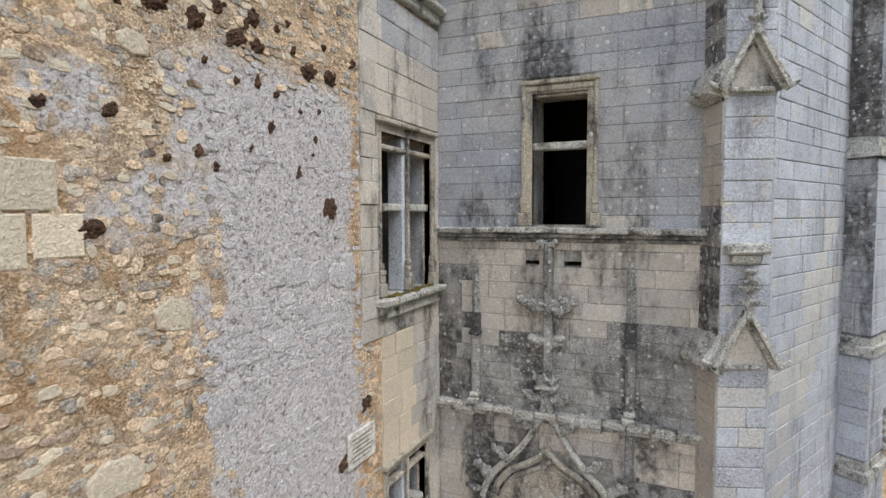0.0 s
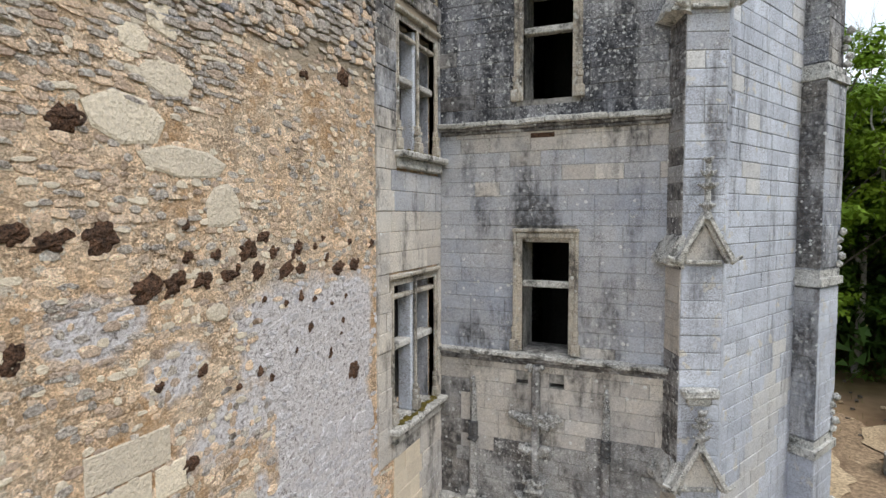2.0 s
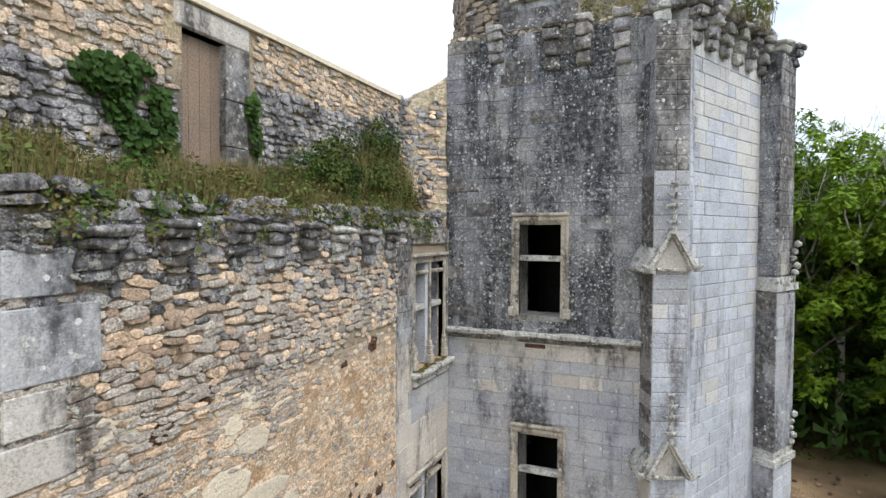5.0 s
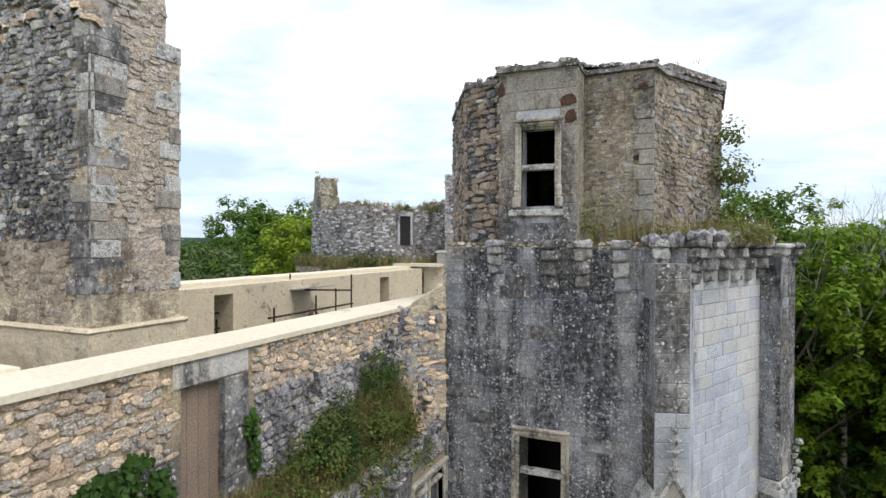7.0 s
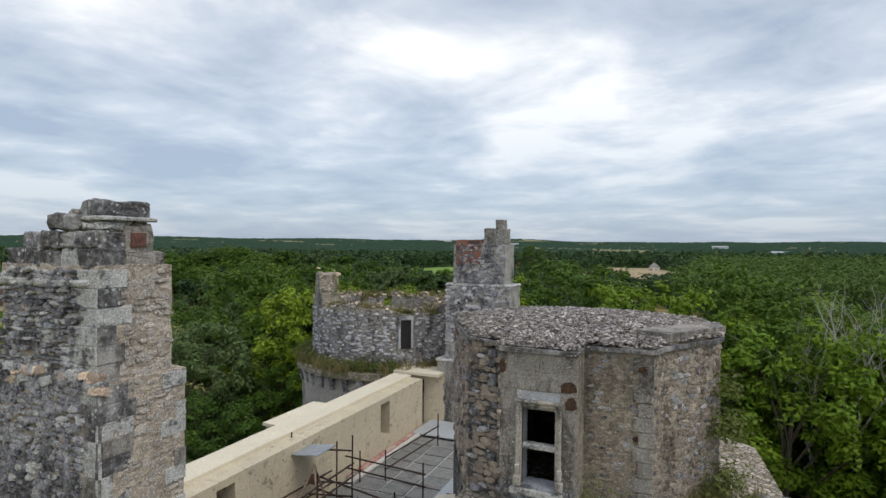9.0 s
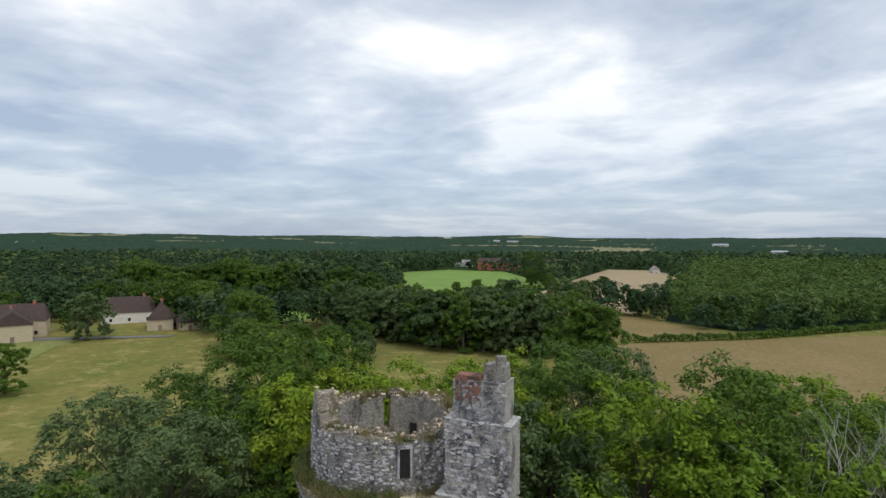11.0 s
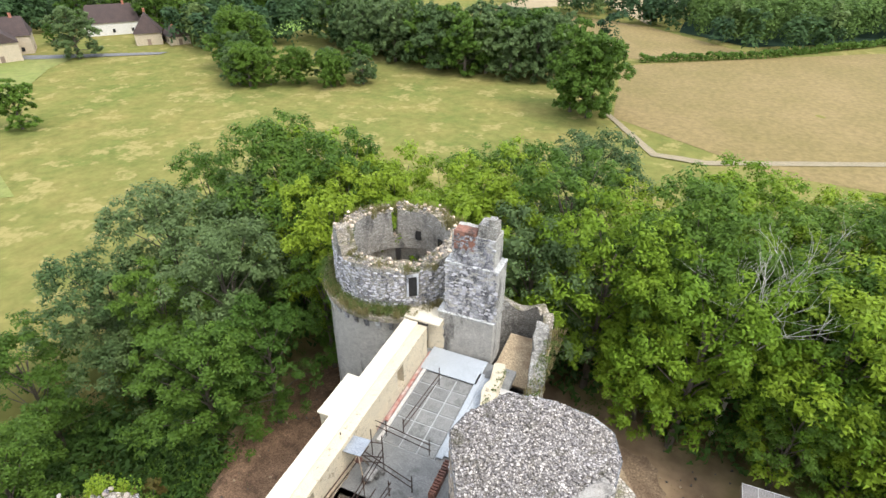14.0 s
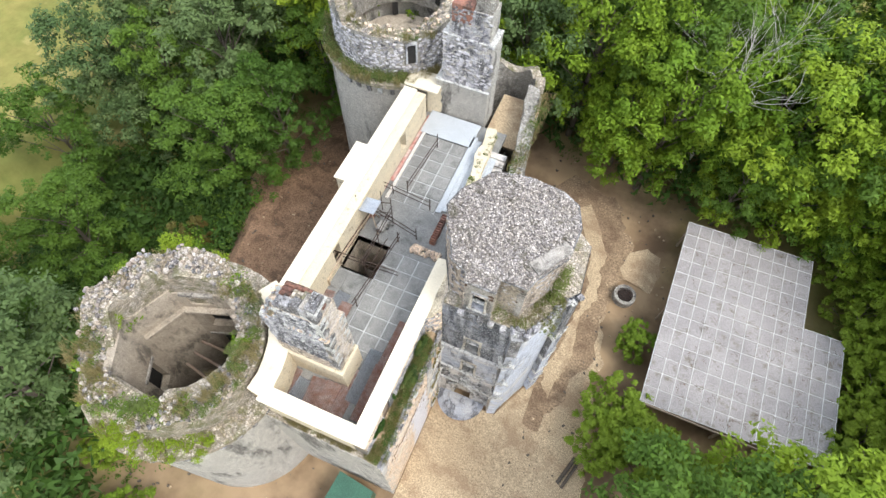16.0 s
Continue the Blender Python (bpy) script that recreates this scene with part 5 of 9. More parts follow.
SWC = (-18.2, 1.1)
sw = thing("round_tower", "broad roofless round tower with grassy broken rim", "tower", at=(*SWC, G0))
drum("lower_drum", *SWC, 6.2, 4.3, G0, lambda a: 16.9, TOWER, sw, jag=0.1)
ring_slab("grass_ledge", *SWC, 5.0, 6.5, 17.1, 0.4, RIM, sw)


def sw_base(a):
    # higher at the north-west, low where the curved wall leans on it
    return 19.7 + 1.3 * max(0, math.cos(a - radians(125))) - 0.9 * max(0, math.cos(a - radians(20))) ** 2


HEX = [(-14.6, 0.7), (-15.2, 3.6), (-17.4, 4.7), (-20.5, 3.6), (-21.6, 0.9), (-20.2, -2.0), (-17.0, -2.3)]


def chamber_edge(a):
    """Distance from the tower's middle to the chamber's wall in the direction a."""
    d = Vector((math.cos(a), math.sin(a)))
    best = 4.0
    for p, q in zip(HEX, HEX[1:] + HEX[:1]):
        p, q = Vector(p) - Vector(SWC), Vector(q) - Vector(SWC)
        e = q - p
        den = d.x * e.y - d.y * e.x
        if abs(den) > 1e-6:
            t, s = (p.x * e.y - p.y * e.x) / den, (p.x * d.y - p.y * d.x) / den
            if t > 0 and -0.001 <= s <= 1.001:
                best = t
    return best + 0.12


sw_upper = drum("upper_drum", *SWC, 5.2, chamber_edge, 16.8, sw_base, RIM, sw, jag=1.1, seed=4, n=110)
# irregular chamber inside, with openings one above the other in the north wall
for k in range(7):
    f = Face(HEX[(k + 1) % 7], HEX[k])
    L_ = f.length
    hs = {2: [(0.7, 2.3, 17.2, 18.5), (0.9, 2.7, 13.6, 15.9), (0.5, 2.6, 8.5, 12.0)], 1: [(0.5, 1.9, 14.0, 16.2), (0.4, 1.9, 8.5, 12.0)], 4: [(0.8, 2.1, 12.0, 15.0)]}.get(k, [])
    part("chamber_wall", wall_bm(f, 4.0, 19.1 + 0.4 * math.sin(k * 2.1), 0.5, hs), INSIDE, sw)
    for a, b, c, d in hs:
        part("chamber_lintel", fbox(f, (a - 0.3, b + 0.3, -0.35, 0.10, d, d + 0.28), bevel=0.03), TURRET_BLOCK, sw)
        # near-black box paints the shade inside the opening
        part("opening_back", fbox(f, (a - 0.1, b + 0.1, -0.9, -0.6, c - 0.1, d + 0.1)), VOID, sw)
    if k in (1, 2, 3):
        bm = fbox(f, (0.0, L_, 0.0, 0.4, 16.55, 16.8), bevel=0.03)
        rough_up(bm, 0.05, 2)
        part("chamber_sill", bm, INSIDE, sw)
# floor painted near-black for the deep shade at the bottom
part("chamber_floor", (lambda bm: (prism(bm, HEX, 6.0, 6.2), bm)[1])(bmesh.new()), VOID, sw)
for k in range(3):
    bm = bmesh.new()
    tube(bm, [(-16.0, -0.6 + 1.3 * k, 12.4), (-17.2, 0.4 + 1.2 * k, 12.5), (-20.4, 1.0 + 0.9 * k, 12.3)], [0.11, 0.12, 0.1], 6)
    part("old_beam", bm, WOOD, sw, "old grey floor beam in the ruin")
for k in range(26):
    a = radians(150 + k * 9)
    f = Face((SWC[0] + 6.1 * math.cos(a), SWC[1] + 6.1 * math.sin(a)), (SWC[0] + 6.1 * math.cos(a + 0.05), SWC[1] + 6.1 * math.sin(a + 0.05)))
    corbel(sw, f, 0.15, 16.8, w=0.36, out=0.45, h=0.8)
for a in (-38, -52):
    a = radians(a)
    f = Face((SWC[0] + 6.12 * math.cos(a), SWC[1] + 6.12 * math.sin(a)), (SWC[0] + 6.12 * math.cos(a + 0.12), SWC[1] + 6.12 * math.sin(a + 0.12)))
    part("gun_loop", fbox(f, (0.1, 0.75, -0.05, 0.07, 11.0, 11.15), (0.1, 0.75, -0.05, 0.07, 11.75, 11.9), (0.1, 0.22, -0.05, 0.06, 11.15, 11.75), (0.62, 0.75, -0.05, 0.06, 11.15, 11.75), (0.22, 0.62, -0.02, 0.02, 11.15, 11.75), bevel=0.01), INSIDE, sw)
# curved lime-coated wall hugging the tower
cw = thing("curved_wall", "curved cream lime wall hugging the round tower", "wall", at=(-12.6, 3, 15.8))
drum("wall_face", *SWC, 6.75, 5.45, 15.8, lambda a: 19.0, LIME, cw, n=30, jag=0.05, rim=COPING, a0=radians(-8), a1=radians(60))

NC = (-17.6, 31.0)
nt_ = thing("round_tower", "tall round rubble tower with a broken crown and dry weeds", "tower", at=(*NC, G0))
drum("lower_drum", *NC, 6.0, 4.6, G0, lambda a: 18.7, TOWER, nt_, jag=0.05, seed=9)
ring_slab("grass_ledge", *NC, 4.8, 6.35, 19.0, 0.4, RIM, nt_)
for k in range(40):
    a = radians(k * 9)
    f = Face((NC[0] + 6.0 * math.cos(a), NC[1] + 6.0 * math.sin(a)), (NC[0] + 6.0 * math.cos(a + 0.05), NC[1] + 6.0 * math.sin(a + 0.05)))
    corbel(nt_, f, 0.15, 18.7, w=0.34, out=0.34, h=0.9)


def ntop(a):
    # spur towards the south-west, lower at the back
    d = (a - radians(233) + math.pi) % (2 * math.pi) - math.pi
    s = (a - radians(123) + math.pi) % (2 * math.pi) - math.pi
    return 22.6 - 0.2 * max(0, math.sin(a)) + (1.9 if abs(d) < 0.085 else (0.8 if abs(d) < 0.14 else 0.0)) - (2.6 if abs(s) < 0.06 else 0.0)


n_upper = drum("upper_drum", *NC, 5.3, 4.0, 18.8, ntop, FAR_RUBBLE, nt_, jag=0.5, seed=2.5, n=160)
part("door_wall", wall_bm(Face((-14.2, 25.7), (-11.6, 26.4)), 16.2, 19.1, 0.8, [(0.45, 1.35, 16.3, 18.8)]), LIME, nt_)
# near-black sheet paints the dark behind the doorway
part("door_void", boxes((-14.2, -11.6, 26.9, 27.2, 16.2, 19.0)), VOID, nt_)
part("door_wall_cap", boxes((-14.6, -11.8, 25.5, 27.4, 19.1, 19.25)), COPING, nt_)
for az, z0, z1, w in ((-59, 20.3, 22.0, 0.62), ):
    a = radians(az)
    f = Face((NC[0] + 5.42 * math.cos(a), NC[1] + 5.42 * math.sin(a)), (NC[0] + 5.42 * math.cos(a + 0.2), NC[1] + 5.42 * math.sin(a + 0.2)))
    # near-black box paints the depth of the window
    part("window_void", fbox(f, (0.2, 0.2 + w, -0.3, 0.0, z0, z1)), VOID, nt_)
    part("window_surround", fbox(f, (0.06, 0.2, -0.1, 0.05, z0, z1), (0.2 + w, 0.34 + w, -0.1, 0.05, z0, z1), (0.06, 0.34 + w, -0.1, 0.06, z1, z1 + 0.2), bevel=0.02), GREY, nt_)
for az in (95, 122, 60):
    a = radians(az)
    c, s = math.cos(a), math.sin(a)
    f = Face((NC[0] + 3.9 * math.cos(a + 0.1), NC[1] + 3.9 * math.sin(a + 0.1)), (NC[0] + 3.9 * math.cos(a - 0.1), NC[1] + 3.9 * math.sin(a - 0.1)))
    # no hollow is cut: a near-black box paints the shade of one
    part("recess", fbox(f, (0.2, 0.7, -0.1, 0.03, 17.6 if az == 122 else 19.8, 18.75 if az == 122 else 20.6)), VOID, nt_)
part("inner_floor", (lambda bm: (lathe(bm, *NC, [(4.2, 17.2), (4.2, 17.4)], 32), bm)[1])(bmesh.new()), INSIDE, nt_)

# ---- chimney stacks ----
SHAFTS = {}


def stack(name, label, at, stages, material, flue):
    st = thing(name, label, "chimney", at=at)
    for x0, x1, y0, y1, z0, z1, mm in stages:
        bm = bmesh.new()
        box(bm, x0, x1, y0, y1, z0, z1)
        bmesh.ops.subdivide_edges(bm, edges=bm.edges[:], cuts=10, use_grid_fill=True)
        rough_up(bm, 0.05, 2.3, z0)
        SHAFTS.setdefault(at, []).append(part("shaft", bm, mm, st))
    return st


SCH = [(-12.38, -8.16, 3.17, 5.12, 15.9, 18.92, LIME), (-12.25, -8.28, 3.3, 5.05, 18.9, 24.1, STACK), (-10.95, -8.36, 3.34, 4.82, 24.1, 26.1, STACK)]
sch = stack("chimney_stack", "massive rubble chimney stack with grey dressed corner stones", (-10.2, 4.1, 15.9), SCH, STACK, None)
# broken stepped head of dressed stone
hr = random.Random(57)
for x0, x1, y0, y1, z0, z1, n in ((-10.85, -8.4, 3.36, 3.9, 26.05, 26.4, 5), (-10.45, -8.45, 3.38, 3.9, 26.4, 26.72, 4), (-9.8, -8.95, 3.4, 3.95, 26.72, 27.02, 2), (-9.0, -8.45, 3.42, 3.95, 26.72, 26.9, 1),
                                 (-9.3, -8.42, 3.9, 4.72, 26.05, 26.3, 2), (-9.15, -8.42, 3.92, 4.46, 26.3, 26.88, 2), (-9.0, -8.46, 3.46, 4.44, 26.96, 27.26, 2), (-9.3, -9.0, 3.5, 4.3, 26.9, 27.14, 1)):
    for k in range(n):
        a, b = x0 + (x1 - x0) * k / n, x0 + (x1 - x0) * (k + 1) / n
        bm = boxes((a, b - 0.015, y0 + hr.uniform(-0.03, 0.03), y1, z0, z1 + hr.uniform(-0.07, 0.03)), bevel=0.025)
        bmesh.ops.subdivide_edges(bm, edges=bm.edges[:], cuts=4, use_grid_fill=True)
        rough_up(bm, 0.05, 4.3, hr.random() * 9)
        rough_up(bm, 0.022, 15.0, hr.random() * 9)
        part("head_stone", bm, hr.choice((STAINED, STAINED, LEDGE)) if y0 < 3.5 else hr.choice((TURRET_BLOCK, LEDGE)), sch)
part("head_core", boxes((-10.2, -8.5, 3.5, 4.42, 26.0, 26.5), (-9.5, -8.52, 3.5, 4.4, 26.5, 26.92)), RIM, sch)
bm = boxes((-8.99, -8.4, 4.0, 4.3, 26.42, 26.68), bevel=0.01)
part("brick_patch", bm, BRICK, sch, "patch of red brick")
for k in range(3):
    bm = bmesh.new()
    tube(bm, [(-10.9, 4.12 + 0.27 * k, 26.14), (-10.0, 4.14 + 0.27 * k, 26.2), (-9.15, 4.12 + 0.27 * k, 26.16)], [0.14, 0.15, 0.14], 8)
    rough_up(bm, 0.03, 5, k)
    part("flue_tile", bm, BRICK, sch, "rust-brown flue tile")
part("cap_moulding", boxes((-9.15, -8.38, 3.44, 4.52, 26.88, 26.96), bevel=0.02), LEDGE, sch)
for k in range(5):
    bm = boxes((-11.0 + 0.5 * k, -10.52 + 0.5 * k, 3.24 + 0.02 * (k % 2), 3.42, 25.74, 25.86), bevel=0.03)
    rough_up(bm, 0.03, 5, k)
    part("string", bm, LEDGE, sch)
part("string", boxes((-12.42, -8.12, 3.13, 5.16, 18.86, 18.95), bevel=0.04), LIME, sch)
NCH = [(-12.2, -8.05, 26.35, 28.4, 15.9, 19.9, TOWER), (-11.75, -7.95, 26.45, 28.3, 19.9, 24.2, TOWER), (-11.35, -8.3, 26.55, 28.2, 24.2, 26.5, TOWER), (-9.6, -8.4, 26.7, 27.9, 26.5, 27.4, FAR_RUBBLE), (-8.95, -8.45, 26.8, 27.3, 27.4, 27.9, FAR_RUBBLE)]
nch = stack("chimney_stack", "tall broken chimney stack beside the round tower", (-10.2, 27.3, 15.9), NCH, FAR_RUBBLE, None)
part("brick_lining", (lambda bm: (box(bm, -11.2, -9.7, 26.5, 27.4, 25.4, 26.75), bmesh.ops.subdivide_edges(bm, edges=bm.edges[:], cuts=4, use_grid_fill=True), rough_up(bm, 0.07, 3), bm)[3])(bmesh.new()), BRICK, nch, "exposed red flue brick")
part("set_off", boxes((-12.3, -7.95, 26.25, 28.5, 19.85, 20.0), bevel=0.04), LEDGE, nch)
part("set_off", boxes((-11.8, -7.9, 26.4, 28.35, 24.15, 24.3), bevel=0.04), LEDGE, nch)

# ---- broken north-east room ----
ner = thing("ruined_room", "low broken room walls with weeds and sandy floor", "wall", at=(-5, 24, G0))
for a, b, z1, th, mm in (((-3.0, 17.8), (-3.75, 24.4), 17.0, 0.9, FAR_RUBBLE), ((-3.75, 24.4), (-5.0, 31.3), 17.3, 1.0, FAR_RUBBLE), ((-6.1, 18.0), (-6.7, 25.6), 17.3, 0.8, LIME)):
    bm = wall_bm(Face(a, b), G0, z1, th)
    bmesh.ops.subdivide_edges(bm, edges=bm.edges[:], cuts=12, use_grid_fill=True)
    rough_up(bm, 0.22, 1.1)
    part("wall", bm, mm, ner)
drum("round_end", -7.6, 31.0, 2.9, 2.1, G0, lambda a: 16.9 + 0.5 * math.sin(a * 3), FAR_RUBBLE, ner, n=36, jag=1.2, a0=radians(-10), a1=radians(150))
part("room_floor", boxes((-8.0, -4.6, 26.0, 31.5, 15.0, 15.2)), SAND, ner)
part("stair_flight", boxes(*[(-6.9, -5.2, 19 + 0.55 * k, 19.55 + 0.55 * k, 15.2, 15.5 + 0.15 * k) for k in range(9)], bevel=0.02), CREAM, ner, "pale stone stair flight")
# ---- roof terrace: boards, sheets, scaffold ----
ZF = 16.3
terrace = thing("roof_terrace", "building-site roof deck between the castle walls", "roof", at=(-10, 13, 16.0))
for b in ((-13.5, -10.2, 0.9, 10.6, 15.9, ZF), (-13.5, -12.6, 10.6, 13.1, 15.9, ZF), (-10.2, -6.05, 0.9, 13.1, 15.9, ZF), (-13.5, -6.05, 13.1, 26.3, 15.9, ZF)):
    part("deck", boxes(b), MEMBRANE, terrace)
part("pit_wall", boxes((-12.75, -12.6, 10.5, 13.2, 11.5, ZF), (-10.2, -10.05, 10.5, 13.2, 11.5, ZF), (-12.6, -10.2, 13.1, 13.25, 11.5, ZF), (-12.6, -10.2, 10.45, 10.6, 11.5, ZF), (-12.6, -10.2, 10.6, 13.1, 11.4, 11.5)), INSIDE, terrace, "open pit with old masonry")


def boards(x0, x1, y0, y1, nx, ny, z, material, gap=0.05, tilt=0.0):
    me = None
    w, l = (x1 - x0) / nx, (y1 - y0) / ny
    bm = boxes((-w / 2 + gap, w / 2 - gap, -l / 2 + gap, l / 2 - gap, 0, 0.035), bevel=0.006)
    first = part("roof_board", bm, material, terrace)
    for i in range(nx):
        for j in range(ny):
            o = first if i == j == 0 else new("roof_board", first.data)
            o.parent = terrace
            o.matrix_parent_inverse = terrace.matrix_basis.inverted()
            o.matrix_basis = pose(x0 + (i + 0.5) * w, y0 + (j + 0.5) * l, z + 0.006 * ((i * 3 + j * 5) % 4), rng.uniform(-0.4, 0.4), tilt, rng.uniform(-0.4, 0.4))


for b in ((-10.1, -6.6, 5.6, 13.0, ZF, ZF + 0.03), (-12.0, -8.4, 17.0, 23.7, ZF, ZF + 0.03)):
    part("batten_bed", boxes(b), BATTEN, terrace)
boards(-10.1, -6.6, 5.6, 13.0, 3, 6, ZF + 0.035, MEMBRANE)
boards(-12.0, -8.4, 17.0, 23.7, 3, 6, ZF + 0.035, MEMBRANE)
boards(-13.3, -10.3, 6.0, 10.3, 2, 3, ZF + 0.01, MEMBRANE, gap=0.03)


def corrugated(name, x0, x1, y0, y1, z, material, along="y", waves=9, rz=0.0, label=""):
    bm = bmesh.new()
    n = waves * 4
    w, l = x1 - x0, y1 - y0
    span, run = (w, l) if along == "y" else (l, w)
    rows = []
    for k in range(n + 1):
        s = -span / 2 + span * k / n
        h = 0.025 * math.cos(2 * math.pi * k / 4)
        pts = [(s, -run / 2, h), (s, run / 2, h)]
        if along == "x":
            pts = [(p[1], p[0], p[2]) for p in pts]
        rows.append([bm.verts.new(p) for p in pts])
    for a, b in zip(rows, rows[1:]):
        bm.faces.new((a[0], b[0], b[1], a[1]))
    bmesh.ops.solidify(bm, geom=bm.faces[:], thickness=0.006)
    o = obj(name, bm, material, None, label)
    o.matrix_basis = pose((x0 + x1) / 2, (y0 + y1) / 2, z, 0, 0, rz)
    return tagged(o, label, "metal sheet", "corrugated sheets on the deck")


k = 0
for x0, x1, y0, y1, rz, mm in ((-12.2, -11.2, 1.2, 3.0, 4, SHEET_RED), (-11.3, -10.3, 1.1, 2.6, -3, SHEET_GREY), (-10.4, -9.4, 1.1, 3.0, 5, SHEET_RED), (-9.5, -8.5, 1.0, 3.1, 0, SHEET_RED), (-8.6, -7.6, 1.1, 4.4, -2, SHEET_RED),
                              (-8.0, -7.0, 2.4, 6.0, 0, SHEET_GREY), (-7.2, -6.3, 1.5, 5.2, 1, SHEET_RED), (-7.1, -6.25, 4.6, 8.4, -1, SHEET_RED), (-12.9, -11.9, 5.8, 8.6, 3, SHEET_RED), (-11.9, -11.0, 5.6, 8.8, -4, SHEET_GREY), (-11.2, -10.4, 5.7, 8.2, 2, SHEET_RED)):
    corrugated("corrugated_sheet", x0, x1, y0, y1, ZF + 0.07 + 0.045 * (k % 4), mm, "y", 8, rz, "rusty corrugated roofing sheet lying on the deck" if mm is SHEET_RED else "blue-grey corrugated roofing sheet lying on the deck")
    k += 1
tagged(obj("roof_cover", boxes((-12.5, -8.2, 23.75, 26.2, 16.42, 16.5), bevel=0.02), PALE_SHEET), "pale grey metal cover sheet before the chimney", "metal sheet")
for k in range(6):
    bm = bmesh.new()
    box(bm, -8.35 + k * 0.42, -7.95 + k * 0.42, 17.2 + 0.25 * k, 24.9 - 0.3 * k, 16.46 + 0.02 * k, 16.5 + 0.02 * k)
    tagged(obj("roof_cover", bm, PALE_SHEET), "whitish sheet-metal cover beside the stair tower", "metal sheet", "cover sheets")
for k, (x, mm, y0, y1) in enumerate(((-13.3, WHITE_BEAM, 16.8, 25.6), (-13.02, WHITE_BEAM, 17.3, 25.7), (-12.74, BEAM_RED, 17.6, 25.4), (-12.46, BEAM_RED, 18.5, 25.6), (-12.18, WHITE_BEAM, 16.9, 24.0))):
    bm = boxes((-0.12, 0.12, 0, y1 - y0, 0, 0.12), bevel=0.01)
    o = obj("beam", bm, mm)
    o.matrix_basis = pose(x, y0, ZF + 0.05, 0, 0, rng.uniform(-0.6, 0.6))
    tagged(o, "red-painted timber beam stored on the deck" if mm is BEAM_RED else "whitish timber beam stored on the deck", "beam", "stored beams")
for k in range(10):
    o = obj("plank", boxes((-0.1, 0.1, 0, rng.uniform(4.4, 5.6), 0, 0.045), bevel=0.005), TIMBER)
    o.matrix_basis = pose(-13.3 + 0.135 * (k % 6) + 0.06 * (k // 6), 8.5 + rng.uniform(-0.5, 0.5), ZF + 0.8 + 0.05 * (k // 6), 0, 0, rng.uniform(-1.5, 0.5))
    tagged(o, "grey-brown scaffold plank stored along the wall", "plank", "stored planks")
for k in range(3):
    o = obj("trestle", boxes((-13.45, -12.5, 8.9 + 1.7 * k, 9.0 + 1.7 * k, ZF + 0.68, ZF + 0.8), (-13.4, -13.3, 8.9 + 1.7 * k, 9.0 + 1.7 * k, ZF, ZF + 0.68), (-12.65, -12.55, 8.9 + 1.7 * k, 9.0 + 1.7 * k, ZF, ZF + 0.68)), TIMBER)
    tagged(o, "timber trestle under the stored planks", "trestle", "plank trestles")
# heap of stones
bm = bmesh.new()
for k in range(90):
    bmesh.ops.create_icosphere(bm, subdivisions=1, radius=rng.uniform(0.08, 0.16), matrix=Matrix.Translation((rng.uniform(-8.7, -6.6), rng.uniform(13.5, 14.1), ZF + rng.uniform(0.03, 0.22))))
rough_up(bm, 0.04, 6)
tagged(obj("stone_heap", bm, RUB_WARM), "low heap of tawny building stones on the deck", "stones", kind="stuff")
stackb = thing("brick_stack", "stack of red bricks beside the stair tower", "bricks", at=(-7.5, 15.8, ZF))
for k in range(24):
    part("brick", boxes((-7.7 + 0.02 * (k % 3), -7.3, 14.6 + 0.1 * k, 14.68 + 0.1 * k, ZF, ZF + 0.5 + 0.1 * (k % 2))), BRICK, stackb)

# scaffold guard rails round the pit
scaf = thing("scaffold", "rusty tube scaffold guard rail round the open pit", "scaffold", at=(-11.5, 12, ZF))


def pole(name, a, b, r=0.034, parent=scaf, mm=RUST):
    bm = bmesh.new()
    tube(bm, [a, b], r, 6)
    return part(name, bm, mm, parent)


for x, y, h in ((-10.8, 10.8, 2.1), (-10.9, 15.3, 2.9), (-13.2, 14.6, 2.9), (-13.2, 12.4, 2.0), (-13.2, 17.4, 2.3), (-11.0, 18.1, 1.4), (-10.6, 22.8, 1.7), (-12.8, 9.2, 1.6), (-10.2, 8.3, 1.3), (-8.8, 17.2, 1.5), (-9.8, 13.9, 1.3), (-8.7, 14.6, 1.4), (-11.9, 17.5, 1.4), (-13.2, 10.9, 1.6)):
    p = pole("upright", (x, y, ZF), (x, y, ZF + h))
    bm = bmesh.new()
    lathe(bm, x, y, [(0.07, ZF), (0.07, ZF + 0.012)], 8)
    for z in (0.55, 1.05):
        lathe(bm, x, y, [(0.05, ZF + z - 0.03), (0.05, ZF + z + 0.03)], 6)
    part("coupler", bm, RUST, p)
for a, b in (((-13.25, 8.6), (-13.2, 17.6)), ((-12.8, 8.6), (-12.3, 16.0)), ((-13.3, 11.0), (-8.5, 11.2)), ((-10.3, 8.0), (-9.7, 14.0)), ((-13.3, 15.5), (-8.7, 14.5)), ((-13.2, 17.6), (-8.7, 17.2)), ((-11.0, 18.1), (-10.6, 22.9)), ((-13.2, 14.6), (-10.9, 15.3))):
    for z in (0.55, 1.05):
        pole("rail", (*a, ZF + z), (*b, ZF + z))
for z in (1.5, 2.0):
    pole("rail", (-13.25, 8.6, ZF + z - 0.2), (-13.2, 17.6, ZF + z - 0.2))
    pole("rail", (-10.85, 10.6, ZF + z - 0.2), (-10.9, 15.4, ZF + z - 0.2))
for x, y in ((-12.7, 12.0), (-10.85, 13.0), (-12.0, 15.9)):
    pole("upright", (x, y, ZF), (x, y, ZF + 2.3))
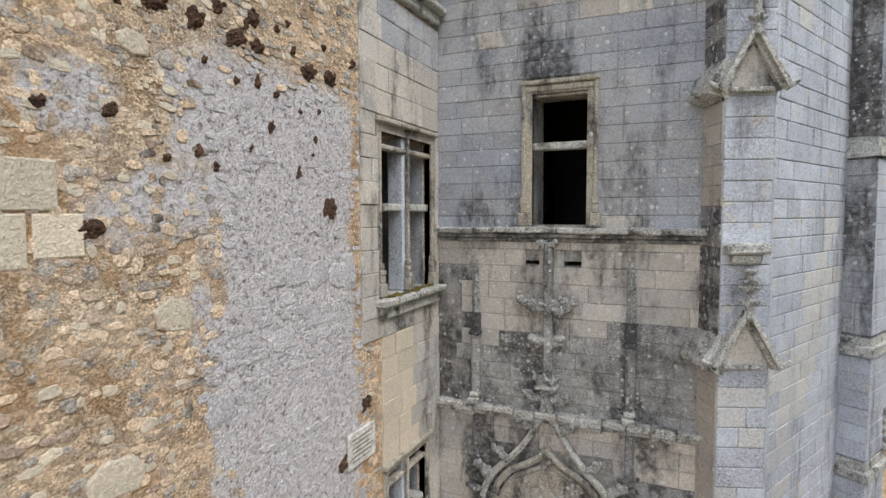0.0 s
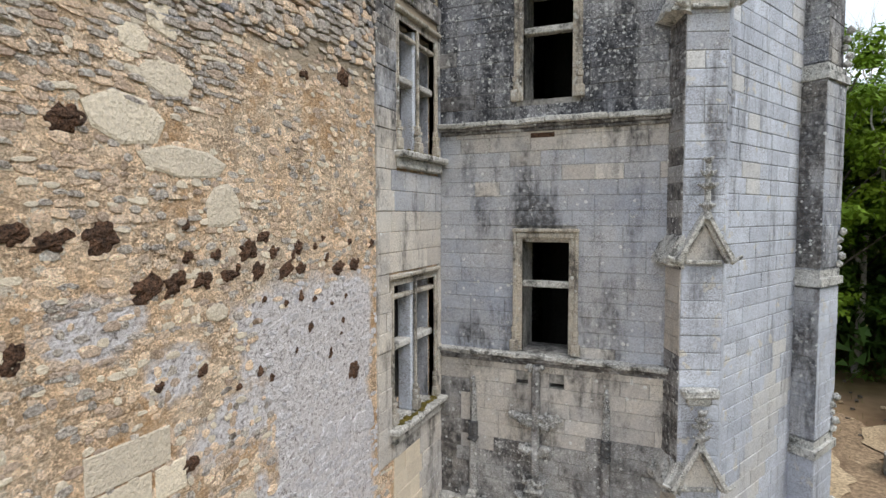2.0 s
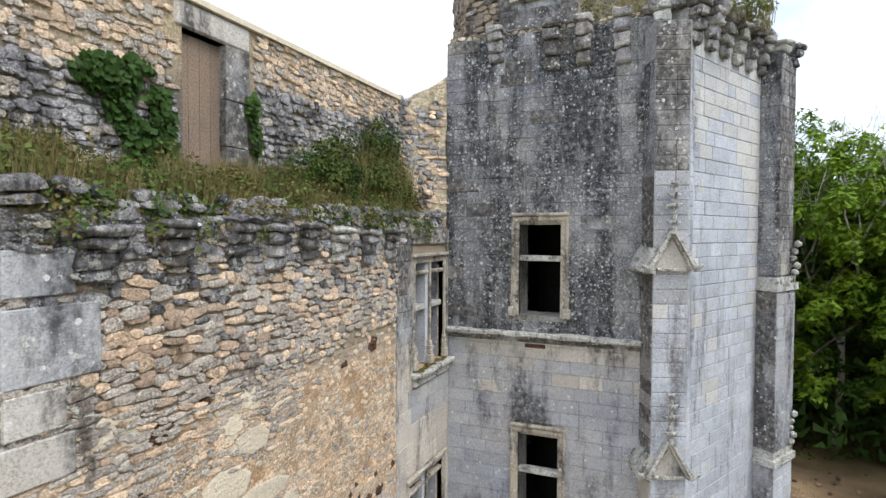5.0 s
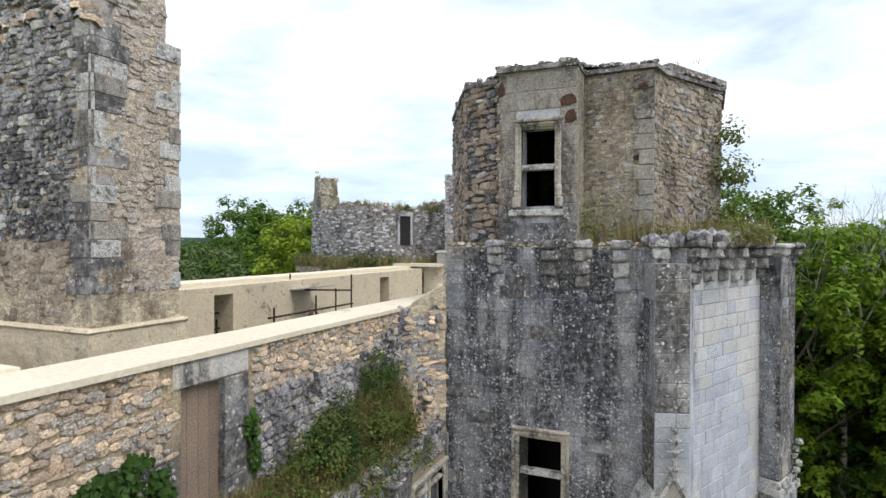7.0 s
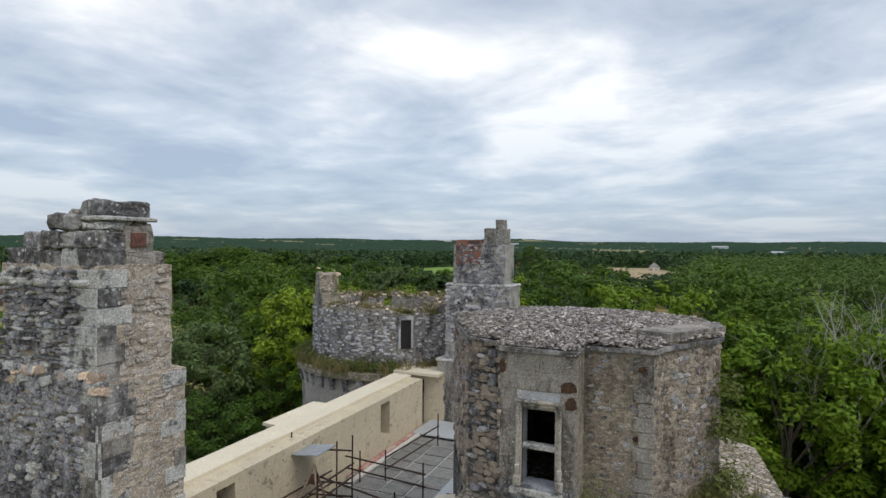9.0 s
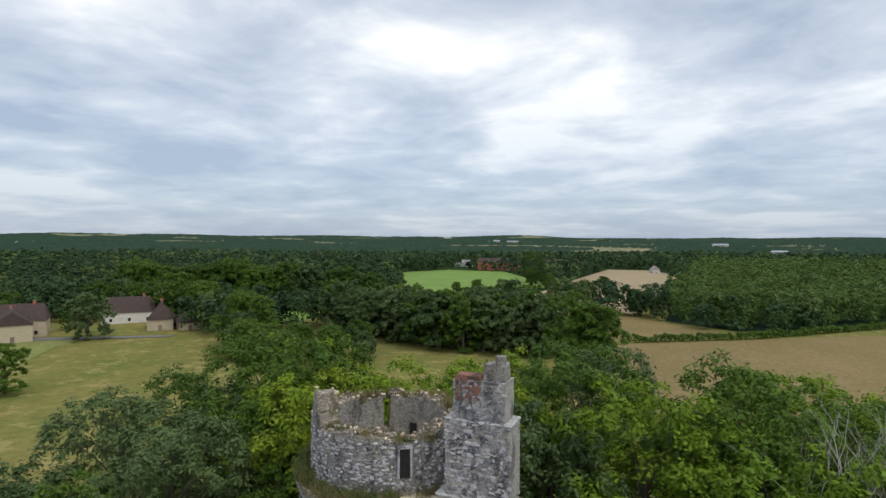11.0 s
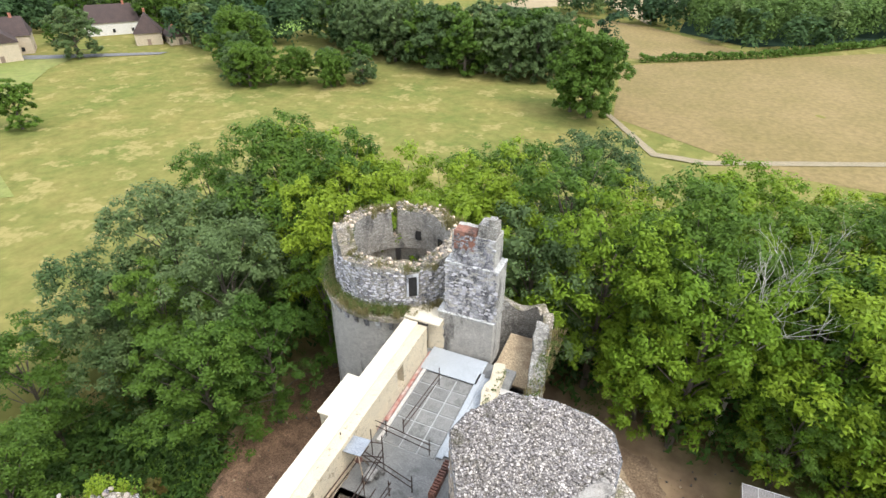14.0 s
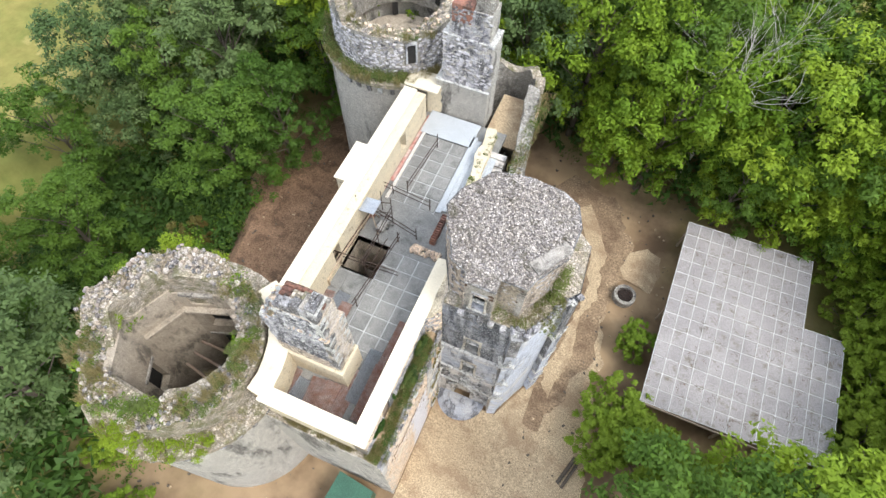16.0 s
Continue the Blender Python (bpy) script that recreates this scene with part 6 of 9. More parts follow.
pole("rail", (-13.2, 14.6, ZF + 2.3), (-10.9, 15.3, ZF + 2.3))
pole("rail", (-13.2, 12.4, ZF + 1.7), (-13.2, 17.4, ZF + 1.7))
pole("brace", (-13.2, 12.4, ZF + 0.1), (-13.2, 14.6, ZF + 1.9))
pole("brace", (-10.8, 10.8, ZF + 0.1), (-10.2, 13.2, ZF + 1.3))
# sheet-roofed hoist on a tripod
hoist = thing("hoist_tripod", "timber tripod hoist with a winch under a small sheet roof", "hoist", at=(-12.0, 14.4, ZF))
for a in ((-12.6, 13.8), (-11.4, 13.9), (-11.9, 15.2)):
    pole("leg", (*a, ZF), (-12.0, 14.4, ZF + 1.9), 0.04, hoist, TIMBER)
part("winch", boxes((-12.2, -11.8, 14.25, 14.55, ZF + 1.2, ZF + 1.5), bevel=0.05), BRICK, hoist)
bm = boxes((-12.9, -11.5, 13.9, 15.1, ZF + 2.38, ZF + 2.42))
for v in bm.verts:
    v.co.z += (v.co.x + 12.2) * 0.12
part("roof_sheet", bm, SHEET_GREY, hoist)
part("barrow", boxes((-11.6, -11.0, 13.9, 14.8, ZF + 0.35, ZF + 0.6), (-11.5, -11.1, 14.0, 14.7, ZF, ZF + 0.35), bevel=0.06), MORTAR, hoist)
for k, (x, y) in enumerate(((-11.0, 14.6), (-10.8, 15.0), (-11.5, 12.9))):
    bm = bmesh.new()
    lathe(bm, x, y, [(0.14, ZF), (0.17, ZF + 0.3), (0.17, ZF + 0.31), (0.14, ZF + 0.05)], 10)
    tagged(obj("bucket", bm, TARP if k == 2 else MORTAR), "dark builder's bucket on the deck", "bucket", "buckets") if k < 2 else bm.free()
# ---- ground ----
def build_ground():
    verts, faces = [], []
    cx, cy = -6.0, 14.0
    radii = [0.0] + [1.5 * 1.0 * k for k in range(1, 30)] + [45 * 1.055 ** k for k in range(0, 90)]
    radii = [r for r in radii if r < 4990] + [4990]
    n = 120
    verts.append((cx, cy, ground_z(cx, cy)))
    for r in radii[1:]:
        for k in range(n):
            a = 2 * math.pi * k / n
            x, y = cx + r * math.cos(a), cy + r * math.sin(a)
            bump = 0.12 * noise.noise(Vector((x * 0.15, y * 0.15, 0))) if r < 200 else 0.0
            roll = 18.0 * min(1, max(0, (r - 500) / 1200)) * noise.noise(Vector((x * 0.0011, y * 0.0011, 3)))
            verts.append((x, y, ground_z(x, y) + bump + roll))
    m = len(radii) - 1
    for k in range(n):
        faces.append((0, 1 + k, 1 + (k + 1) % n))
    for i in range(m - 1):
        for k in range(n):
            j = (k + 1) % n
            faces.append((1 + i * n + k, 1 + (i + 1) * n + k, 1 + (i + 1) * n + j, 1 + i * n + j))
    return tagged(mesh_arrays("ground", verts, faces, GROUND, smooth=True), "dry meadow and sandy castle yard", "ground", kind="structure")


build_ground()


def patch(name, poly, material, label, lift=0.12, cell=6.0, ragged=0.0):
    """A stretch of ground cover that follows the land."""
    xs, ys = [p[0] for p in poly], [p[1] for p in poly]
    bm = bmesh.new()
    f = bm.faces.new([bm.verts.new((x, y, 0)) for x, y in poly])
    bmesh.ops.triangulate(bm, faces=[f])
    for _ in range(7):
        es = [e for e in bm.edges if e.calc_length() > cell]
        if not es:
            break
        bmesh.ops.subdivide_edges(bm, edges=es, cuts=1)
        bmesh.ops.triangulate(bm, faces=bm.faces[:])
    if ragged:
        for v in bm.verts:
            if v.is_boundary and (v.co.x > 3.6 or v.co.y < -5):
                e = noise.noise_vector(Vector((v.co.x * 0.3, v.co.y * 0.3, 2))) + 0.5 * noise.noise_vector(Vector((v.co.x * 1.1, v.co.y * 1.1, 5)))
                v.co.x += e.x * ragged
                v.co.y += e.y * ragged
    for v in bm.verts:
        x, y = v.co.x, v.co.y
        r = math.hypot(x + 6, y - 14)
        roll = 18.0 * min(1, max(0, (r - 500) / 1200)) * noise.noise(Vector((x * 0.0011, y * 0.0011, 3)))
        bump = 0.12 * noise.noise(Vector((x * 0.15, y * 0.15, 0))) if r < 200 else 0.0
        v.co.z = ground_z(x, y) + roll + bump + lift
    bmesh.ops.recalc_face_normals(bm, faces=bm.faces[:])
    if sum(f.normal.z for f in bm.faces) < 0:
        bmesh.ops.reverse_faces(bm, faces=bm.faces[:])
    return tagged(obj(name, bm, material), label, "field", kind="structure")


CLEAR = {
    "tan": [(-97, 286), (-80, 292), (-50, 330), (-20, 275), (-4, 420), (5, 560), (-30, 640), (-75, 640), (-85, 480), (-84, 400)],
    "olive": [(-76, 240), (-92, 262), (-94, 283), (-78, 288), (-20, 270), (-5, 255), (20, 232), (-10, 206), (-35, 205)],
    "green": [(-165, 322), (-90, 398), (-105, 450), (-170, 560), (-235, 565), (-262, 500), (-215, 400)],
    "green2": [(-182, 178), (-150, 185), (-150, 215), (-176, 224), (-200, 205)],
    "yard": [(-230, 105), (-170, 120), (-175, 175), (-240, 175)],
    "corridor": [(-168, 205), (-130, 196), (-60, 196), (-70, 240), (-92, 262), (-97, 290), (-88, 398), (-165, 322), (-162, 260)],
    "far": [(-700, 800), (-600, 790), (-580, 860), (-700, 880)],
    "village": [(-260, 570), (-100, 590), (-90, 670), (-260, 680)],
}
patch("field", CLEAR["tan"], FIELD_TAN, "pale stubble field", cell=25)
patch("field", CLEAR["olive"], FIELD_OLIVE, "dry olive meadow strip", cell=20)
patch("field", CLEAR["green"], FIELD_GREEN, "bright green pasture", cell=25)
patch("field", CLEAR["green2"], FIELD_GREEN, "green paddock by the houses", cell=15)
patch("field", CLEAR["far"], FIELD_TAN, "far stubble field", 0.5, cell=40)
patch("field", [(-20, 195), (60, 250), (160, 300), (220, 200), (120, 110), (20, 118), (-14, 140)], FIELD_OLIVE, "wide dry hay meadow", 0.08, cell=12)
patch("field", [(-106, 50), (-134, 62), (-160, 84), (-184, 113), (-190, 126), (-205, 118), (-230, 90), (-200, 50), (-150, 20)], FIELD_VERGE, "greener grass strip beside the meadow", 0.1, cell=8)
patch("road", [(-19, 146), (-17.4, 146), (-1.6, 119.6), (8, 119.4), (60, 141), (60, 138.6), (8, 116.8), (-2.6, 117.2)], DIRTROAD, "pale dirt track", 0.2, cell=5)
patch("road", [(-235, 100), (-200, 119), (-168, 142), (-168, 146), (-203, 124), (-238, 106)], ASPHALT, "grey farm lane", 0.2, cell=8)
patch("ground", [(4.4, 12), (5.6, 15), (5.2, 20), (6.0, 25), (4.6, 30), (2.6, 33), (1.6, 32), (3.6, 28), (4.8, 24), (4.2, 18), (3.6, 13)], SAND, "sandy path trodden round the tower", 0.14, cell=0.6, ragged=0.7)
patch("ground", [(-29, 10), (-31, 20), (-30, 33), (-25, 38), (-18, 39.5), (-15.2, 38), (-15.2, 9.5), (-22, 8.5)], LITTER, "brown leaf litter on the bank", 0.06, cell=1.5)
patch("ground", [(2.8, 18), (3.2, 13.2), (3.2, 9), (4.6, 9), (7, 16), (8, 28), (6, 34), (0, 36), (-2, 33), (-2.5, 26)], EARTH, "trodden brown earth beside the tower", 0.10, cell=0.9, ragged=1.3)
patch("pavement", [(-4.3, 0.5), (-4.4, -4), (-6, -12), (-2, -19), (4, -21), (9, -17), (11.5, -10), (11, -4), (10, 5), (9.0, 12), (7.5, 18), (7.5, 27), (4, 27), (3.2, 20), (2.6, 18), (2.9, 13), (0.8, 8.7), (-4.3, 8.9)], SAND, "trodden sandy castle yard", 0.05, cell=0.9, ragged=1.6)


patch("ground", [(9.0, 25.6), (10.6, 25.2), (11.0, 27.5), (10.6, 29.6), (9.2, 30.0), (7.6, 29.0), (7.2, 27.2), (7.9, 26.0)], SAND, "pale mound of dug sand beside the well", 0.16, cell=0.6, ragged=0.5)


def inside(x, y, poly):
    r = False
    for (ax, ay), (bx, by) in zip(poly, poly[1:] + poly[:1]):
        if (ay > y) != (by > y) and x < (bx - ax) * (y - ay) / (by - ay) + ax:
            r = not r
    return r


# ---- trees ----
def make_tree(h, spread, seed, leaf, label, boughs=17, sprays=14, per=56, leaf_size=0.30, trunk_r=0.32, low=0.12):
    """Trunk and limbs; each limb bears a bough of many small leaf tufts, with dark gaps between the boughs."""
    r = random.Random(seed)
    root = thing("tree", label, "tree", "trees round the castle")
    bm = bmesh.new()
    lean = Vector((r.uniform(-0.5, 0.5), r.uniform(-0.5, 0.5), 0))
    spine = [Vector((0, 0, -0.4)) + lean * (k / 5) ** 2 + Vector((0, 0, h * 0.72 * k / 5)) for k in range(6)]
    tube(bm, spine, [trunk_r * (1.25 - 0.2 * k) for k in range(6)], 7)
    cs, rs, ns = [], [], []
    for k in range(boughs):
        t = (k + 0.5) / boughs
        zz = h * (low + 0.06 + (0.82 - low) * t ** 0.8)
        f = (zz / h - low) / (0.97 - low)
        prof = min(1.0, 0.6 + 1.6 * f) * math.sqrt(max(0.03, 1 - max(0, (f - 0.40) / 0.60) ** 2))
        a = k * 2.399 + r.uniform(-0.5, 0.5)
        rad = spread * prof * (r.uniform(0.55, 0.8) if k % 5 else r.uniform(0.1, 0.35))
        c = Vector((rad * math.cos(a), rad * math.sin(a), zz + r.uniform(-0.04, 0.04) * h))
        s0 = spine[1] + (spine[5] - spine[1]) * min(0.95, t * 0.8)
        tube(bm, [s0, s0.lerp(c, 0.5) + Vector((0, 0, r.uniform(-0.3, 0.5))), c], [trunk_r * 0.32, trunk_r * 0.2, 0.03], 4)
        br = spread * r.uniform(0.27, 0.42)
        for j in range(int(sprays * (br / (spread * 0.34)) ** 1.6)):
            u, q = r.uniform(-0.45, 1), r.uniform(0, 2 * math.pi)
            s = math.sqrt(1 - u * u)
            e = r.uniform(0.7, 1.12)
            cs.append((c.x + br * e * s * math.cos(q), c.y + br * e * s * math.sin(q), c.z + br * e * 0.75 * u))
            x = spread * r.uniform(0.075, 0.15)
            rs.append((x, x, x * 0.82))
            ns.append(int(per * (x / (spread * 0.11)) ** 1.5))
    part("trunk", bm, BARK, root)
    leaf_mesh("crown", cs, rs, ns, leaf_size, seed, leaf, root, 0.8, 0.3)
    return root


def place(tree, x, y, s=1.0, rz=0.0, sz=1.0):
    t = copy_thing(tree, pose(x, y, ground_z(x, y) - 0.1, 0, 0, rz))
    t.scale = (s, s, s * sz)
    return t


TREES = [make_tree(22.5, 7.2, 1, LEAF_A, "broad dark green oak with dense leafy crown", 18, 15, 50, 0.29), make_tree(21, 7.2, 2, LEAF_B, "light green broadleaf tree with rounded crown", 17, 15, 50, 0.29),
         make_tree(20, 7.4, 3, LEAF_C, "blue-green broadleaf tree with loose crown", 17, 15, 50, 0.29), make_tree(23, 6.6, 4, LEAF_A, "tall dark green woodland tree with narrow crown", 19, 14, 50, 0.29), make_tree(19.5, 7.4, 5, LEAF_B, "spreading yellow-green broadleaf woodland tree", 17, 15, 50, 0.29)]
BUSH = make_tree(3.6, 2.1, 8, LEAF_BRIGHT, "dense bright green shrub in the yard", 12, 13, 30, 0.15, 0.08, 0.06)
YELLOW = make_tree(3.4, 2.4, 21, LEAF_YELLOW, "low yellow-green shrub at the shed", 10, 12, 28, 0.15, 0.07, 0.04)
RUSSET = make_tree(5.0, 2.0, 9, RUSTLEAF, "small tree with russet dry leaves", 10, 12, 30, 0.19, 0.09, 0.1)
FIR = make_tree(15, 2.6, 10, LEAF_P, "dark green conifer in the meadow", 18, 10, 30, 0.42, 0.25, 0.08)
for k, t in enumerate(TREES + [BUSH, YELLOW, RUSSET, FIR]):
    x, y = -70 - 9 * k, -40 - 6 * (k % 3)
    t.matrix_basis = pose(x, y, ground_z(x, y) - 0.1)

FOREST = [(-46, -9), (-42, 10), (-43, 17), (-53, 29), (-51, 36), (-44, 45), (-40, 50), (-33, 51), (-20, 57), (-10, 61), (5, 63), (22, 65), (42, 62), (66, 50), (70, 20), (56, 2), (34, -6), (20, -6), (-8, -12), (-20, -16), (-38, -14)]
GLADE = [(-30, 10), (-34, 18), (-32, 32), (-27, 38), (-14, 41), (-4, 39), (2, 39.5), (8, 36), (12, 36.5), (22, 38), (29, 37), (34, 24), (34, 14), (30, 8), (19, 6), (14, 3), (13, -4), (10, -16), (-10, -18), (-24, -10), (-29, -5)]
BRIGHT = ((9.9, 12.4, 1.5), (11.6, 10.2, 1.45), (9.6, 9.2, 1.2), (13.8, 10.0, 1.3), (16.0, 9.8, 1.2), (18.4, 10.8, 0.9), (28.8, 29.5, 1.7), (29.4, 25.5, 1.8), (28.9, 21.5, 1.7), (28.6, 17.5, 1.7), (27.6, 13.2, 1.7), (26.8, 33.8, 1.5))
tr = random.Random(11)
spots = []
tries = 0
while len(spots) < 130 and tries < 12000:
    tries += 1
    x, y = tr.uniform(-78, 82), tr.uniform(-46, 94)
    if not inside(x, y, FOREST) or inside(x, y, GLADE):
        continue
    if all((x - a) ** 2 + (y - b) ** 2 > 6.2 ** 2 for a, b in spots):
        spots.append((x, y))
for x, y in spots:
    t = TREES[tr.randrange(5)]
    size, turn, tall = tr.uniform(0.9, 1.08), tr.uniform(0, 360), tr.uniform(0.95, 1.1)
    if math.hypot((x + 42) / 12, (y - 13) / 15) < 1:
        continue
    if -34 < x < -12 and 35 < y < 53:
        t = TREES[(1, 4)[int(x) % 2]]
    elif x > -2 and y > 22:
        t = TREES[(1, 4, 0, 1)[int(x * 3 + y) % 4]]
    elif x < -22:
        t = TREES[(0, 2, 3, 2)[int(y * 3 - x) % 4]]
    if y > -11 and not (x > 46 and y < 24):
        place(t, x, y, size, turn, tall)
for x, y, s in ((10.0, 19.4, 0.95), (14.6, 11.6, 0.8), (24.8, 11.4, 0.8), (-30.5, 8.6, 1.0), (-29.5, 5.0, 0.8), (-27.0, -6.5, 0.9), (-22, -9.8, 1.1), (-16, -9.5, 1.0), (-25.6, -1.5, 0.9), (-26.2, 3.2, 0.9)):
    place(BUSH, x, y, s, tr.uniform(0, 360))
for x, y, s in ((19.6, 11.0, 0.6), (21.2, 10.6, 0.65), (22.8, 11.2, 0.65), (20.6, 9.6, 0.55), (24.2, 12.2, 0.6)):
    place(YELLOW, x, y, s, tr.uniform(0, 360))
for k, (x, y, s, sz) in enumerate(((5.0, 43.5, 0.95, 1.0), (14.5, 42.0, 0.95, 1.0), (17.0, 38.5, 1.02, 1.06), (22.5, 38.5, 1.0, 1.04), (28.5, 37.5, 1.0, 1.04), (35.0, 34.0, 1.0, 1.03), (-31.0, 44.0, 1.0, 1.06), (-26.5, 46.0, 1.0, 1.04), (-36.0, 40.0, 1.0, 1.05), (37.0, 27.0, 0.95, 0.95), (36.5, 20.0, 0.95, 0.9), (36.0, 13.5, 0.95, 0.9), (33.0, 6.5, 0.9, 0.7), (24.5, 1.5, 0.85, 0.6))):
    place(TREES[(0, 3, 1, 0, 4)[k % 5] if k < 9 else (1, 4)[k % 2]], x, y, s, 41 * k, sz)
for x, y, s in BRIGHT:
    place(BUSH, x, y, s, tr.uniform(0, 360))
for x, y, s in ((14.6, 35.6, 0.6), (19.6, 36.0, 0.62), (25.0, 36.0, 0.62), (3.0, 39.0, 0.7), (11.0, 44.5, 0.9)):
    place(TREES[(1, 4, 0)[int(x) % 3]], x, y, s, 57 * s * x)
# separate crowns that rise out of the hollow
for x, y, s, sz, k in ((-44.4, 9.4, 0.78, 0.95, 0), (-36.8, 5.6, 0.56, 0.85, 3), (-38.8, -1.2, 0.7, 0.9, 3), (-32.8, 21.6, 0.84, 0.86, 0), (-28.2, 25.0, 0.72, 0.9, 3), (-27.5, 33.5, 0.7, 1.0, 3), (-51.5, 17.5, 0.85, 1.0, 0), (-42.0, 26.5, 0.8, 1.0, 3), (-33.2, 12.6, 0.34, 1.1, 0), (-31.6, 10.0, 0.27, 1.0, 0), (-50.0, 1.0, 0.9, 1.0, 0), (-47.0, 25.0, 0.8, 1.0, 2), (-44.0, 1.0, 0.5, 1.0, 0)):
    place(TREES[k], x, y, s, 31 * s * y, sz)
place(RUSSET, -34.0, 13.8, 1.1, 40, 1.7)
# understorey that closes the wood between the trunks, shade painted in as dark leaf
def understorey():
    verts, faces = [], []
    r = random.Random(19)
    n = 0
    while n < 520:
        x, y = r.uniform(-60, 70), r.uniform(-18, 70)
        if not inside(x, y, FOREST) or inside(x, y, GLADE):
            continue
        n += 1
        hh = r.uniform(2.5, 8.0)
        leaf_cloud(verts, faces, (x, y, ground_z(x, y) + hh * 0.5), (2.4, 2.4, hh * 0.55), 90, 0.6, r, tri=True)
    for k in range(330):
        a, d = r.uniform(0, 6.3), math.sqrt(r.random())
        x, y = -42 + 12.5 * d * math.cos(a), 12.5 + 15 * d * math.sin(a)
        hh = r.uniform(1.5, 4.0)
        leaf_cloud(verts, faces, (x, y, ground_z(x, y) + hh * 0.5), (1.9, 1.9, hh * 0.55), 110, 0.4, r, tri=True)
    # ivy green, darker than the crowns, paints the shade of the gaps
    tagged(mesh_arrays("understorey", verts, faces, IVY), "leafy understorey of the castle wood, shade put into its dark green", "shrubs", kind="stuff")


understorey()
# field trees, copse and hedges
OAKS = [make_tree(17, 8.6, 12, LEAF_A, "wide old field oak with low crown", 24, 16, 56, 0.5, 0.5, 0.02), make_tree(15, 7.0, 13, LEAF_C, "grey-green field tree with low rounded crown", 17, 12, 46, 0.56, 0.4, 0.02), make_tree(16, 6.5, 14, LEAF_A, "dark green field tree with low rounded crown", 17, 12, 46, 0.56, 0.4, 0.02)]
for k, t in enumerate(OAKS):
    t.matrix_basis = pose(-260 - 14 * k, 120 + 9 * k, ground_z(-260, 120) - 0.1)
place(OAKS[0], -20, 137, 1.12, 20, 1.08)
place(OAKS[2], -25, 140, 1.05, 200, 1.4)
for x, y, s in ((-139, 74, 0.75), (-188, 127, 1.15), (-114, 124, 0.72), (-120, 128, 0.7), (-93, 134, 0.62), (-86, 140, 0.6), (-136, 139, 0.6), (-118, 124, 0.75), (-110, 128, 0.7), (-103, 132, 0.65), (-96, 138, 0.7), (-90, 145, 0.7), (-125, 133, 0.9), (-130, 140, 1.1), (-19, 277, 0.75), (-50, 400, 0.6), (-88, 395, 0.7), (-105, 415, 0.7), (-140, 350, 0.4), (-128, 358, 0.5), (-112, 372, 0.45), (-60, 385, 0.4)):
    place(OAKS[tr.randrange(3)], x, y, s, tr.uniform(0, 360), 1.0)
for k in range(30):
    # the copse in the meadow, and the row of tall trees behind the paddock
    x, y = -124 + 2.95 * k + tr.uniform(-2, 2), 178 - 0.75 * k + tr.uniform(-3, 14)
    place(OAKS[1 if k % 3 else 2], x, y, tr.uniform(1.0, 1.3), tr.uniform(0, 360), 1.05)
for k in range(22):
    x = -262 + 5.6 * k
    place(OAKS[tr.randrange(3)], x + tr.uniform(-3, 3), 197 + 0.34 * (x + 262) + tr.uniform(0, 10), tr.uniform(1.15, 1.55), tr.uniform(0, 360))
place(FIR, -160, 157, 1.2)
for x, y, s in ((-110, 436, 1.9), (-104, 442, 1.7), (-116, 446, 1.8), (-100, 432, 1.3)):
    place(FIR, x, y, s, 40 * s)
for k in range(8):
    place(OAKS[tr.randrange(3)], -245 + 9 * k + tr.uniform(-4, 4), 150 + tr.uniform(0, 40), tr.uniform(0.9, 1.2), tr.uniform(0, 360))
for x, y, s in ((-215, 138, 0.6), (-175, 158, 0.4), (-171, 162, 0.4), (-236, 125, 1.0), (-246, 135, 1.1)):
    place(OAKS[tr.randrange(3)], x, y, s * 0.8, 33 * s)


# dead grey tree
def dead_tree(x, y, h, seed):
    r = random.Random(seed)
    root = thing("dead_tree", "bare grey dead tree without leaves", "tree")
    bm = bmesh.new()

    def grow(p, d, l, rad, lvl):
        q = p + d * l * 0.5 + Vector((r.uniform(-1, 1), r.uniform(-1, 1), r.uniform(-0.2, 0.6))) * l * 0.08
        e = p + d * l
        tube(bm, [p, q, e], [rad, rad * 0.8, rad * 0.55], 5)
        if lvl < 5:
            for _ in range(3 if lvl < 4 else 2):
                nd = (d + Vector((r.uniform(-1, 1), r.uniform(-1, 1), r.uniform(-0.15, 0.7))) * 0.75).normalized()
                grow(e - d * l * r.uniform(0.0, 0.4), nd, l * r.uniform(0.6, 0.8), rad * 0.52, lvl + 1)
    grow(Vector((0, 0, -0.3)), Vector((0.03, 0, 1)), h * 0.42, 0.27, 0)
    part("bare_crown", bm, DEADWOOD, root)
    root.location = (x, y, ground_z(x, y))


dead_tree(10.0, 40.0, 22.0, 5)
dead_tree(-40.0, 46.0, 15.0, 6)


def land(x, y):
    """Height of the rolling land far off."""
    rr = math.hypot(x + 6, y - 14)
    return ground_z(x, y) + 18.0 * min(1, max(0, (rr - 500) / 1200)) * noise.noise(Vector((x * 0.0011, y * 0.0011, 3)))


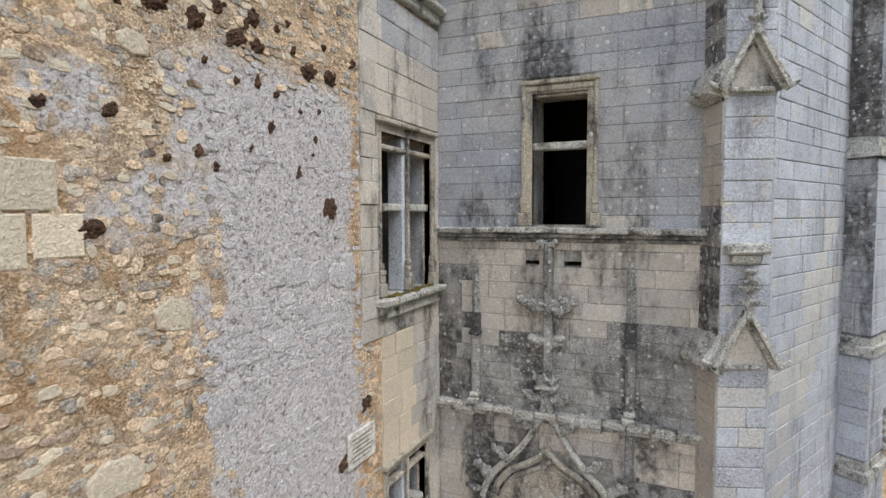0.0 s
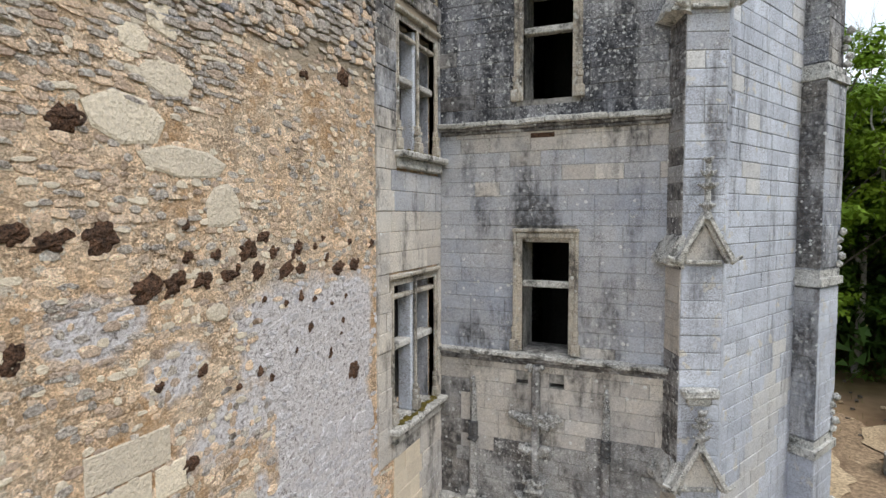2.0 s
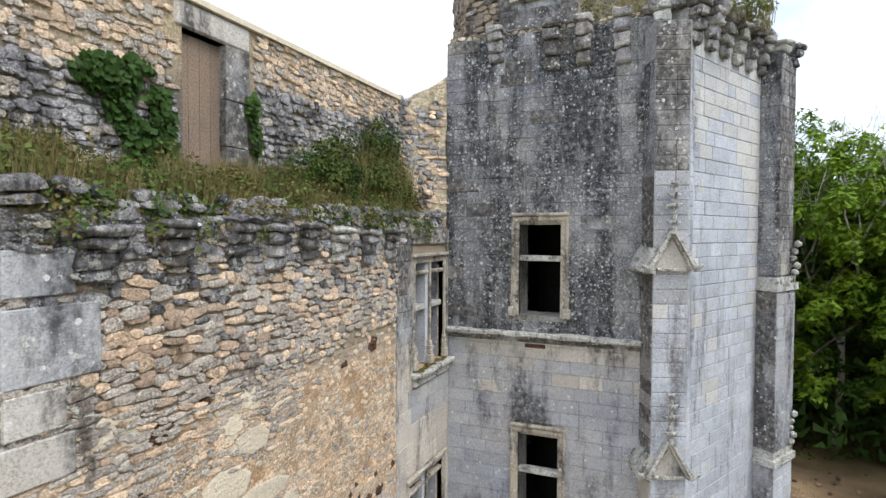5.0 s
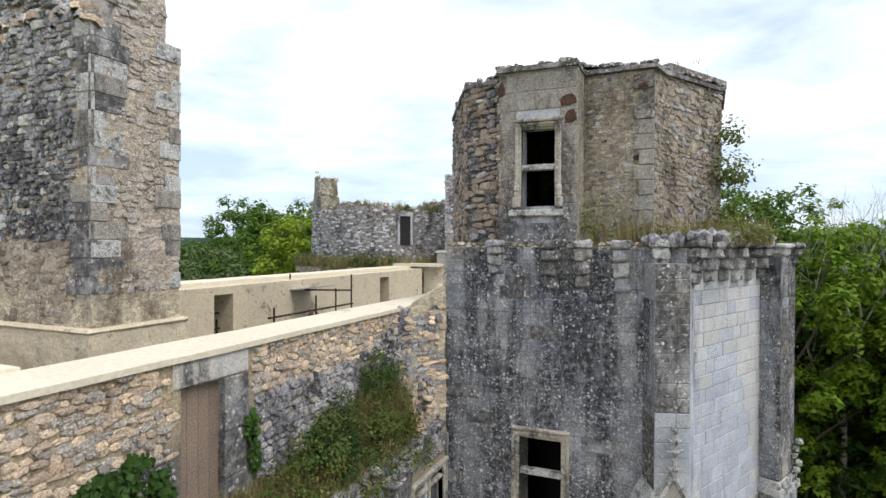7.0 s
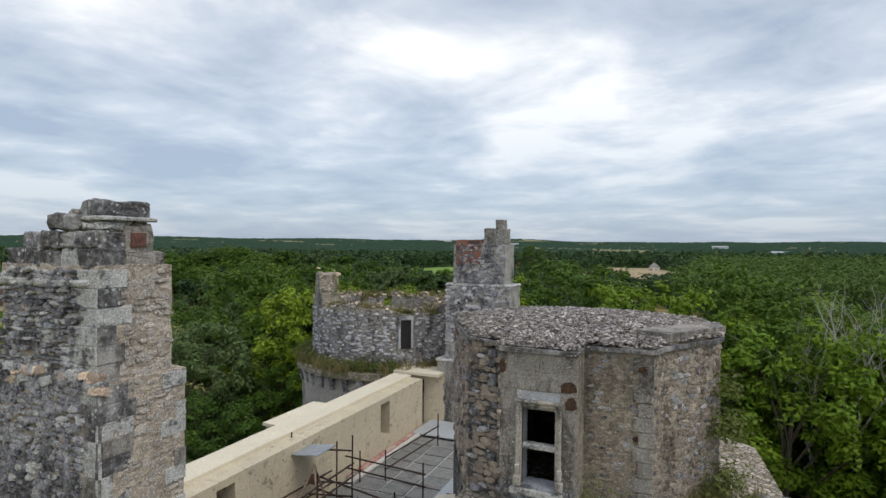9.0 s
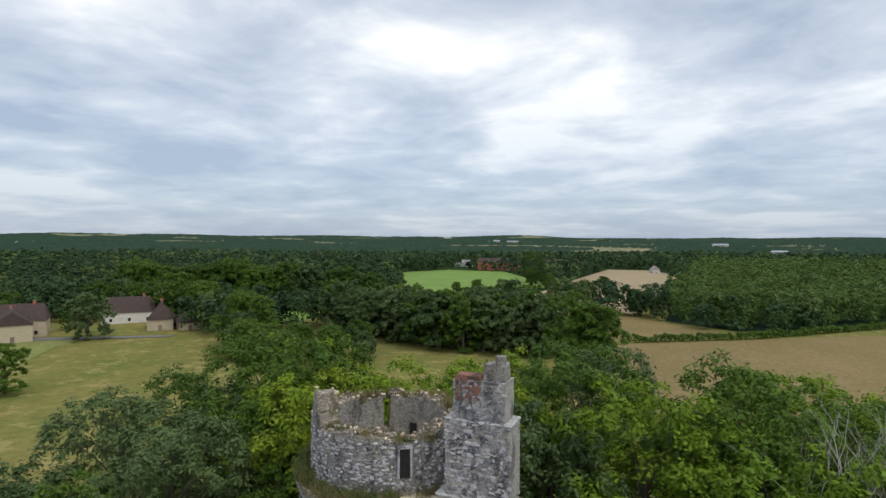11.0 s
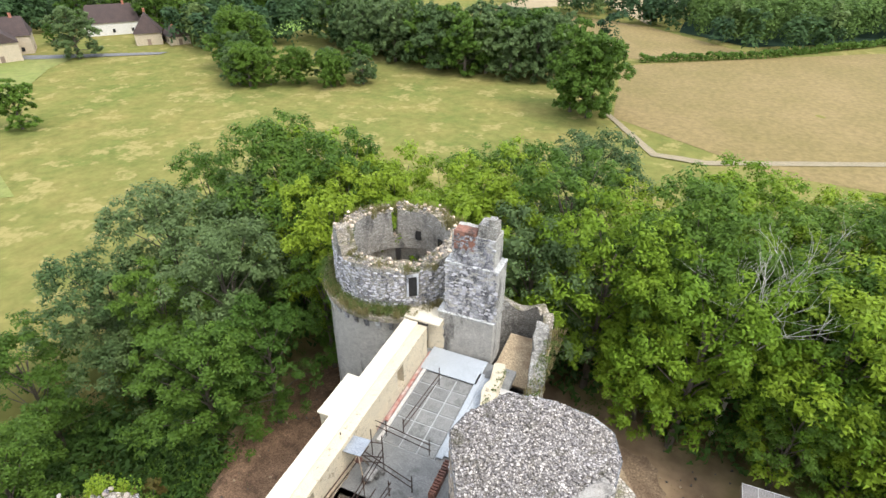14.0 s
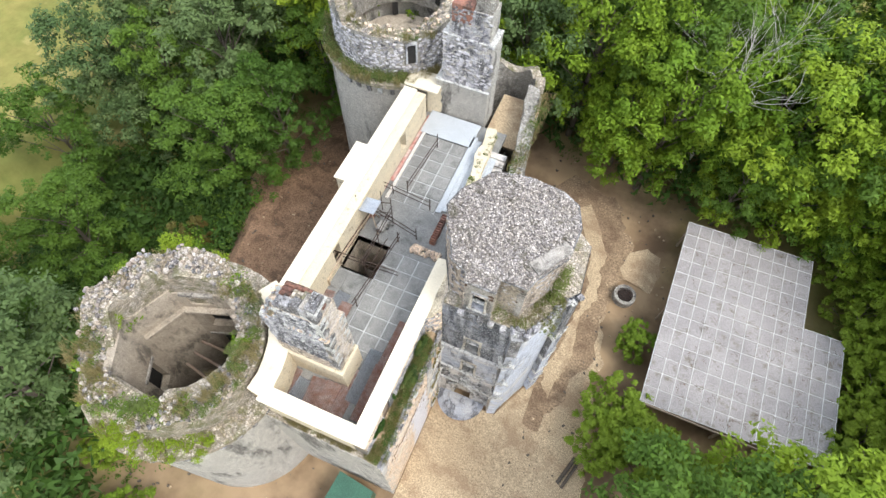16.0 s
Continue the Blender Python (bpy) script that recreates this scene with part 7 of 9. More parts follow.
def woods(name, label, spots, leaf, per, size, lobes=3):
    """Far woodland: many uneven crowns of several lobes each, finer where they stand nearer."""
    cs, rs, ns, zs = [], [], [], []
    r = random.Random(len(spots))
    for x, y, h, sp in spots:
        z = land(x, y)
        near = min(2.2, max(0.35, 330 / math.hypot(x, y)))
        m = max(1, round(lobes * near))
        cs.append((x, y, z + h * 0.42))
        rs.append((sp * 0.85, sp * 0.85, h * 0.5))
        ns.append(int(per * near ** 1.4))
        zs.append(size / near ** 0.8)
        for k in range(m):
            a, q = r.uniform(0, 6.283), sp * r.uniform(0.35, 0.75)
            e = sp * r.uniform(0.32, 0.5)
            cs.append((x + q * math.cos(a), y + q * math.sin(a), z + h * r.uniform(0.5, 0.86)))
            rs.append((e, e, e * 0.8))
            ns.append(int(per * 0.55 * near ** 1.4))
            zs.append(size / near ** 0.8)
    return tagged(leaf_mesh(name, cs, rs, ns, zs, len(spots), leaf), label, "woods", kind="stuff")


def free(x, y, pad=0):
    return not any(inside(x, y, p) for p in CLEAR.values())


pines, mixed, farw = [], [], []
PINE = [(-6, 262), (20, 243), (60, 268), (110, 310), (260, 420), (340, 700), (20, 720), (8, 560), (-2, 400)]
while len(pines) < 2300:
    x, y = tr.uniform(-10, 340), 240 + 480 * tr.random() ** 1.5
    if inside(x, y, PINE):
        pines.append((x, y, tr.uniform(13, 18), tr.uniform(2.8, 4.2)))
MEADOW = [(-64, 20), (-75, -20), (-250, 60), (-250, 105), (-170, 150), (-140, 150), (-130, 170), (-40, 170), (-15, 205), (25, 228), (90, 290), (260, 330), (300, 100), (75, 20)]
view_dir = math.atan2(1.0, -0.43)
n = 0
while n < 5600:
    d = 190 + 810 * tr.random() ** 0.8
    a = view_dir + tr.uniform(-0.85, 0.85)
    x, y = d * math.cos(a), d * math.sin(a)
    if inside(x, y, MEADOW) or inside(x, y, PINE) or not free(x, y):
        continue
    n += 1
    mixed.append((x, y, tr.uniform(11, 18), tr.uniform(3.5, 6.5)))
# floor takes the haze-tinted canopy colour
patch("ground", PINE, CANOPY, "dark green floor of the pine wood", 0.15, cell=30)
woods("pine_wood", "dense dark green pine plantation", pines, LEAF_P, 70, 1.2, 2)
for k, (leaf, label) in enumerate(((LEAF_FAR, "mixed broadleaf woodland reaching into the distance"), (LEAF_FAR_DARK, "dark conifers and oaks of the far woodland"), (LEAF_FAR_PALE, "paler tree crowns in the far woodland"))):
    woods("mixed_woods", label, [q for i, q in enumerate(mixed) if (0, 0, 1, 1, 2)[int(2.5 + 5 * noise.noise(Vector((q[0] * 0.012, q[1] * 0.012, 5))) + (i % 3) - 1) % 5] == k], leaf, 62, 1.7)
# hedges along the meadow
hs = []
for a, b in (((-14, 202), (24, 226)), ((24, 226), (92, 292)), ((92, 292), (190, 340)), ((-140, 352), (-92, 396))):
    m = int(math.hypot(b[0] - a[0], b[1] - a[1]) / 2.0)
    hs += [(a[0] + (b[0] - a[0]) * k / m, a[1] + (b[1] - a[1]) * k / m, tr.uniform(2.0, 3.6), tr.uniform(1.2, 1.9)) for k in range(m)]
woods("hedge", "bushy green field hedge", hs, LEAF_A, 40, 0.8)


def canopy():
    """Wooded hills to the horizon as one bumpy sheet of treetops, with open fields between."""
    verts, faces, fields, opens = [], [], [], []
    n = 420
    radii = [880 * 1.0125 ** k for k in range(0, 140)]
    radii = [r for r in radii if r < 4950]
    a0, a1 = view_dir - 0.95, view_dir + 0.95
    for i, r in enumerate(radii):
        for k in range(n + 1):
            a = a0 + (a1 - a0) * k / n
            x, y = r * math.cos(a), r * math.sin(a)
            rr = math.hypot(x + 6, y - 14)
            roll = 18.0 * min(1, max(0, (rr - 500) / 1200)) * noise.noise(Vector((x * 0.0011, y * 0.0011, 3)))
            hill = 14 * max(0, (r - 2200) / 2700) * noise.noise(Vector((x * 0.0016, y * 0.0016, 7)))
            open_ = noise.noise(Vector((x * 0.0030, y * 0.0045, 11))) > 0.22
            opens.append(open_)
            bump = 2.5 if open_ else 6 + 4.0 * noise.noise(Vector((x * 0.045, y * 0.045, 1))) + tr.uniform(-2.0, 2.0)
            verts.append((x, y, ground_z(x, y) + roll + hill + bump))
    for i in range(len(radii) - 1):
        for k in range(n):
            q = i * (n + 1) + k
            (fields if opens[q] and opens[q + n + 2] else faces).append((q, q + 1, q + n + 2, q + n + 1))
    tagged(mesh_arrays("far_fields", verts, fields, FAR_FIELD), "far stubble and pasture between the woods", "field", kind="stuff")
    tagged(mesh_arrays("far_woods", verts, faces, CANOPY), "wooded hills to the horizon, haze blue mixed into their green", "woods", kind="stuff")


canopy()


# ---- houses ----
def house(x, y, w, l, h, roof_h, rz, wall, roofm, label, hip=0.0, wins=3, name="house"):
    base = ground_z(x, y)
    root = thing(name, label, "house", "farm houses")
    m = pose(0, 0, 0, 0, 0, rz)
    bm = boxes((-w / 2, w / 2, -l / 2, l / 2, -0.5, h))
    bm.transform(m)
    part("wall", bm, wall, root)
    bm = bmesh.new()
    e = 0.4
    pts = [(-w / 2 - e, -l / 2 - e, h - 0.1), (w / 2 + e, -l / 2 - e, h - 0.1), (w / 2 + e, l / 2 + e, h - 0.1), (-w / 2 - e, l / 2 + e, h - 0.1), (0, -l / 2 - e + hip, h + roof_h), (0, l / 2 + e - hip, h + roof_h)]
    vs = [bm.verts.new(p) for p in pts]
    for f in ((0, 1, 4), (1, 2, 5, 4), (2, 3, 5), (3, 0, 4, 5), (3, 2, 1, 0)):
        bm.faces.new([vs[i] for i in f])
    bm.transform(m)
    part("roof", bm, roofm, root)
    for s in (-1, 1):
        for k in range(wins):
            yy = -l / 2 + l * (k + 0.5) / wins
            bm = boxes((s * w / 2 - 0.06, s * w / 2 + 0.06, yy - 0.5, yy + 0.5, 0.9, 2.2))
            bm.transform(m)
            wd = part("window", bm, VOID, root)
    for s in (-1, 1):
        bm = boxes((-0.6, 0.6, s * l / 2 - 0.06, s * l / 2 + 0.06, 0.0, 2.1))
        bm.transform(m)
        part("door", bm, WOOD, root)
    bm = boxes((-0.4, 0.4, l / 4, l / 4 + 0.9, h + roof_h * 0.5, h + roof_h + 1.0))
    bm.transform(m)
    part("chimney", bm, RED_WALL, root)
    root.location = (x, y, base)
    return root


house(-218, 122, 11, 18, 6, 5.5, -38, PLASTER, TILE_ROOF, "ochre stone farmhouse with steep brown tile roof", 1.5)
house(-211, 116, 11, 16, 6, 4.5, 62, PLASTER, TILE_ROOF, "ochre barn with brown tile roof", 0.5)
house(-214, 163, 11, 20, 4.6, 6.0, -38, WHITE_WALL, TILE_ROOF, "white farmhouse with steep dark tile roof", 2.5)
house(-186, 155, 9, 9, 4.2, 6.5, 45, PLASTER, TILE_ROOF, "square dovecote house with pyramid roof", 3.6, 1)
house(-178, 160, 7, 11, 3, 2.2, 60, PLASTER, TILE_ROOF, "low outbuilding with shallow roof", 0.3, 2)
for x, y, w, l, h, rz, wl, lb in ((-190, 585, 14, 34, 9, -70, RED_WALL, "big red brick manor in the village"), (-170, 600, 10, 14, 6, 20, RED_WALL, "red brick village house"), (-244, 640, 12, 22, 4, 70, WHITE_WALL, "long low white village shed"), (-122, 640, 16, 44, 7, -75, PLASTER, "long ochre stone village house"), (-105, 662, 10, 14, 5, 30, PLASTER, "small ochre stone village house"), (-25, 600, 7, 10, 4, 20, WHITE_WALL, "white cottage beside the pine wood"), (-545, 785, 10, 18, 6, 40, PLASTER, "stone hamlet house among far woods"), (-575, 800, 10, 14, 6, 80, PLASTER, "stone hamlet house among far woods")):
    house(x, y, w, l, h, 4, rz, wl, TILE_ROOF if wl is not WHITE_WALL else SHED, lb, 1.0)

for x, y, w, rz in ((-560, 1950, 40, 20), (-640, 2010, 24, 15), (150, 1080, 22, -10), (90, 1600, 36, 5), (-1500, 3600, 60, 25)):
    z = ground_z(x, y) + 18.0 * min(1, max(0, (math.hypot(x + 6, y - 14) - 500) / 1200)) * noise.noise(Vector((x * 0.0011, y * 0.0011, 3)))
    barn = thing("barn", "long white farm barn far off among the fields", "barn", "far barns")
    bm = boxes((-w / 2, w / 2, -9, 9, -4, 10))
    bm.transform(pose(0, 0, 0, 0, 0, rz))
    part("wall", bm, WHITE_WALL, barn)
    bm = bmesh.new()
    prism(bm, [(-w / 2 - 1, -10), (w / 2 + 1, -10), (w / 2 + 1, 10), (-w / 2 - 1, 10)], 10, [10.4, 10.4, 12.5, 12.5])
    bm.transform(pose(0, 0, 0, 0, 0, rz))
    part("roof", bm, PALE_SHEET, barn)
    barn.location = (x, y, z)

# ---- shed with sheet roof ----
shed = thing("open_shed", "large low shed with a grey fibre-cement sheet roof", "shed", at=(18, 22, G0))
SHZ = 6.1


def shed_panels():
    # sheets in the shed's own axes: origin at the corner near the trees, u to the east, v to the south
    o = Vector((11.6, 32.0, SHZ))
    u = Vector((1, 0.02, 0)).normalized()
    v = Vector((-0.02, -1, 0)).normalized()
    w, l = 1.13, 1.42
    m = Matrix((u, v, u.cross(v))).transposed().to_4x4()
    bm = boxes((0.02, w - 0.02, 0.02, l - 0.02, 0, 0.03))
    base = None
    here = lambda i, j: 0 <= j < 13 and (0 <= i < 10 or (10 <= i < 13 and j >= 5))
    for i in range(13):
        for j in range(13):
            if not here(i, j):
                continue
            if base is None:
                base = part("roof_sheet", bm, SHED, shed)
                ob = base
            else:
                ob = new("roof_sheet", base.data)
                ob.parent = shed
            m.translation = o + u * (i * w) + v * (j * l) + Vector((0, 0, -0.02 * j))
            ob.matrix_parent_inverse = shed.matrix_basis.inverted()
            ob.matrix_basis = m @ pose(0, 0, 0.004 * ((i + j) % 2), rng.uniform(-0.3, 0.3), 0, 0)
    bm = bmesh.new()
    for i in range(14):
        a = o + u * (i * w) + v * (0 if i < 11 else 5 * l)
        b = o + u * (i * w) + v * (13 * l)
        tube(bm, [a + Vector((0, 0, 0.0 if i < 11 else -0.1)), b + Vector((0, 0, -0.26))], 0.036, 4)
    for j in range(14):
        a = o + v * (j * l) + Vector((0, 0, -0.02 * j))
        b = o + u * (w * (10 if j < 5 else 13)) + v * (j * l) + Vector((0, 0, -0.02 * j))
        tube(bm, [a, b], 0.03, 4)
    tagged(part("seam", bm, SHED_JOINT, shed), kind="stuff")
    part("fascia", boxes((11.55, 11.63, 13.5, 32.0, SHZ - 0.45, SHZ - 0.28), (11.3, 26.0, 13.42, 13.5, SHZ - 0.5, SHZ - 0.3)), TIMBER, shed)
    for uu, vv in ((0.3, 0.3), (5.5, 0.3), (10.6, 0.3), (0.3, 9), (0.6, 17.8), (13.6, 8), (13.6, 13), (13.6, 18), (7, 18)):
        p = o + u * uu + v * vv
        part("post", boxes((p.x - 0.1, p.x + 0.1, p.y - 0.1, p.y + 0.1, G0 - 0.3, SHZ - 0.3)), TIMBER, shed)
    # dead leaves in drifts on the sheets
    g = random.Random(91)
    cs = []
    while len(cs) < 90:
        uu, vv = g.uniform(0.3, 14.2), g.uniform(0.3, 18)
        if here(int(uu / w), int(vv / l)):
            p = o + u * uu + v * vv
            cs.append((p.x, p.y, SHZ + 0.05 - 0.014 * vv))
    tagged(leaf_mesh("fallen_leaves", cs, [(0.5, 0.5, 0.02)] * 90, [9] * 90, 0.09, 92, DEADLEAF, None, 3.0, 0.1), "brown dead leaves in drifts on the shed roof", "leaves", kind="stuff")


shed_panels()
well = thing("well", "round stone well with a dark grating", "well", at=(8.3, 23.9, G0))
bm = bmesh.new()
lathe(bm, 8.3, 23.9, [(1.05, G0 - 0.2), (1.05, G0 + 0.8), (0.75, G0 + 0.8), (0.75, G0 - 0.1)], 20, cap=False)
rough_up(bm, 0.05, 3)
part("kerb", bm, FAR_RUBBLE, well)
part("grating", boxes(*[(7.6 + 0.12 * k, 7.64 + 0.12 * k, 23.25, 24.55, G0 + 0.7, G0 + 0.74) for k in range(12)]), RUST, well)
# near-black disc paints the shade down the well shaft
part("dark_water", (lambda bm: (lathe(bm, 8.3, 23.9, [(0.76, G0 + 0.1), (0.76, G0 + 0.2)], 16), bm)[1])(bmesh.new()), VOID, well)
tarp = thing("tarpaulin_shelter", "green tarpaulin lean-to at the foot of the wall", "shelter", at=(-7, -2, G0))
bm = bmesh.new()
prism(bm, [(-8.6, -0.6), (-5.6, -0.9), (-5.9, -4), (-9.0, -3.6)], G0, [G0 + 2.6, G0 + 2.6, G0 + 2.0, G0 + 2.0])
rough_up(bm, 0.06, 1.5)
part("cover", bm, TARP, tarp)
log = tagged(obj("log", (lambda bm: (tube(bm, [(7.4, 5.6, G0 + 0.2), (8.2, 8.0, G0 + 0.2)], 0.16, 8), tube(bm, [(7.8, 5.4, G0 + 0.2), (8.5, 7.6, G0 + 0.2)], 0.13, 8), bm)[2])(bmesh.new()), BARK), "felled logs lying on the yard", "log")
# ---- growth on walls and ledges ----
def growth(name, label, boxes_, material, count, size, seed, tall=0.0, category="weeds"):
    """Grass blades (tall > 0) or leafy weeds scattered in boxes (x0, x1, y0, y1, z, height)."""
    r = random.Random(seed)
    verts, faces = [], []
    areas = [max(0.05, (b[1] - b[0]) * (b[3] - b[2])) for b in boxes_]
    for b, a in zip(boxes_, areas):
        for _ in range(max(3, int(count * a / sum(areas)))):
            x, y = r.uniform(b[0], b[1]), r.uniform(b[2], b[3])
            if noise.noise(Vector((x * 1.3, y * 1.3, seed))) < -0.15:
                continue
            z = b[4] if not callable(b[4]) else b[4](x, y)
            if tall:
                h = b[5] * r.uniform(0.4, 1.0)
                a = r.uniform(0, 6.28)
                lean = Vector((math.cos(a), math.sin(a), 0)) * h * r.uniform(0.1, 0.5)
                side = Vector((-math.sin(a), math.cos(a), 0)) * size
                p = Vector((x, y, z - 0.05))
                i = len(verts)
                verts.extend((p - side, p + side, p + lean * 0.4 + Vector((0, 0, h * 0.6)) + side * 0.7, p + lean * 0.4 + Vector((0, 0, h * 0.6)) - side * 0.7, p + lean + Vector((0, 0, h))))
                faces.extend(((i, i + 1, i + 2, i + 3), (i + 3, i + 2, i + 4)))
            else:
                h = b[5] * r.uniform(0.3, 1.0)
                leaf_cloud(verts, faces, (x, y, z + h * 0.4), (h * 0.5, h * 0.5, h * 0.5), 14, size, r)
    return tagged(mesh_arrays(name, verts, faces, material), label, category, kind="stuff")


bank = lambda x, y: 16.1 + 0.75 * max(0, -4.5 - x)
LEDGE_STRIP = [(-5.15, -4.36, -0.1, 7.2, bank, 0.6), (-11.5, -4.5, -0.2, 0.08, 16.05, 0.5)]


def clumps(name, label, spots, material, per, size, seed, category="shrub"):
    """One shrub of many leaf sprays round the given clump centres (x, y, z, rx, ry, rz)."""
    r = random.Random(seed)
    verts, faces = [], []
    for x, y, z, rx, ry, rz in spots:
        leaf_cloud(verts, faces, (x, y, z), (rx, ry, rz), int(per * r.uniform(0.6, 1.4)), size, r)
    return tagged(mesh_arrays(name, verts, faces, material), label, category, kind="stuff")


def wall_walk_spots(seed, n, y0=-0.1, y1=8.0, low=0.0):
    r = random.Random(seed)
    out = []
    for _ in range(n):
        y = r.uniform(y0, y1)
        x = r.uniform(-5.12, -4.28)
        top = 0.35 + 0.45 * max(0, noise.noise(Vector((y * 0.9, seed, 0)))) + (0.55 if x < -4.7 and y > 4 else 0)
        z = 16.15 + (0.5 * max(0, -4.5 - x)) + r.uniform(0, top) - (0.3 if x > -4.42 else 0) - low * r.random()
        q = r.uniform(0.12, 0.3)
        out.append((x, y, z, q, q * 1.2, q * 0.9))
    return out


growth("dry_grass", "dry brown grass along the wall walk", LEDGE_STRIP, GRASS, 13000, 0.008, 1, 1)
clumps("weeds", "green weeds along the wall walk", wall_walk_spots(2, 90), WEED, 60, 0.05, 2, "weeds")
clumps("weeds", "dark leafy weeds along the wall walk", wall_walk_spots(3, 60, 0.2, 6.5), IVY, 60, 0.05, 3, "weeds")
clumps("weeds", "russet weeds along the wall walk", wall_walk_spots(4, 60, -0.1, 8.0), RUSTLEAF, 50, 0.045, 4, "weeds")
clumps("weeds", "straw-coloured seed heads along the wall walk", wall_walk_spots(8, 70, -0.1, 7.6), GRASS, 45, 0.04, 8, "weeds")
sr = random.Random(41)
for k, (material, label) in enumerate(((WEED, "dense brown-green shrub against the upper wall"), (IVY, "dark green shrub against the upper wall"), (RUSTLEAF, "dry russet shrub against the upper wall"))):
    spots = []
    for _ in range((46, 40, 26)[k]):
        y = sr.uniform(4.7, 8.0) if k != 1 else sr.choice((sr.uniform(6.5, 8.0), sr.uniform(5.0, 5.7)))
        hh = 0.5 + 1.35 * math.exp(-((y - 7.0) / 0.75) ** 2) + 0.85 * math.exp(-((y - 5.4) / 0.4) ** 2)
        z = 16.3 + sr.uniform(0, hh)
        q = sr.uniform(0.14, 0.30)
        spots.append((sr.uniform(-5.08, -4.55 if z < 17 else -4.8), y, z, q, q * 1.2, q * 1.1))
    clumps("wall_shrub", label, spots, material, 130, 0.045, 50 + k)
growth("wall_shrub", "dry reddish shrub stems on the wall walk", [(-5.1, -4.7, 5.0, 8.0, 16.4, 1.7)], GRASS, 900, 0.006, 4, 1)
clumps("hanging_shrub", "small shrub hanging from the wall face", [(-4.45, 1.9 + 0.25 * math.sin(k * 2.4), 16.2 - 0.06 * k, 0.14, 0.22, 0.14) for k in range(6)], WEED, 60, 0.05, 5)


def ivy_patch(spots, count, size, seed):
    """Leaves lying close on the upper wall, in overlapping lobes (y, z, half width, half height)."""
    r = random.Random(seed)
    verts, faces = [], []
    for y, z, ry, rz in spots:
        for _ in range(int(count * ry * rz)):
            a, q = r.uniform(0, 6.283), math.sqrt(r.random()) * r.uniform(0.85, 1.1)
            p = Vector((-5.17 + r.uniform(0.0, 0.20) * (1.1 - q * 0.7), y + ry * q * math.cos(a), z + rz * q * math.sin(a)))
            if noise.noise(Vector((p.y * 3.2, p.z * 3.2, 6))) < -0.22:
                continue
            n = Vector((1, r.uniform(-0.8, 0.8), r.uniform(-0.3, 0.9))).normalized()
            t = n.orthogonal().normalized()
            t.rotate(Matrix.Rotation(r.random() * 6.28, 3, n))
            c = n.cross(t)
            w = size * r.uniform(0.6, 1.2)
            i = len(verts)
            verts.extend((p - t * w * 0.55, p - c * w * 0.5 + n * w * 0.12, p + t * w * 0.55, p + c * w * 0.65))
            faces.append((i, i + 1, i + 2, i + 3))
    return tagged(mesh_arrays("ivy", verts, faces, IVY), "glossy dark ivy clinging to the upper wall", "ivy", kind="stuff")


ivy_patch([(1.45, 17.65, 0.5, 0.28), (1.2, 17.6, 0.35, 0.22), (1.7, 17.3, 0.48, 0.4), (1.8, 16.9, 0.38, 0.45), (1.75, 16.5, 0.3, 0.4), (2.0, 16.45, 0.3, 0.35), (2.15, 16.2, 0.2, 0.25), (3.5, 17.7, 0.12, 0.3), (3.55, 17.25, 0.1, 0.3)], 2600, 0.085, 6)
growth("weeds", "green weeds on the tower terrace", [(-1.3, 0.6, 9.3, 9.9, 20.42, 0.5), (0.4, 2.3, 9.6, 12.2, 20.42, 0.5)], WEED, 130, 0.07, 7)
growth("dry_grass", "dry grass on the tower terrace", [(-1.4, 0.6, 9.25, 9.95, 20.42, 0.8), (0.5, 2.4, 9.9, 12.6, 20.42, 0.7)], GRASS, 1700, 0.008, 8, 1)
growth("creeper", "green creeper climbing the turret corner", [(1.35, 1.85, 11.6, 12.9, 20.6, 1.2), (1.45, 1.85, 12.0, 13.0, 21.8, 1.2), (1.5, 1.8, 12.2, 13.0, 22.8, 0.9)], WEED, 210, 0.08, 9)
growth("creeper", "dry creeper in the turret corner", [(-1.38, -1.1, 9.75, 9.97, 20.5, 1.6)], WEED, 26, 0.06, 10)
growth("roof_grass", "thin dry grass on the turret roof", [(-5.2, 1.2, 10.5, 16.0, 24.38, 0.13)], GRASS, 2600, 0.007, 11, 1)


def ring_growth(name, label, c, r0, r1, z, h, material, count, size, seed, tall, a0=0, a1=360):
    bs = []
    rr = random.Random(seed)
    for k in range(60):
        a = radians(rr.uniform(a0, a1))
        q = rr.uniform(r0, r1)
        x, y = c[0] + q * math.cos(a), c[1] + q * math.sin(a)
        bs.append((x - 0.35, x + 0.35, y - 0.35, y + 0.35, z, h))
    return growth(name, label, bs, material, count, size, seed, tall)


ring_growth("weeds", "green weeds on the broken tower rim", SWC, 3.9, 5.2, 19.9, 0.6, WEED, 1100, 0.08, 21, 0)
ring_growth("dry_grass", "dry grass on the broken tower rim", SWC, 3.8, 5.4, 19.9, 0.75, GRASS, 8000, 0.014, 22, 1)
ring_growth("weeds", "bright grass tufts on the broken tower rim", SWC, 3.9, 5.2, 19.9, 0.5, LEAF_B, 500, 0.06, 35, 0, 60, 330)
ring_growth("dry_grass", "straw-coloured grass on the broken tower rim", SWC, 3.9, 5.4, 20.3, 0.7, GRASS, 3500, 0.012, 36, 1, 80, 220)
ring_growth("weeds", "green weeds on the tower crown", NC, 4.1, 5.2, 22.3, 0.6, WEED, 420, 0.07, 37, 0)
tuft = random.Random(61)
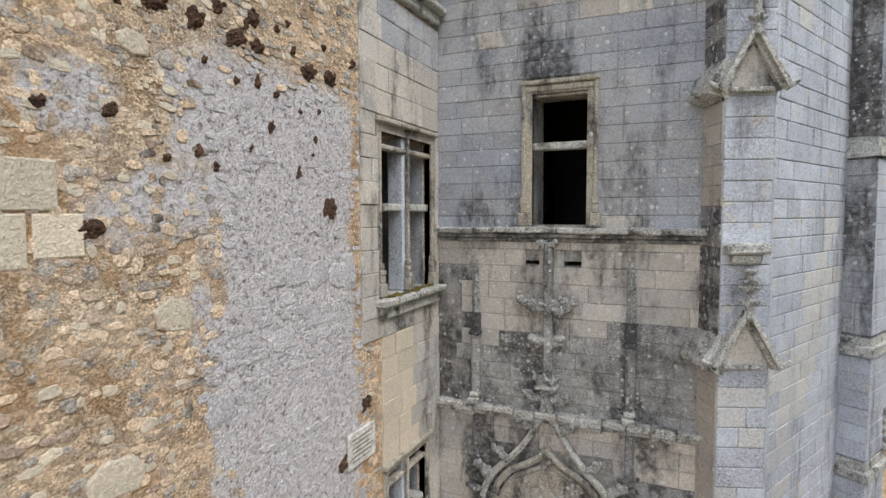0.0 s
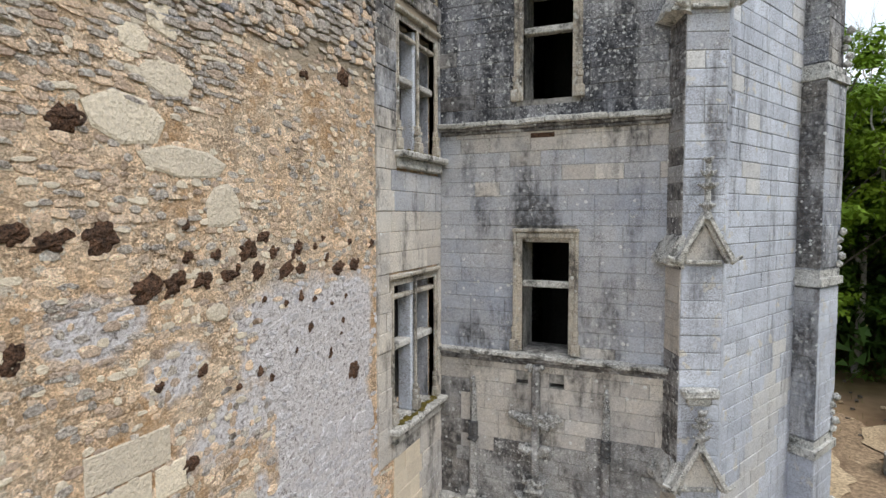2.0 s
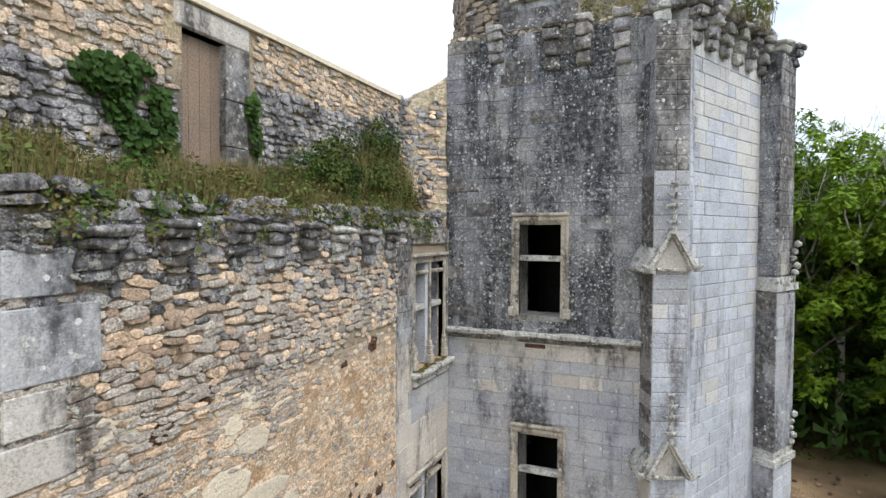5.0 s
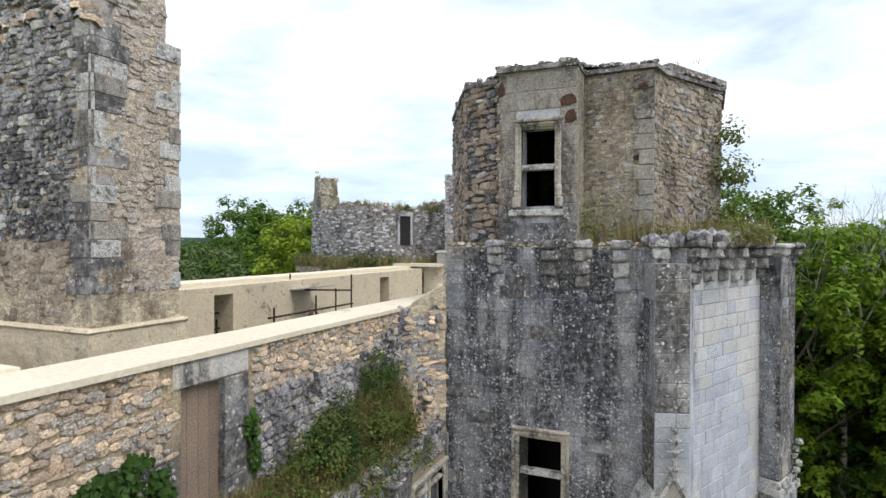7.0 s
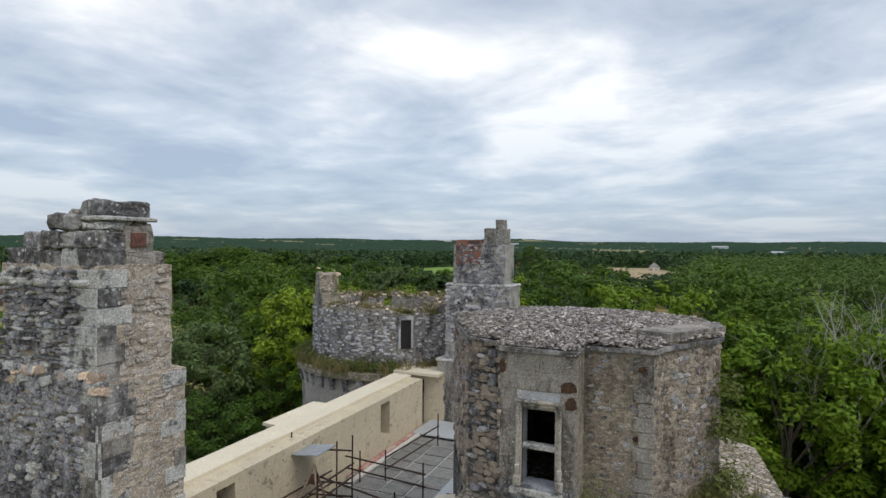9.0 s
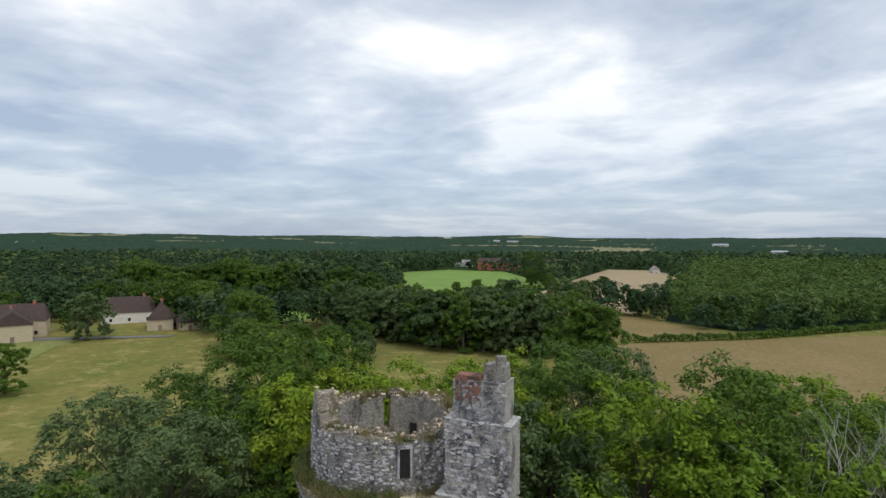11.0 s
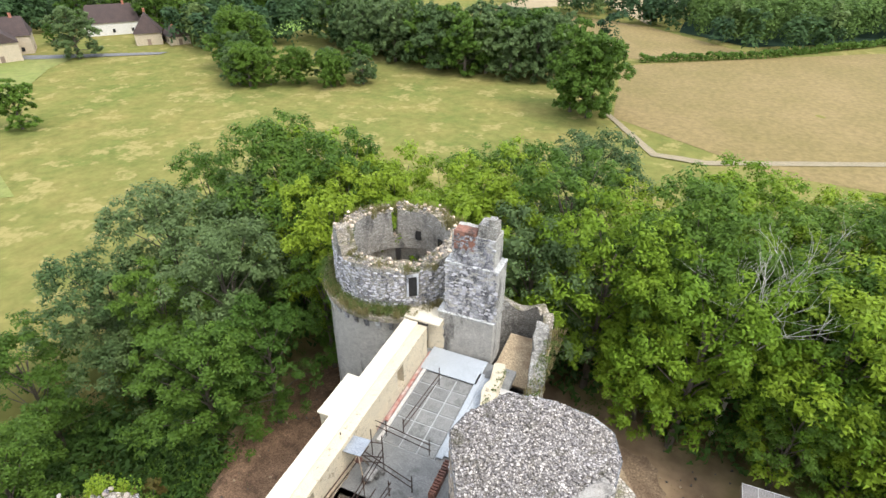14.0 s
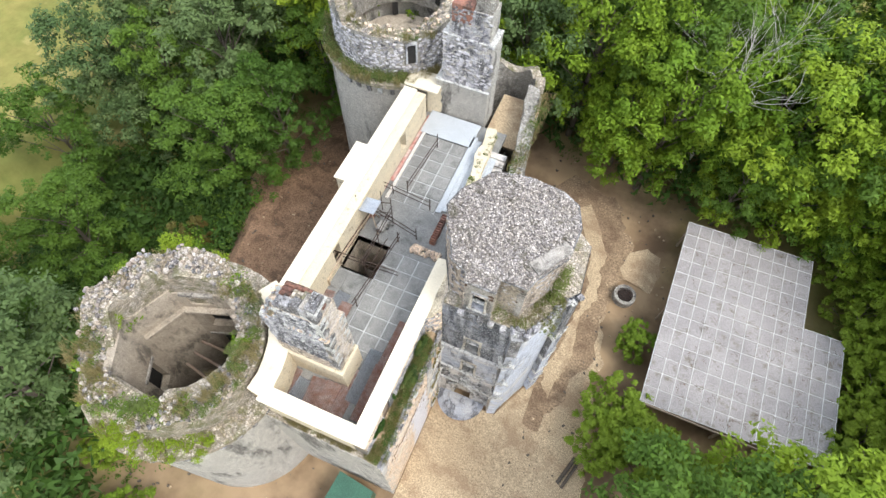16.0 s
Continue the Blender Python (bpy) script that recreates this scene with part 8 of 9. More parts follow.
for cx, cy, z, q, n in ((-21.3, 6.1, 20.6, 0.9, 26), (-18.4, 6.2, 20.4, 0.6, 16), (-23.4, 3.6, 20.3, 0.5, 10), (-22.0, 0.8, 20.0, 0.5, 12), (-14.7, 2.6, 19.4, 0.5, 10), (-16.9, -2.6, 19.6, 0.6, 12)):
    spots = [(cx + tuft.uniform(-q, q), cy + tuft.uniform(-q, q) * 0.7, z + tuft.uniform(-0.5, 0.25), 0.3, 0.3, 0.25) for _ in range(n)]
    clumps("rim_shrub", "bright green shrub on the broken tower rim", spots, LEAF_B, 60, 0.09, 62)
ring_growth("grass_ledge_growth", "bright grass on the tower ledge", SWC, 5.4, 6.5, 17.1, 0.5, LEAF_B, 800, 0.08, 23, 0, 190, 320)
ring_growth("dry_grass", "dry grass on the tower ledge", SWC, 5.6, 6.4, 17.1, 0.6, GRASS, 2500, 0.012, 24, 1, 180, 340)
growth("weeds", "bright shrubs at the tower rim", [(-21, -19, 5.5, 7, 19.9, 1.0), (-17.3, -16.3, 5.2, 6.3, 19.9, 1.0), (-22, -21.3, 0.5, 1.6, 18.6, 0.9), (-16.5, -15, -1.5, -0.5, 18.0, 0.8)], LEAF_B, 60, 0.11, 25)
ring_growth("dry_grass", "tawny grass on the round tower ledge", NC, 5.4, 6.2, 19.0, 0.9, GRASS, 5200, 0.014, 26, 1, 170, 330)
ring_growth("weeds", "weeds on the round tower ledge", NC, 5.4, 6.2, 19.0, 1.1, WEED, 520, 0.1, 27, 0, 190, 300)
ring_growth("dry_grass", "grass fringe on the tower crown", NC, 4.1, 5.3, 22.3, 0.9, GRASS, 7000, 0.016, 28, 1)
ring_growth("weeds", "weeds inside the tower crown", NC, 2.5, 4.0, 18.5, 1.6, GRASS, 2500, 0.014, 29, 1, 190, 350)
growth("weeds", "shrubs on the broken room walls", [(-4.6, -3.9, 20, 30, 17.2, 0.9), (-7.0, -6.4, 19, 25, 17.2, 0.5)], WEED, 150, 0.1, 30)
growth("dry_grass", "dry grass on the broken room walls", [(-4.8, -3.6, 19, 31, 17.1, 0.7)], GRASS, 1800, 0.012, 31, 1)
growth("weeds", "weeds on the chimney ledge", [(-12.1, -8.4, 3.28, 3.36, 24.1, 0.4), (-12.1, -11.0, 3.3, 4.9, 24.1, 0.5)], GRASS, 900, 0.012, 32, 1)
growth("undergrowth", "low green undergrowth below the wood edge", [(-36, -29, 4, 34, 2.0, 1.6), (-30, -14, 36, 42, 2.0, 1.6), (-2, 24, 37, 41, 2.0, 1.8), (27, 32, 8, 34, 2.0, 1.8), (14, 26, 3.5, 9, 2.1, 1.4), (-30, -22, -12, 2, 2.1, 1.5)], LEAF_A, 1300, 0.16, 33)
growth("dry_twigs", "dry stalks and brash on the cleared bank", [(-30, -16, 9, 30, 2.15, 0.5), (3, 9, 24, 38, 2.15, 0.4)], GRASS, 3000, 0.014, 34, 1)
# ---- single stones of the walls ----
srng = random.Random(23)


def stone_variants(n=8):
    out = []
    for k in range(n):
        r = random.Random(100 + k)
        m = 7
        rad = [r.uniform(0.8, 1.14) for _ in range(m)]
        off = r.uniform(0, 0.6)
        vs, fs = [], []
        for scale, w in ((1.0, -0.6), (1.0, 0.35), (0.86, 0.9)):
            for i in range(m):
                a = 2 * math.pi * i / m + off
                # squarish outline
                q = max(abs(math.cos(a)), abs(math.sin(a)))
                e = 0.5 * rad[i] * (0.3 + 0.7 / q) * scale
                vs.append((e * math.cos(a), e * math.sin(a), w * r.uniform(0.72, 1.18)))
        vs.append((r.uniform(-0.1, 0.1), r.uniform(-0.1, 0.1), r.uniform(0.85, 1.05)))
        for ring in range(2):
            for i in range(m):
                j = (i + 1) % m
                fs.append((ring * m + i, ring * m + j, (ring + 1) * m + j, (ring + 1) * m + i))
        for i in range(m):
            fs.append((2 * m + i, 2 * m + (i + 1) % m, 3 * m))
        out.append((np.array(vs), fs))
    return out


VARIANTS = stone_variants()
STONE_DATA = {}


def stone_object(parent, name, material, k, m):
    key = (material.name, k)
    if key not in STONE_DATA:
        me = bpy.data.meshes.new(name)
        me.from_pydata([tuple(v) for v in VARIANTS[k][0]], [], VARIANTS[k][1])
        me.materials.append(material)
        STONE_DATA[key] = me
    o = new(name, STONE_DATA[key])
    o.parent = parent
    o.matrix_basis = m
    return o


def lay_stones(parent, items, single=lambda u, z: False, quota=300, name="stone"):
    """items: (matrix, material, u, z). Stones in the picked stretch are parts of their own, the rest joined."""
    rest = {}
    used = 0
    for m, material, u, z in items:
        k = srng.randrange(len(VARIANTS))
        if used < quota and single(u, z):
            stone_object(parent, name, material, k, m)
            used += 1
        else:
            rest.setdefault(material, []).append((m, k))
    for material, lst in rest.items():
        vs, fs, base = [], [], 0
        for m, k in lst:
            a = np.array(m)
            v = VARIANTS[k][0] @ a[:3, :3].T + a[:3, 3]
            vs.append(v)
            fs.extend([tuple(i + base for i in f) for f in VARIANTS[k][1]])
            base += len(v)
        ob = mesh_arrays("rubble", [tuple(v) for v in np.concatenate(vs)], fs, material, None)
        ob.parent = parent
        ob["kind"] = "stuff"


def rubble(face, u0, u1, z0, z1, style, holes=(), seed=0, w_off=0.0):
    """Courses of irregular stones; style(u, z) gives None or (length, height, proud, keep, material)."""
    r = random.Random(seed)
    items = []
    z = z0
    while z < z1:
        st = style((u0 + u1) / 2, z) or (0.2, 0.13, 0.03, 0.5, RUB_WARM)
        ch = st[1] * r.uniform(0.75, 1.25)
        u = u0 + r.uniform(-0.2, 0.0)
        while u < u1:
            st = style(u, z)
            if st is None:
                u += 0.12
                continue
            ln, _, proud, keep, material = st
            l = ln * r.uniform(0.45, 1.6)
            h = ch * r.uniform(0.65, 1.35) * (st[1] / max(0.05, ch) if abs(st[1] - ch) > 0.08 else 1)
            uc, zc = u + l / 2, z + ch / 2 + r.uniform(-0.03, 0.03)
            u += l
            if r.random() > keep or uc < u0 + 0.05 or uc > u1 - 0.05 or any(a - 0.1 < uc < b + 0.1 and c - 0.1 < zc < d + 0.1 for a, b, c, d in holes):
                continue
            if style(uc, zc) is None:
                continue
            m = face.matrix(uc, w_off, zc) @ Matrix.Rotation(r.uniform(-0.14, 0.14), 4, "Z") @ Matrix.Rotation(r.uniform(-0.03, 0.03), 4, "X") @ Matrix.Diagonal((l * 1.02, h * 1.06, proud * r.uniform(0.5, 1.3), 1))
            items.append((m, material(r) if callable(material) and not isinstance(material, bpy.types.Material) else material, uc, zc))
        z += ch
    return items


BLOCKS = {}


def block_mesh(w, h, material):
    key = (round(w, 2), round(h, 3), material.name)
    if key not in BLOCKS:
        bm = bmesh.new()
        c = 0.012
        lo = [bm.verts.new((x, y, -0.05)) for x, y in ((-w / 2, -h / 2), (w / 2, -h / 2), (w / 2, h / 2), (-w / 2, h / 2))]
        mi = [bm.verts.new((x, y, -c * 0.6)) for x, y in ((-w / 2, -h / 2), (w / 2, -h / 2), (w / 2, h / 2), (-w / 2, h / 2))]
        hi = [bm.verts.new((x, y, 0)) for x, y in ((-w / 2 + c, -h / 2 + c), (w / 2 - c, -h / 2 + c), (w / 2 - c, h / 2 - c), (-w / 2 + c, h / 2 - c))]
        for a, b in ((lo, mi), (mi, hi)):
            for i in range(4):
                j = (i + 1) % 4
                bm.faces.new((a[i], a[j], b[j], b[i]))
        bm.faces.new(hi)
        me = bpy.data.meshes.new("stone")
        bm.to_mesh(me)
        bm.free()
        me.materials.append(material)
        BLOCKS[key] = me
    return BLOCKS[key]


def ashlar(parent, face, z0, z1, material, holes=(), u0=0.0, u1=None, course=0.285, length=0.62, seed=0, gap=0.006, proud=0.016, rough=0.005):
    """Squared blocks in courses, one object each, proud of recessed joints."""
    r = random.Random(seed)
    u1 = face.length if u1 is None else u1
    n = max(1, round((z1 - z0) / course))
    ch = (z1 - z0) / n
    for k in range(n):
        za, zb = z0 + k * ch, z0 + (k + 1) * ch
        cuts = [u0]
        while cuts[-1] < u1 - 1e-6:
            nx = cuts[-1] + round(length * r.uniform(0.6, 1.35), 1)
            cuts.append(u1 if nx > u1 - 0.22 else nx)
        for a, b in zip(cuts, cuts[1:]):
            spans = [(a, b)]
            for h in holes:
                if h[2] < zb - 0.03 and h[3] > za + 0.03:
                    nxt = []
                    for p, q in spans:
                        if q <= h[0] or p >= h[1]:
                            nxt.append((p, q))
                        else:
                            nxt += [s for s in ((p, h[0]), (h[1], q)) if s[1] - s[0] > 0.07]
                    spans = nxt
            for p, q in spans:
                mm = material(r, (p + q) / 2, (za + zb) / 2) if not isinstance(material, bpy.types.Material) else material
                o = new("stone", block_mesh(q - p - gap, ch - gap, mm))
                o.parent = parent
                o.matrix_basis = face.matrix((p + q) / 2, proud + r.uniform(-rough, rough), (za + zb) / 2) @ Matrix.Rotation(r.uniform(-0.004, 0.004), 4, "X") @ Matrix.Rotation(r.uniform(-0.006, 0.006), 4, "Y")


# stair tower front and side
def lower_mix(r, u, z):
    """Cream stones; grey speckled growth holds the courses above the sagging string course."""
    if z < 6.1:
        return SPECKLED if u > 3.2 and z < 5.4 else CREAM
    if u < 0.45 and z < 8.7:
        return STAINED
    if u > 3.1 and z < 7.75:
        return SPECKLED
    if 0.45 < u < 3.15 and z < 7.45 - 0.25 * (u < 1.2) + r.uniform(-0.12, 0.12):
        return SPECKLED
    return CREAM


def grey_mix(r, u, z):
    return CREAM if 0.35 < u and (z > 13.15 or (z > 12.6 and r.random() < 0.3) or r.random() < 0.025) else GREY


def dark_mix(r, u, z):
    return STAINED if z > 14 and r.random() < 0.1 else DARK


def pale_mix(r, u, z):
    n = noise.noise(Vector((u * 0.55, z * 0.35, 3.3)))
    return PALE_WARM if n + r.uniform(-0.2, 0.2) > 0.2 else PALE


for i, ((wall, face, z0, z1, material, hs), mix_) in enumerate(zip(storeys, (lower_mix, lower_mix, grey_mix, dark_mix))):
    cut = [(a - 0.13, b + 0.13, c, d + 0.13) if d - c > 0.3 else (a, b, c, d) for a, b, c, d in hs]
    if i == 0:
        cut = [(U(-3.4), U(-1.3), G0, 5.3)]
    ashlar(wall, face, z0, z1, mix_, cut, seed=40 + i)
for i, (wall, face, z0, z1, material, hs) in enumerate(sides):
    ashlar(wall, face, z0, z1, pale_mix, seed=50 + i, length=0.62, gap=0.011, proud=0.016, rough=0.007)
ashlar(pier, PF[1], G0, 20.0, lambda r, u, z: pale_mix(r, u, z) if z < 14.5 else (GREY if z < 17 else STAINED), seed=60, length=0.5, gap=0.011)
ashlar(pier, PF[0], G0, 19.3, lambda r, u, z: CREAM if z < 7.4 or 9.6 < z < 11 else ((STAINED if r.random() < 0.4 else SPECKLED) if z < 14.6 else (STAINED if z < 17 else DARK)), seed=61, length=0.5)
ashlar(pier, PF[2], G0, 19.3, PALE, seed=62, length=0.5)
ashlar(butt, Face((2.30, 12.2), (2.715, 11.965)), 14.95, 20.0, DARK, seed=63, length=0.45)
ashlar(butt, Face((2.715, 11.965), (3.13, 12.86)), 14.95, 20.0, STAINED, seed=64, length=0.5)
for i, (za, zb) in enumerate(((G0, 4.7), (5.1, 6.95), (7.35, 10.45), (10.85, 14.55))):
    ashlar(butt, Face((2.24, 12.2), (2.70, 11.88)), za, zb, (PALE, PALE, GREY, STAINED)[i], seed=65 + i, length=0.45)
    ashlar(butt, Face((2.70, 11.88), (3.2, 12.84)), za, zb, (PALE, PALE, PALE, GREY)[i], seed=165 + i, length=0.5)

def grey_zone(y, z):
    e = 0.5 * noise.noise(Vector((y * 1.1, z * 1.1, 4)))
    return 4.0 + e < y < 6.55 + e * 0.4 and z < 11.0 + e


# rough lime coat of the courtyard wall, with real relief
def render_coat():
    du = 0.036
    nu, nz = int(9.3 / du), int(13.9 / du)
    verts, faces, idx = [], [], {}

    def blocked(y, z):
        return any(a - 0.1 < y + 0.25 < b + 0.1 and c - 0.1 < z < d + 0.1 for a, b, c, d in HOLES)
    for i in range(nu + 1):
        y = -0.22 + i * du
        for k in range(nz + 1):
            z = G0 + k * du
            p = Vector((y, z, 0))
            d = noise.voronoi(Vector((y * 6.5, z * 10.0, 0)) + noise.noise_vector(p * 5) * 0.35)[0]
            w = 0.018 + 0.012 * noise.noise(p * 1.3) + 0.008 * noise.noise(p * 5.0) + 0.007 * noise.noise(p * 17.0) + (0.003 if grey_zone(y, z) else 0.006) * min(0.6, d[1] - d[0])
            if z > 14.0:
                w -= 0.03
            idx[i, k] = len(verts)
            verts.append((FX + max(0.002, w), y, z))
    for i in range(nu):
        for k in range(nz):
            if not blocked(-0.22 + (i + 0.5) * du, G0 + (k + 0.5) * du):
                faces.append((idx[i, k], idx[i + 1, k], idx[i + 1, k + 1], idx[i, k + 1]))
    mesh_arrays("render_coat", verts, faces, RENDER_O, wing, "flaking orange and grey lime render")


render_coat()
DRESSED = lambda u, z: (u > V(6.62) and z > 7.7) or u > V(7.1) + 0.25 * math.sin(z * 7)


def facade_style(u, z):
    y = u - 0.25
    if DRESSED(u, z):
        return None
    top = 13.45 + 0.3 * noise.noise(Vector((y * 0.9, 2, 0))) + 0.13 * y - (0.5 if y < 1.2 else 0)
    if z > top:
        big = 1.0 if y < 2.6 else 0.8
        return (0.23 * big, 0.12 * big, 0.034, 1.0, lambda r: RUB_GREY if r.random() < 0.03 + 0.6 * min(1, max(0, (z - 14.6) / 1.3)) else (RUB_BEIGE if r.random() < 0.66 else RUB_WARM))
    if z > top - 0.8 and y < 3.5:
        return (0.16, 0.09, 0.016, 0.8, lambda r: RUB_BEIGE if r.random() < 0.55 else (RUB_WARM if r.random() < 0.8 else BLOCK))
    if grey_zone(y, z):
        return (0.13, 0.075, 0.010, 0.22 if z > 8.6 else 0.5, RUB_PINK)
    return (0.115, 0.062, 0.010, 0.42 + 0.25 * noise.noise(Vector((y * 0.8, z * 0.8, 9))), lambda r: RUB_WARM if r.random() < 0.6 else (RUB_BEIGE if r.random() < 0.6 else BLOCK))


items = rubble(FACADE, 0.0, FACADE.length, 4.0, 16.0, facade_style, [(a - 0.1, b + 0.1, c - 0.25, d + 0.2) for a, b, c, d in HOLES], seed=3, w_off=0.02)
lay_stones(east_wall, items, lambda u, z: 1.2 < u < 5.0 and z > 13.3)
# ragged top of the wall
def top_style(u, z):
    return (0.26, 0.11, 0.09, 0.9, lambda r: RUB_GREY if r.random() < 0.6 else DARK)


lay_stones(east_wall, rubble(FACADE, 0.0, V(8.9), 15.7, 16.35, top_style, seed=9, w_off=-0.02), quota=0)
for y, z, w, h in ((2.35, 16.05, 0.42, 0.5), (3.0, 15.95, 0.4, 0.62), (0.55, 15.9, 0.5, 0.55), (4.5, 15.95, 0.36, 0.6), (5.4, 15.9, 0.38, 0.62), (6.2, 15.95, 0.34, 0.6), (1.4, 16.0, 0.4, 0.55), (3.75, 16.0, 0.36, 0.55)):
    corbel(wing, FACADE, V(y), z + 0.05, w * 0.9, 0.3, h * 0.95)
# ironstone lumps: ragged, pitted crusts set in the coat
def iron_lump(y, z, s, tall=None):
    bm = bmesh.new()
    k = srng.uniform(0, 90)
    tall = srng.uniform(0.65, 1.0) if tall is None else tall
    n, rings = 22, 6
    mid = bm.verts.new(FACADE.at(V(y), 0.045, z))
    prev = None
    for i in range(1, rings + 1):
        row = []
        for j in range(n):
            a = 2 * math.pi * j / n
            edge = s * 0.56 * (1 + 0.55 * noise.noise(Vector((math.cos(a) * 1.3 + k, math.sin(a) * 1.3, 1))) + 0.35 * noise.noise(Vector((math.cos(a) * 4 + k, math.sin(a) * 4, 2))))
            f = i / rings
            u, h = edge * f * math.cos(a), edge * f * math.sin(a) * tall
            w = 0.05 - 0.045 * f ** 3 + 0.03 * noise.noise(Vector((u * 16 + k, h * 16, 0))) + 0.018 * noise.noise(Vector((u * 45 + k, h * 45, 0)))
            row.append(bm.verts.new(FACADE.at(V(y) + u + h * 0.25, 0.004 if i == rings else max(0.008, w), z + h)))
        for j in range(n):
            q = (j + 1) % n
            bm.faces.new((mid, row[j], row[q]) if prev is None else (prev[j], row[j], row[q], prev[q]))
        prev = row
    bmesh.ops.recalc_face_normals(bm, faces=bm.faces[:])
    part("ironstone", bm, IRON, east_wall)


for y, z, s in ((1.66, 12.71, 0.24), (0.92, 13.2, 0.26), (1.25, 13.78, 0.26), (1.88, 13.99, 0.2), (0.88, 11.83, 0.24), (1.23, 11.79, 0.22), (1.52, 11.73, 0.24), (1.93, 11.74, 0.28), (2.32, 11.23, 0.3), (2.66, 11.27, 0.22), (3.01, 11.27, 0.22), (3.37, 11.27, 0.2), (3.83, 11.29, 0.22), (4.31, 11.24, 0.24), (3.69, 11.54, 0.22),
                (3.93, 11.68, 0.16), (4.1, 11.49, 0.16), (4.57, 11.53, 0.17), (4.63, 11.24, 0.15), (5.49, 11.18, 0.22), (5.91, 11.21, 0.25), (6.41, 11.49, 0.13), (5.78, 11.54, 0.11), (3.2, 11.52, 0.13), (5.65, 13.91, 0.24), (4.74, 13.76, 0.16), (2.97, 10.33, 0.13), (2.44, 10.30, 0.12), (5.86, 9.58, 0.24), (6.67, 6.85, 0.25), (2.79, 9.40, 0.2), (6.1, 6.2, 0.2)):
    iron_lump(y, z, s * 1.22)
for y, z, s in ((3.82, 10.1, 0.10), (4.03, 9.97, 0.09), (3.48, 10.0, 0.09), (4.62, 10.89, 0.10), (4.9, 10.81, 0.09), (4.32, 10.83, 0.10), (4.81, 10.44, 0.12), (5.25, 10.0, 0.10), (5.58, 10.41, 0.08), (5.52, 10.22, 0.08), (3.91, 10.94, 0.08), (2.81, 11.83, 0.08), (1.2, 10.86, 0.2), (4.94, 11.52, 0.10), (2.83, 11.52, 0.13), (5.2, 11.36, 0.1), (5.66, 10.75, 0.07), (5.3, 10.7, 0.07), (4.5, 10.2, 0.07), (4.45, 11.42, 0.1), (5.1, 11.62, 0.08), (3.5, 11.35, 0.1)):
    iron_lump(y, z, s * 0.9, srng.uniform(0.8, 1.7))
# large pale blocks left in the coat
for y, z, w, h in ((2.83, 12.46, 1.0, 0.30), (3.33, 12.04, 0.5, 0.5), (2.2, 12.8, 0.75, 0.45), (2.64, 13.24, 0.6, 0.36), (2.6, 13.78, 0.36, 0.36), (2.3, 13.52, 0.34, 0.24), (0.75, 14.0, 0.5, 0.34), (1.0, 13.85, 0.4, 0.3), (2.12, 9.72, 0.86, 0.36), (1.96, 9.33, 0.74, 0.38), (2.55, 9.36, 0.36, 0.32), (1.72, 8.92, 0.6, 0.4), (3.5, 8.62, 0.4, 0.34), (5.2, 8.85, 0.36, 0.34), (5.6, 8.78, 0.4, 0.34), (6.0, 8.72, 0.38, 0.36), (6.3, 8.75, 0.28, 0.5), (4.0, 7.6, 0.36, 0.3), (2.9, 7.4, 0.5, 0.35), (4.9, 8.1, 0.4, 0.25), (3.2, 10.9, 0.3, 0.2)):
    if y < 2.6 and z < 10:
        o = new("stone", block_mesh(w, h, BLOCK))
        o.parent = east_wall
        o.matrix_basis = FACADE.matrix(V(y), 0.032, z)
    else:
        stone_object(east_wall, "stone", BLOCK if y < 4 else RUB_PINK, srng.randrange(8), FACADE.matrix(V(y), 0.02, z) @ Matrix.Diagonal((w, h, 0.018, 1)))
# dressed stones round the courtyard windows and at the corner
for i, (za, zb) in enumerate(((7.7, 10.95), (10.95, 12.7), (12.7, 16.0))):
    ashlar(east_wall, FACADE, za, zb, lambda r, u, z: CREAM if z < 12.1 or u < V(7.2) and z < 13.6 else (GREY if z < 14.6 else STAINED), [(a - 0.12, b + 0.12, c - 0.28, d + 0.13) for a, b, c, d in HOLES], V(6.55), V(9.12), 0.34, 0.5, 70 + i, proud=0.055, rough=0.012)
ashlar(east_wall, FACADE, 3.0, 7.7, lambda r, u, z: BLOCK if u < V(8.3) + r.uniform(-0.2, 0.2) else CREAM, [(a - 0.12, b + 0.12, c - 0.28, d + 0.13) for a, b, c, d in HOLES], V(7.1), V(9.12), 0.33, 0.48, 79, proud=0.05, rough=0.014)
for y, z, w, h in ((0.16, 14.93, 0.84, 0.66), (0.02, 13.93, 0.62, 0.38), (0.0, 13.3, 0.56, 0.5), (-0.02, 12.6, 0.44, 0.6), (0.05, 15.55, 0.6, 0.4), (0.0, 14.36, 0.5, 0.36)):
    o = new("stone", block_mesh(w, h, GREY if z > 14.5 else CREAM))
    o.parent = east_wall
    o.matrix_basis = FACADE.matrix(V(y), 0.065, z)
plaque = tagged(obj("wall_plaque", fbox(FACADE, (V(6.14), V(6.82), 0.03, 0.075, 6.08, 6.56), bevel=0.01), PLAQUE), "white stone plaque with small engraved lines", "plaque")
for k in range(6):
    part("text_line", fbox(FACADE, (V(6.2) + 0.02 * (k % 2), V(6.74) - 0.05 * (k % 3), 0.074, 0.078, 6.46 - 0.06 * k, 6.478 - 0.06 * k)), INK, plaque)

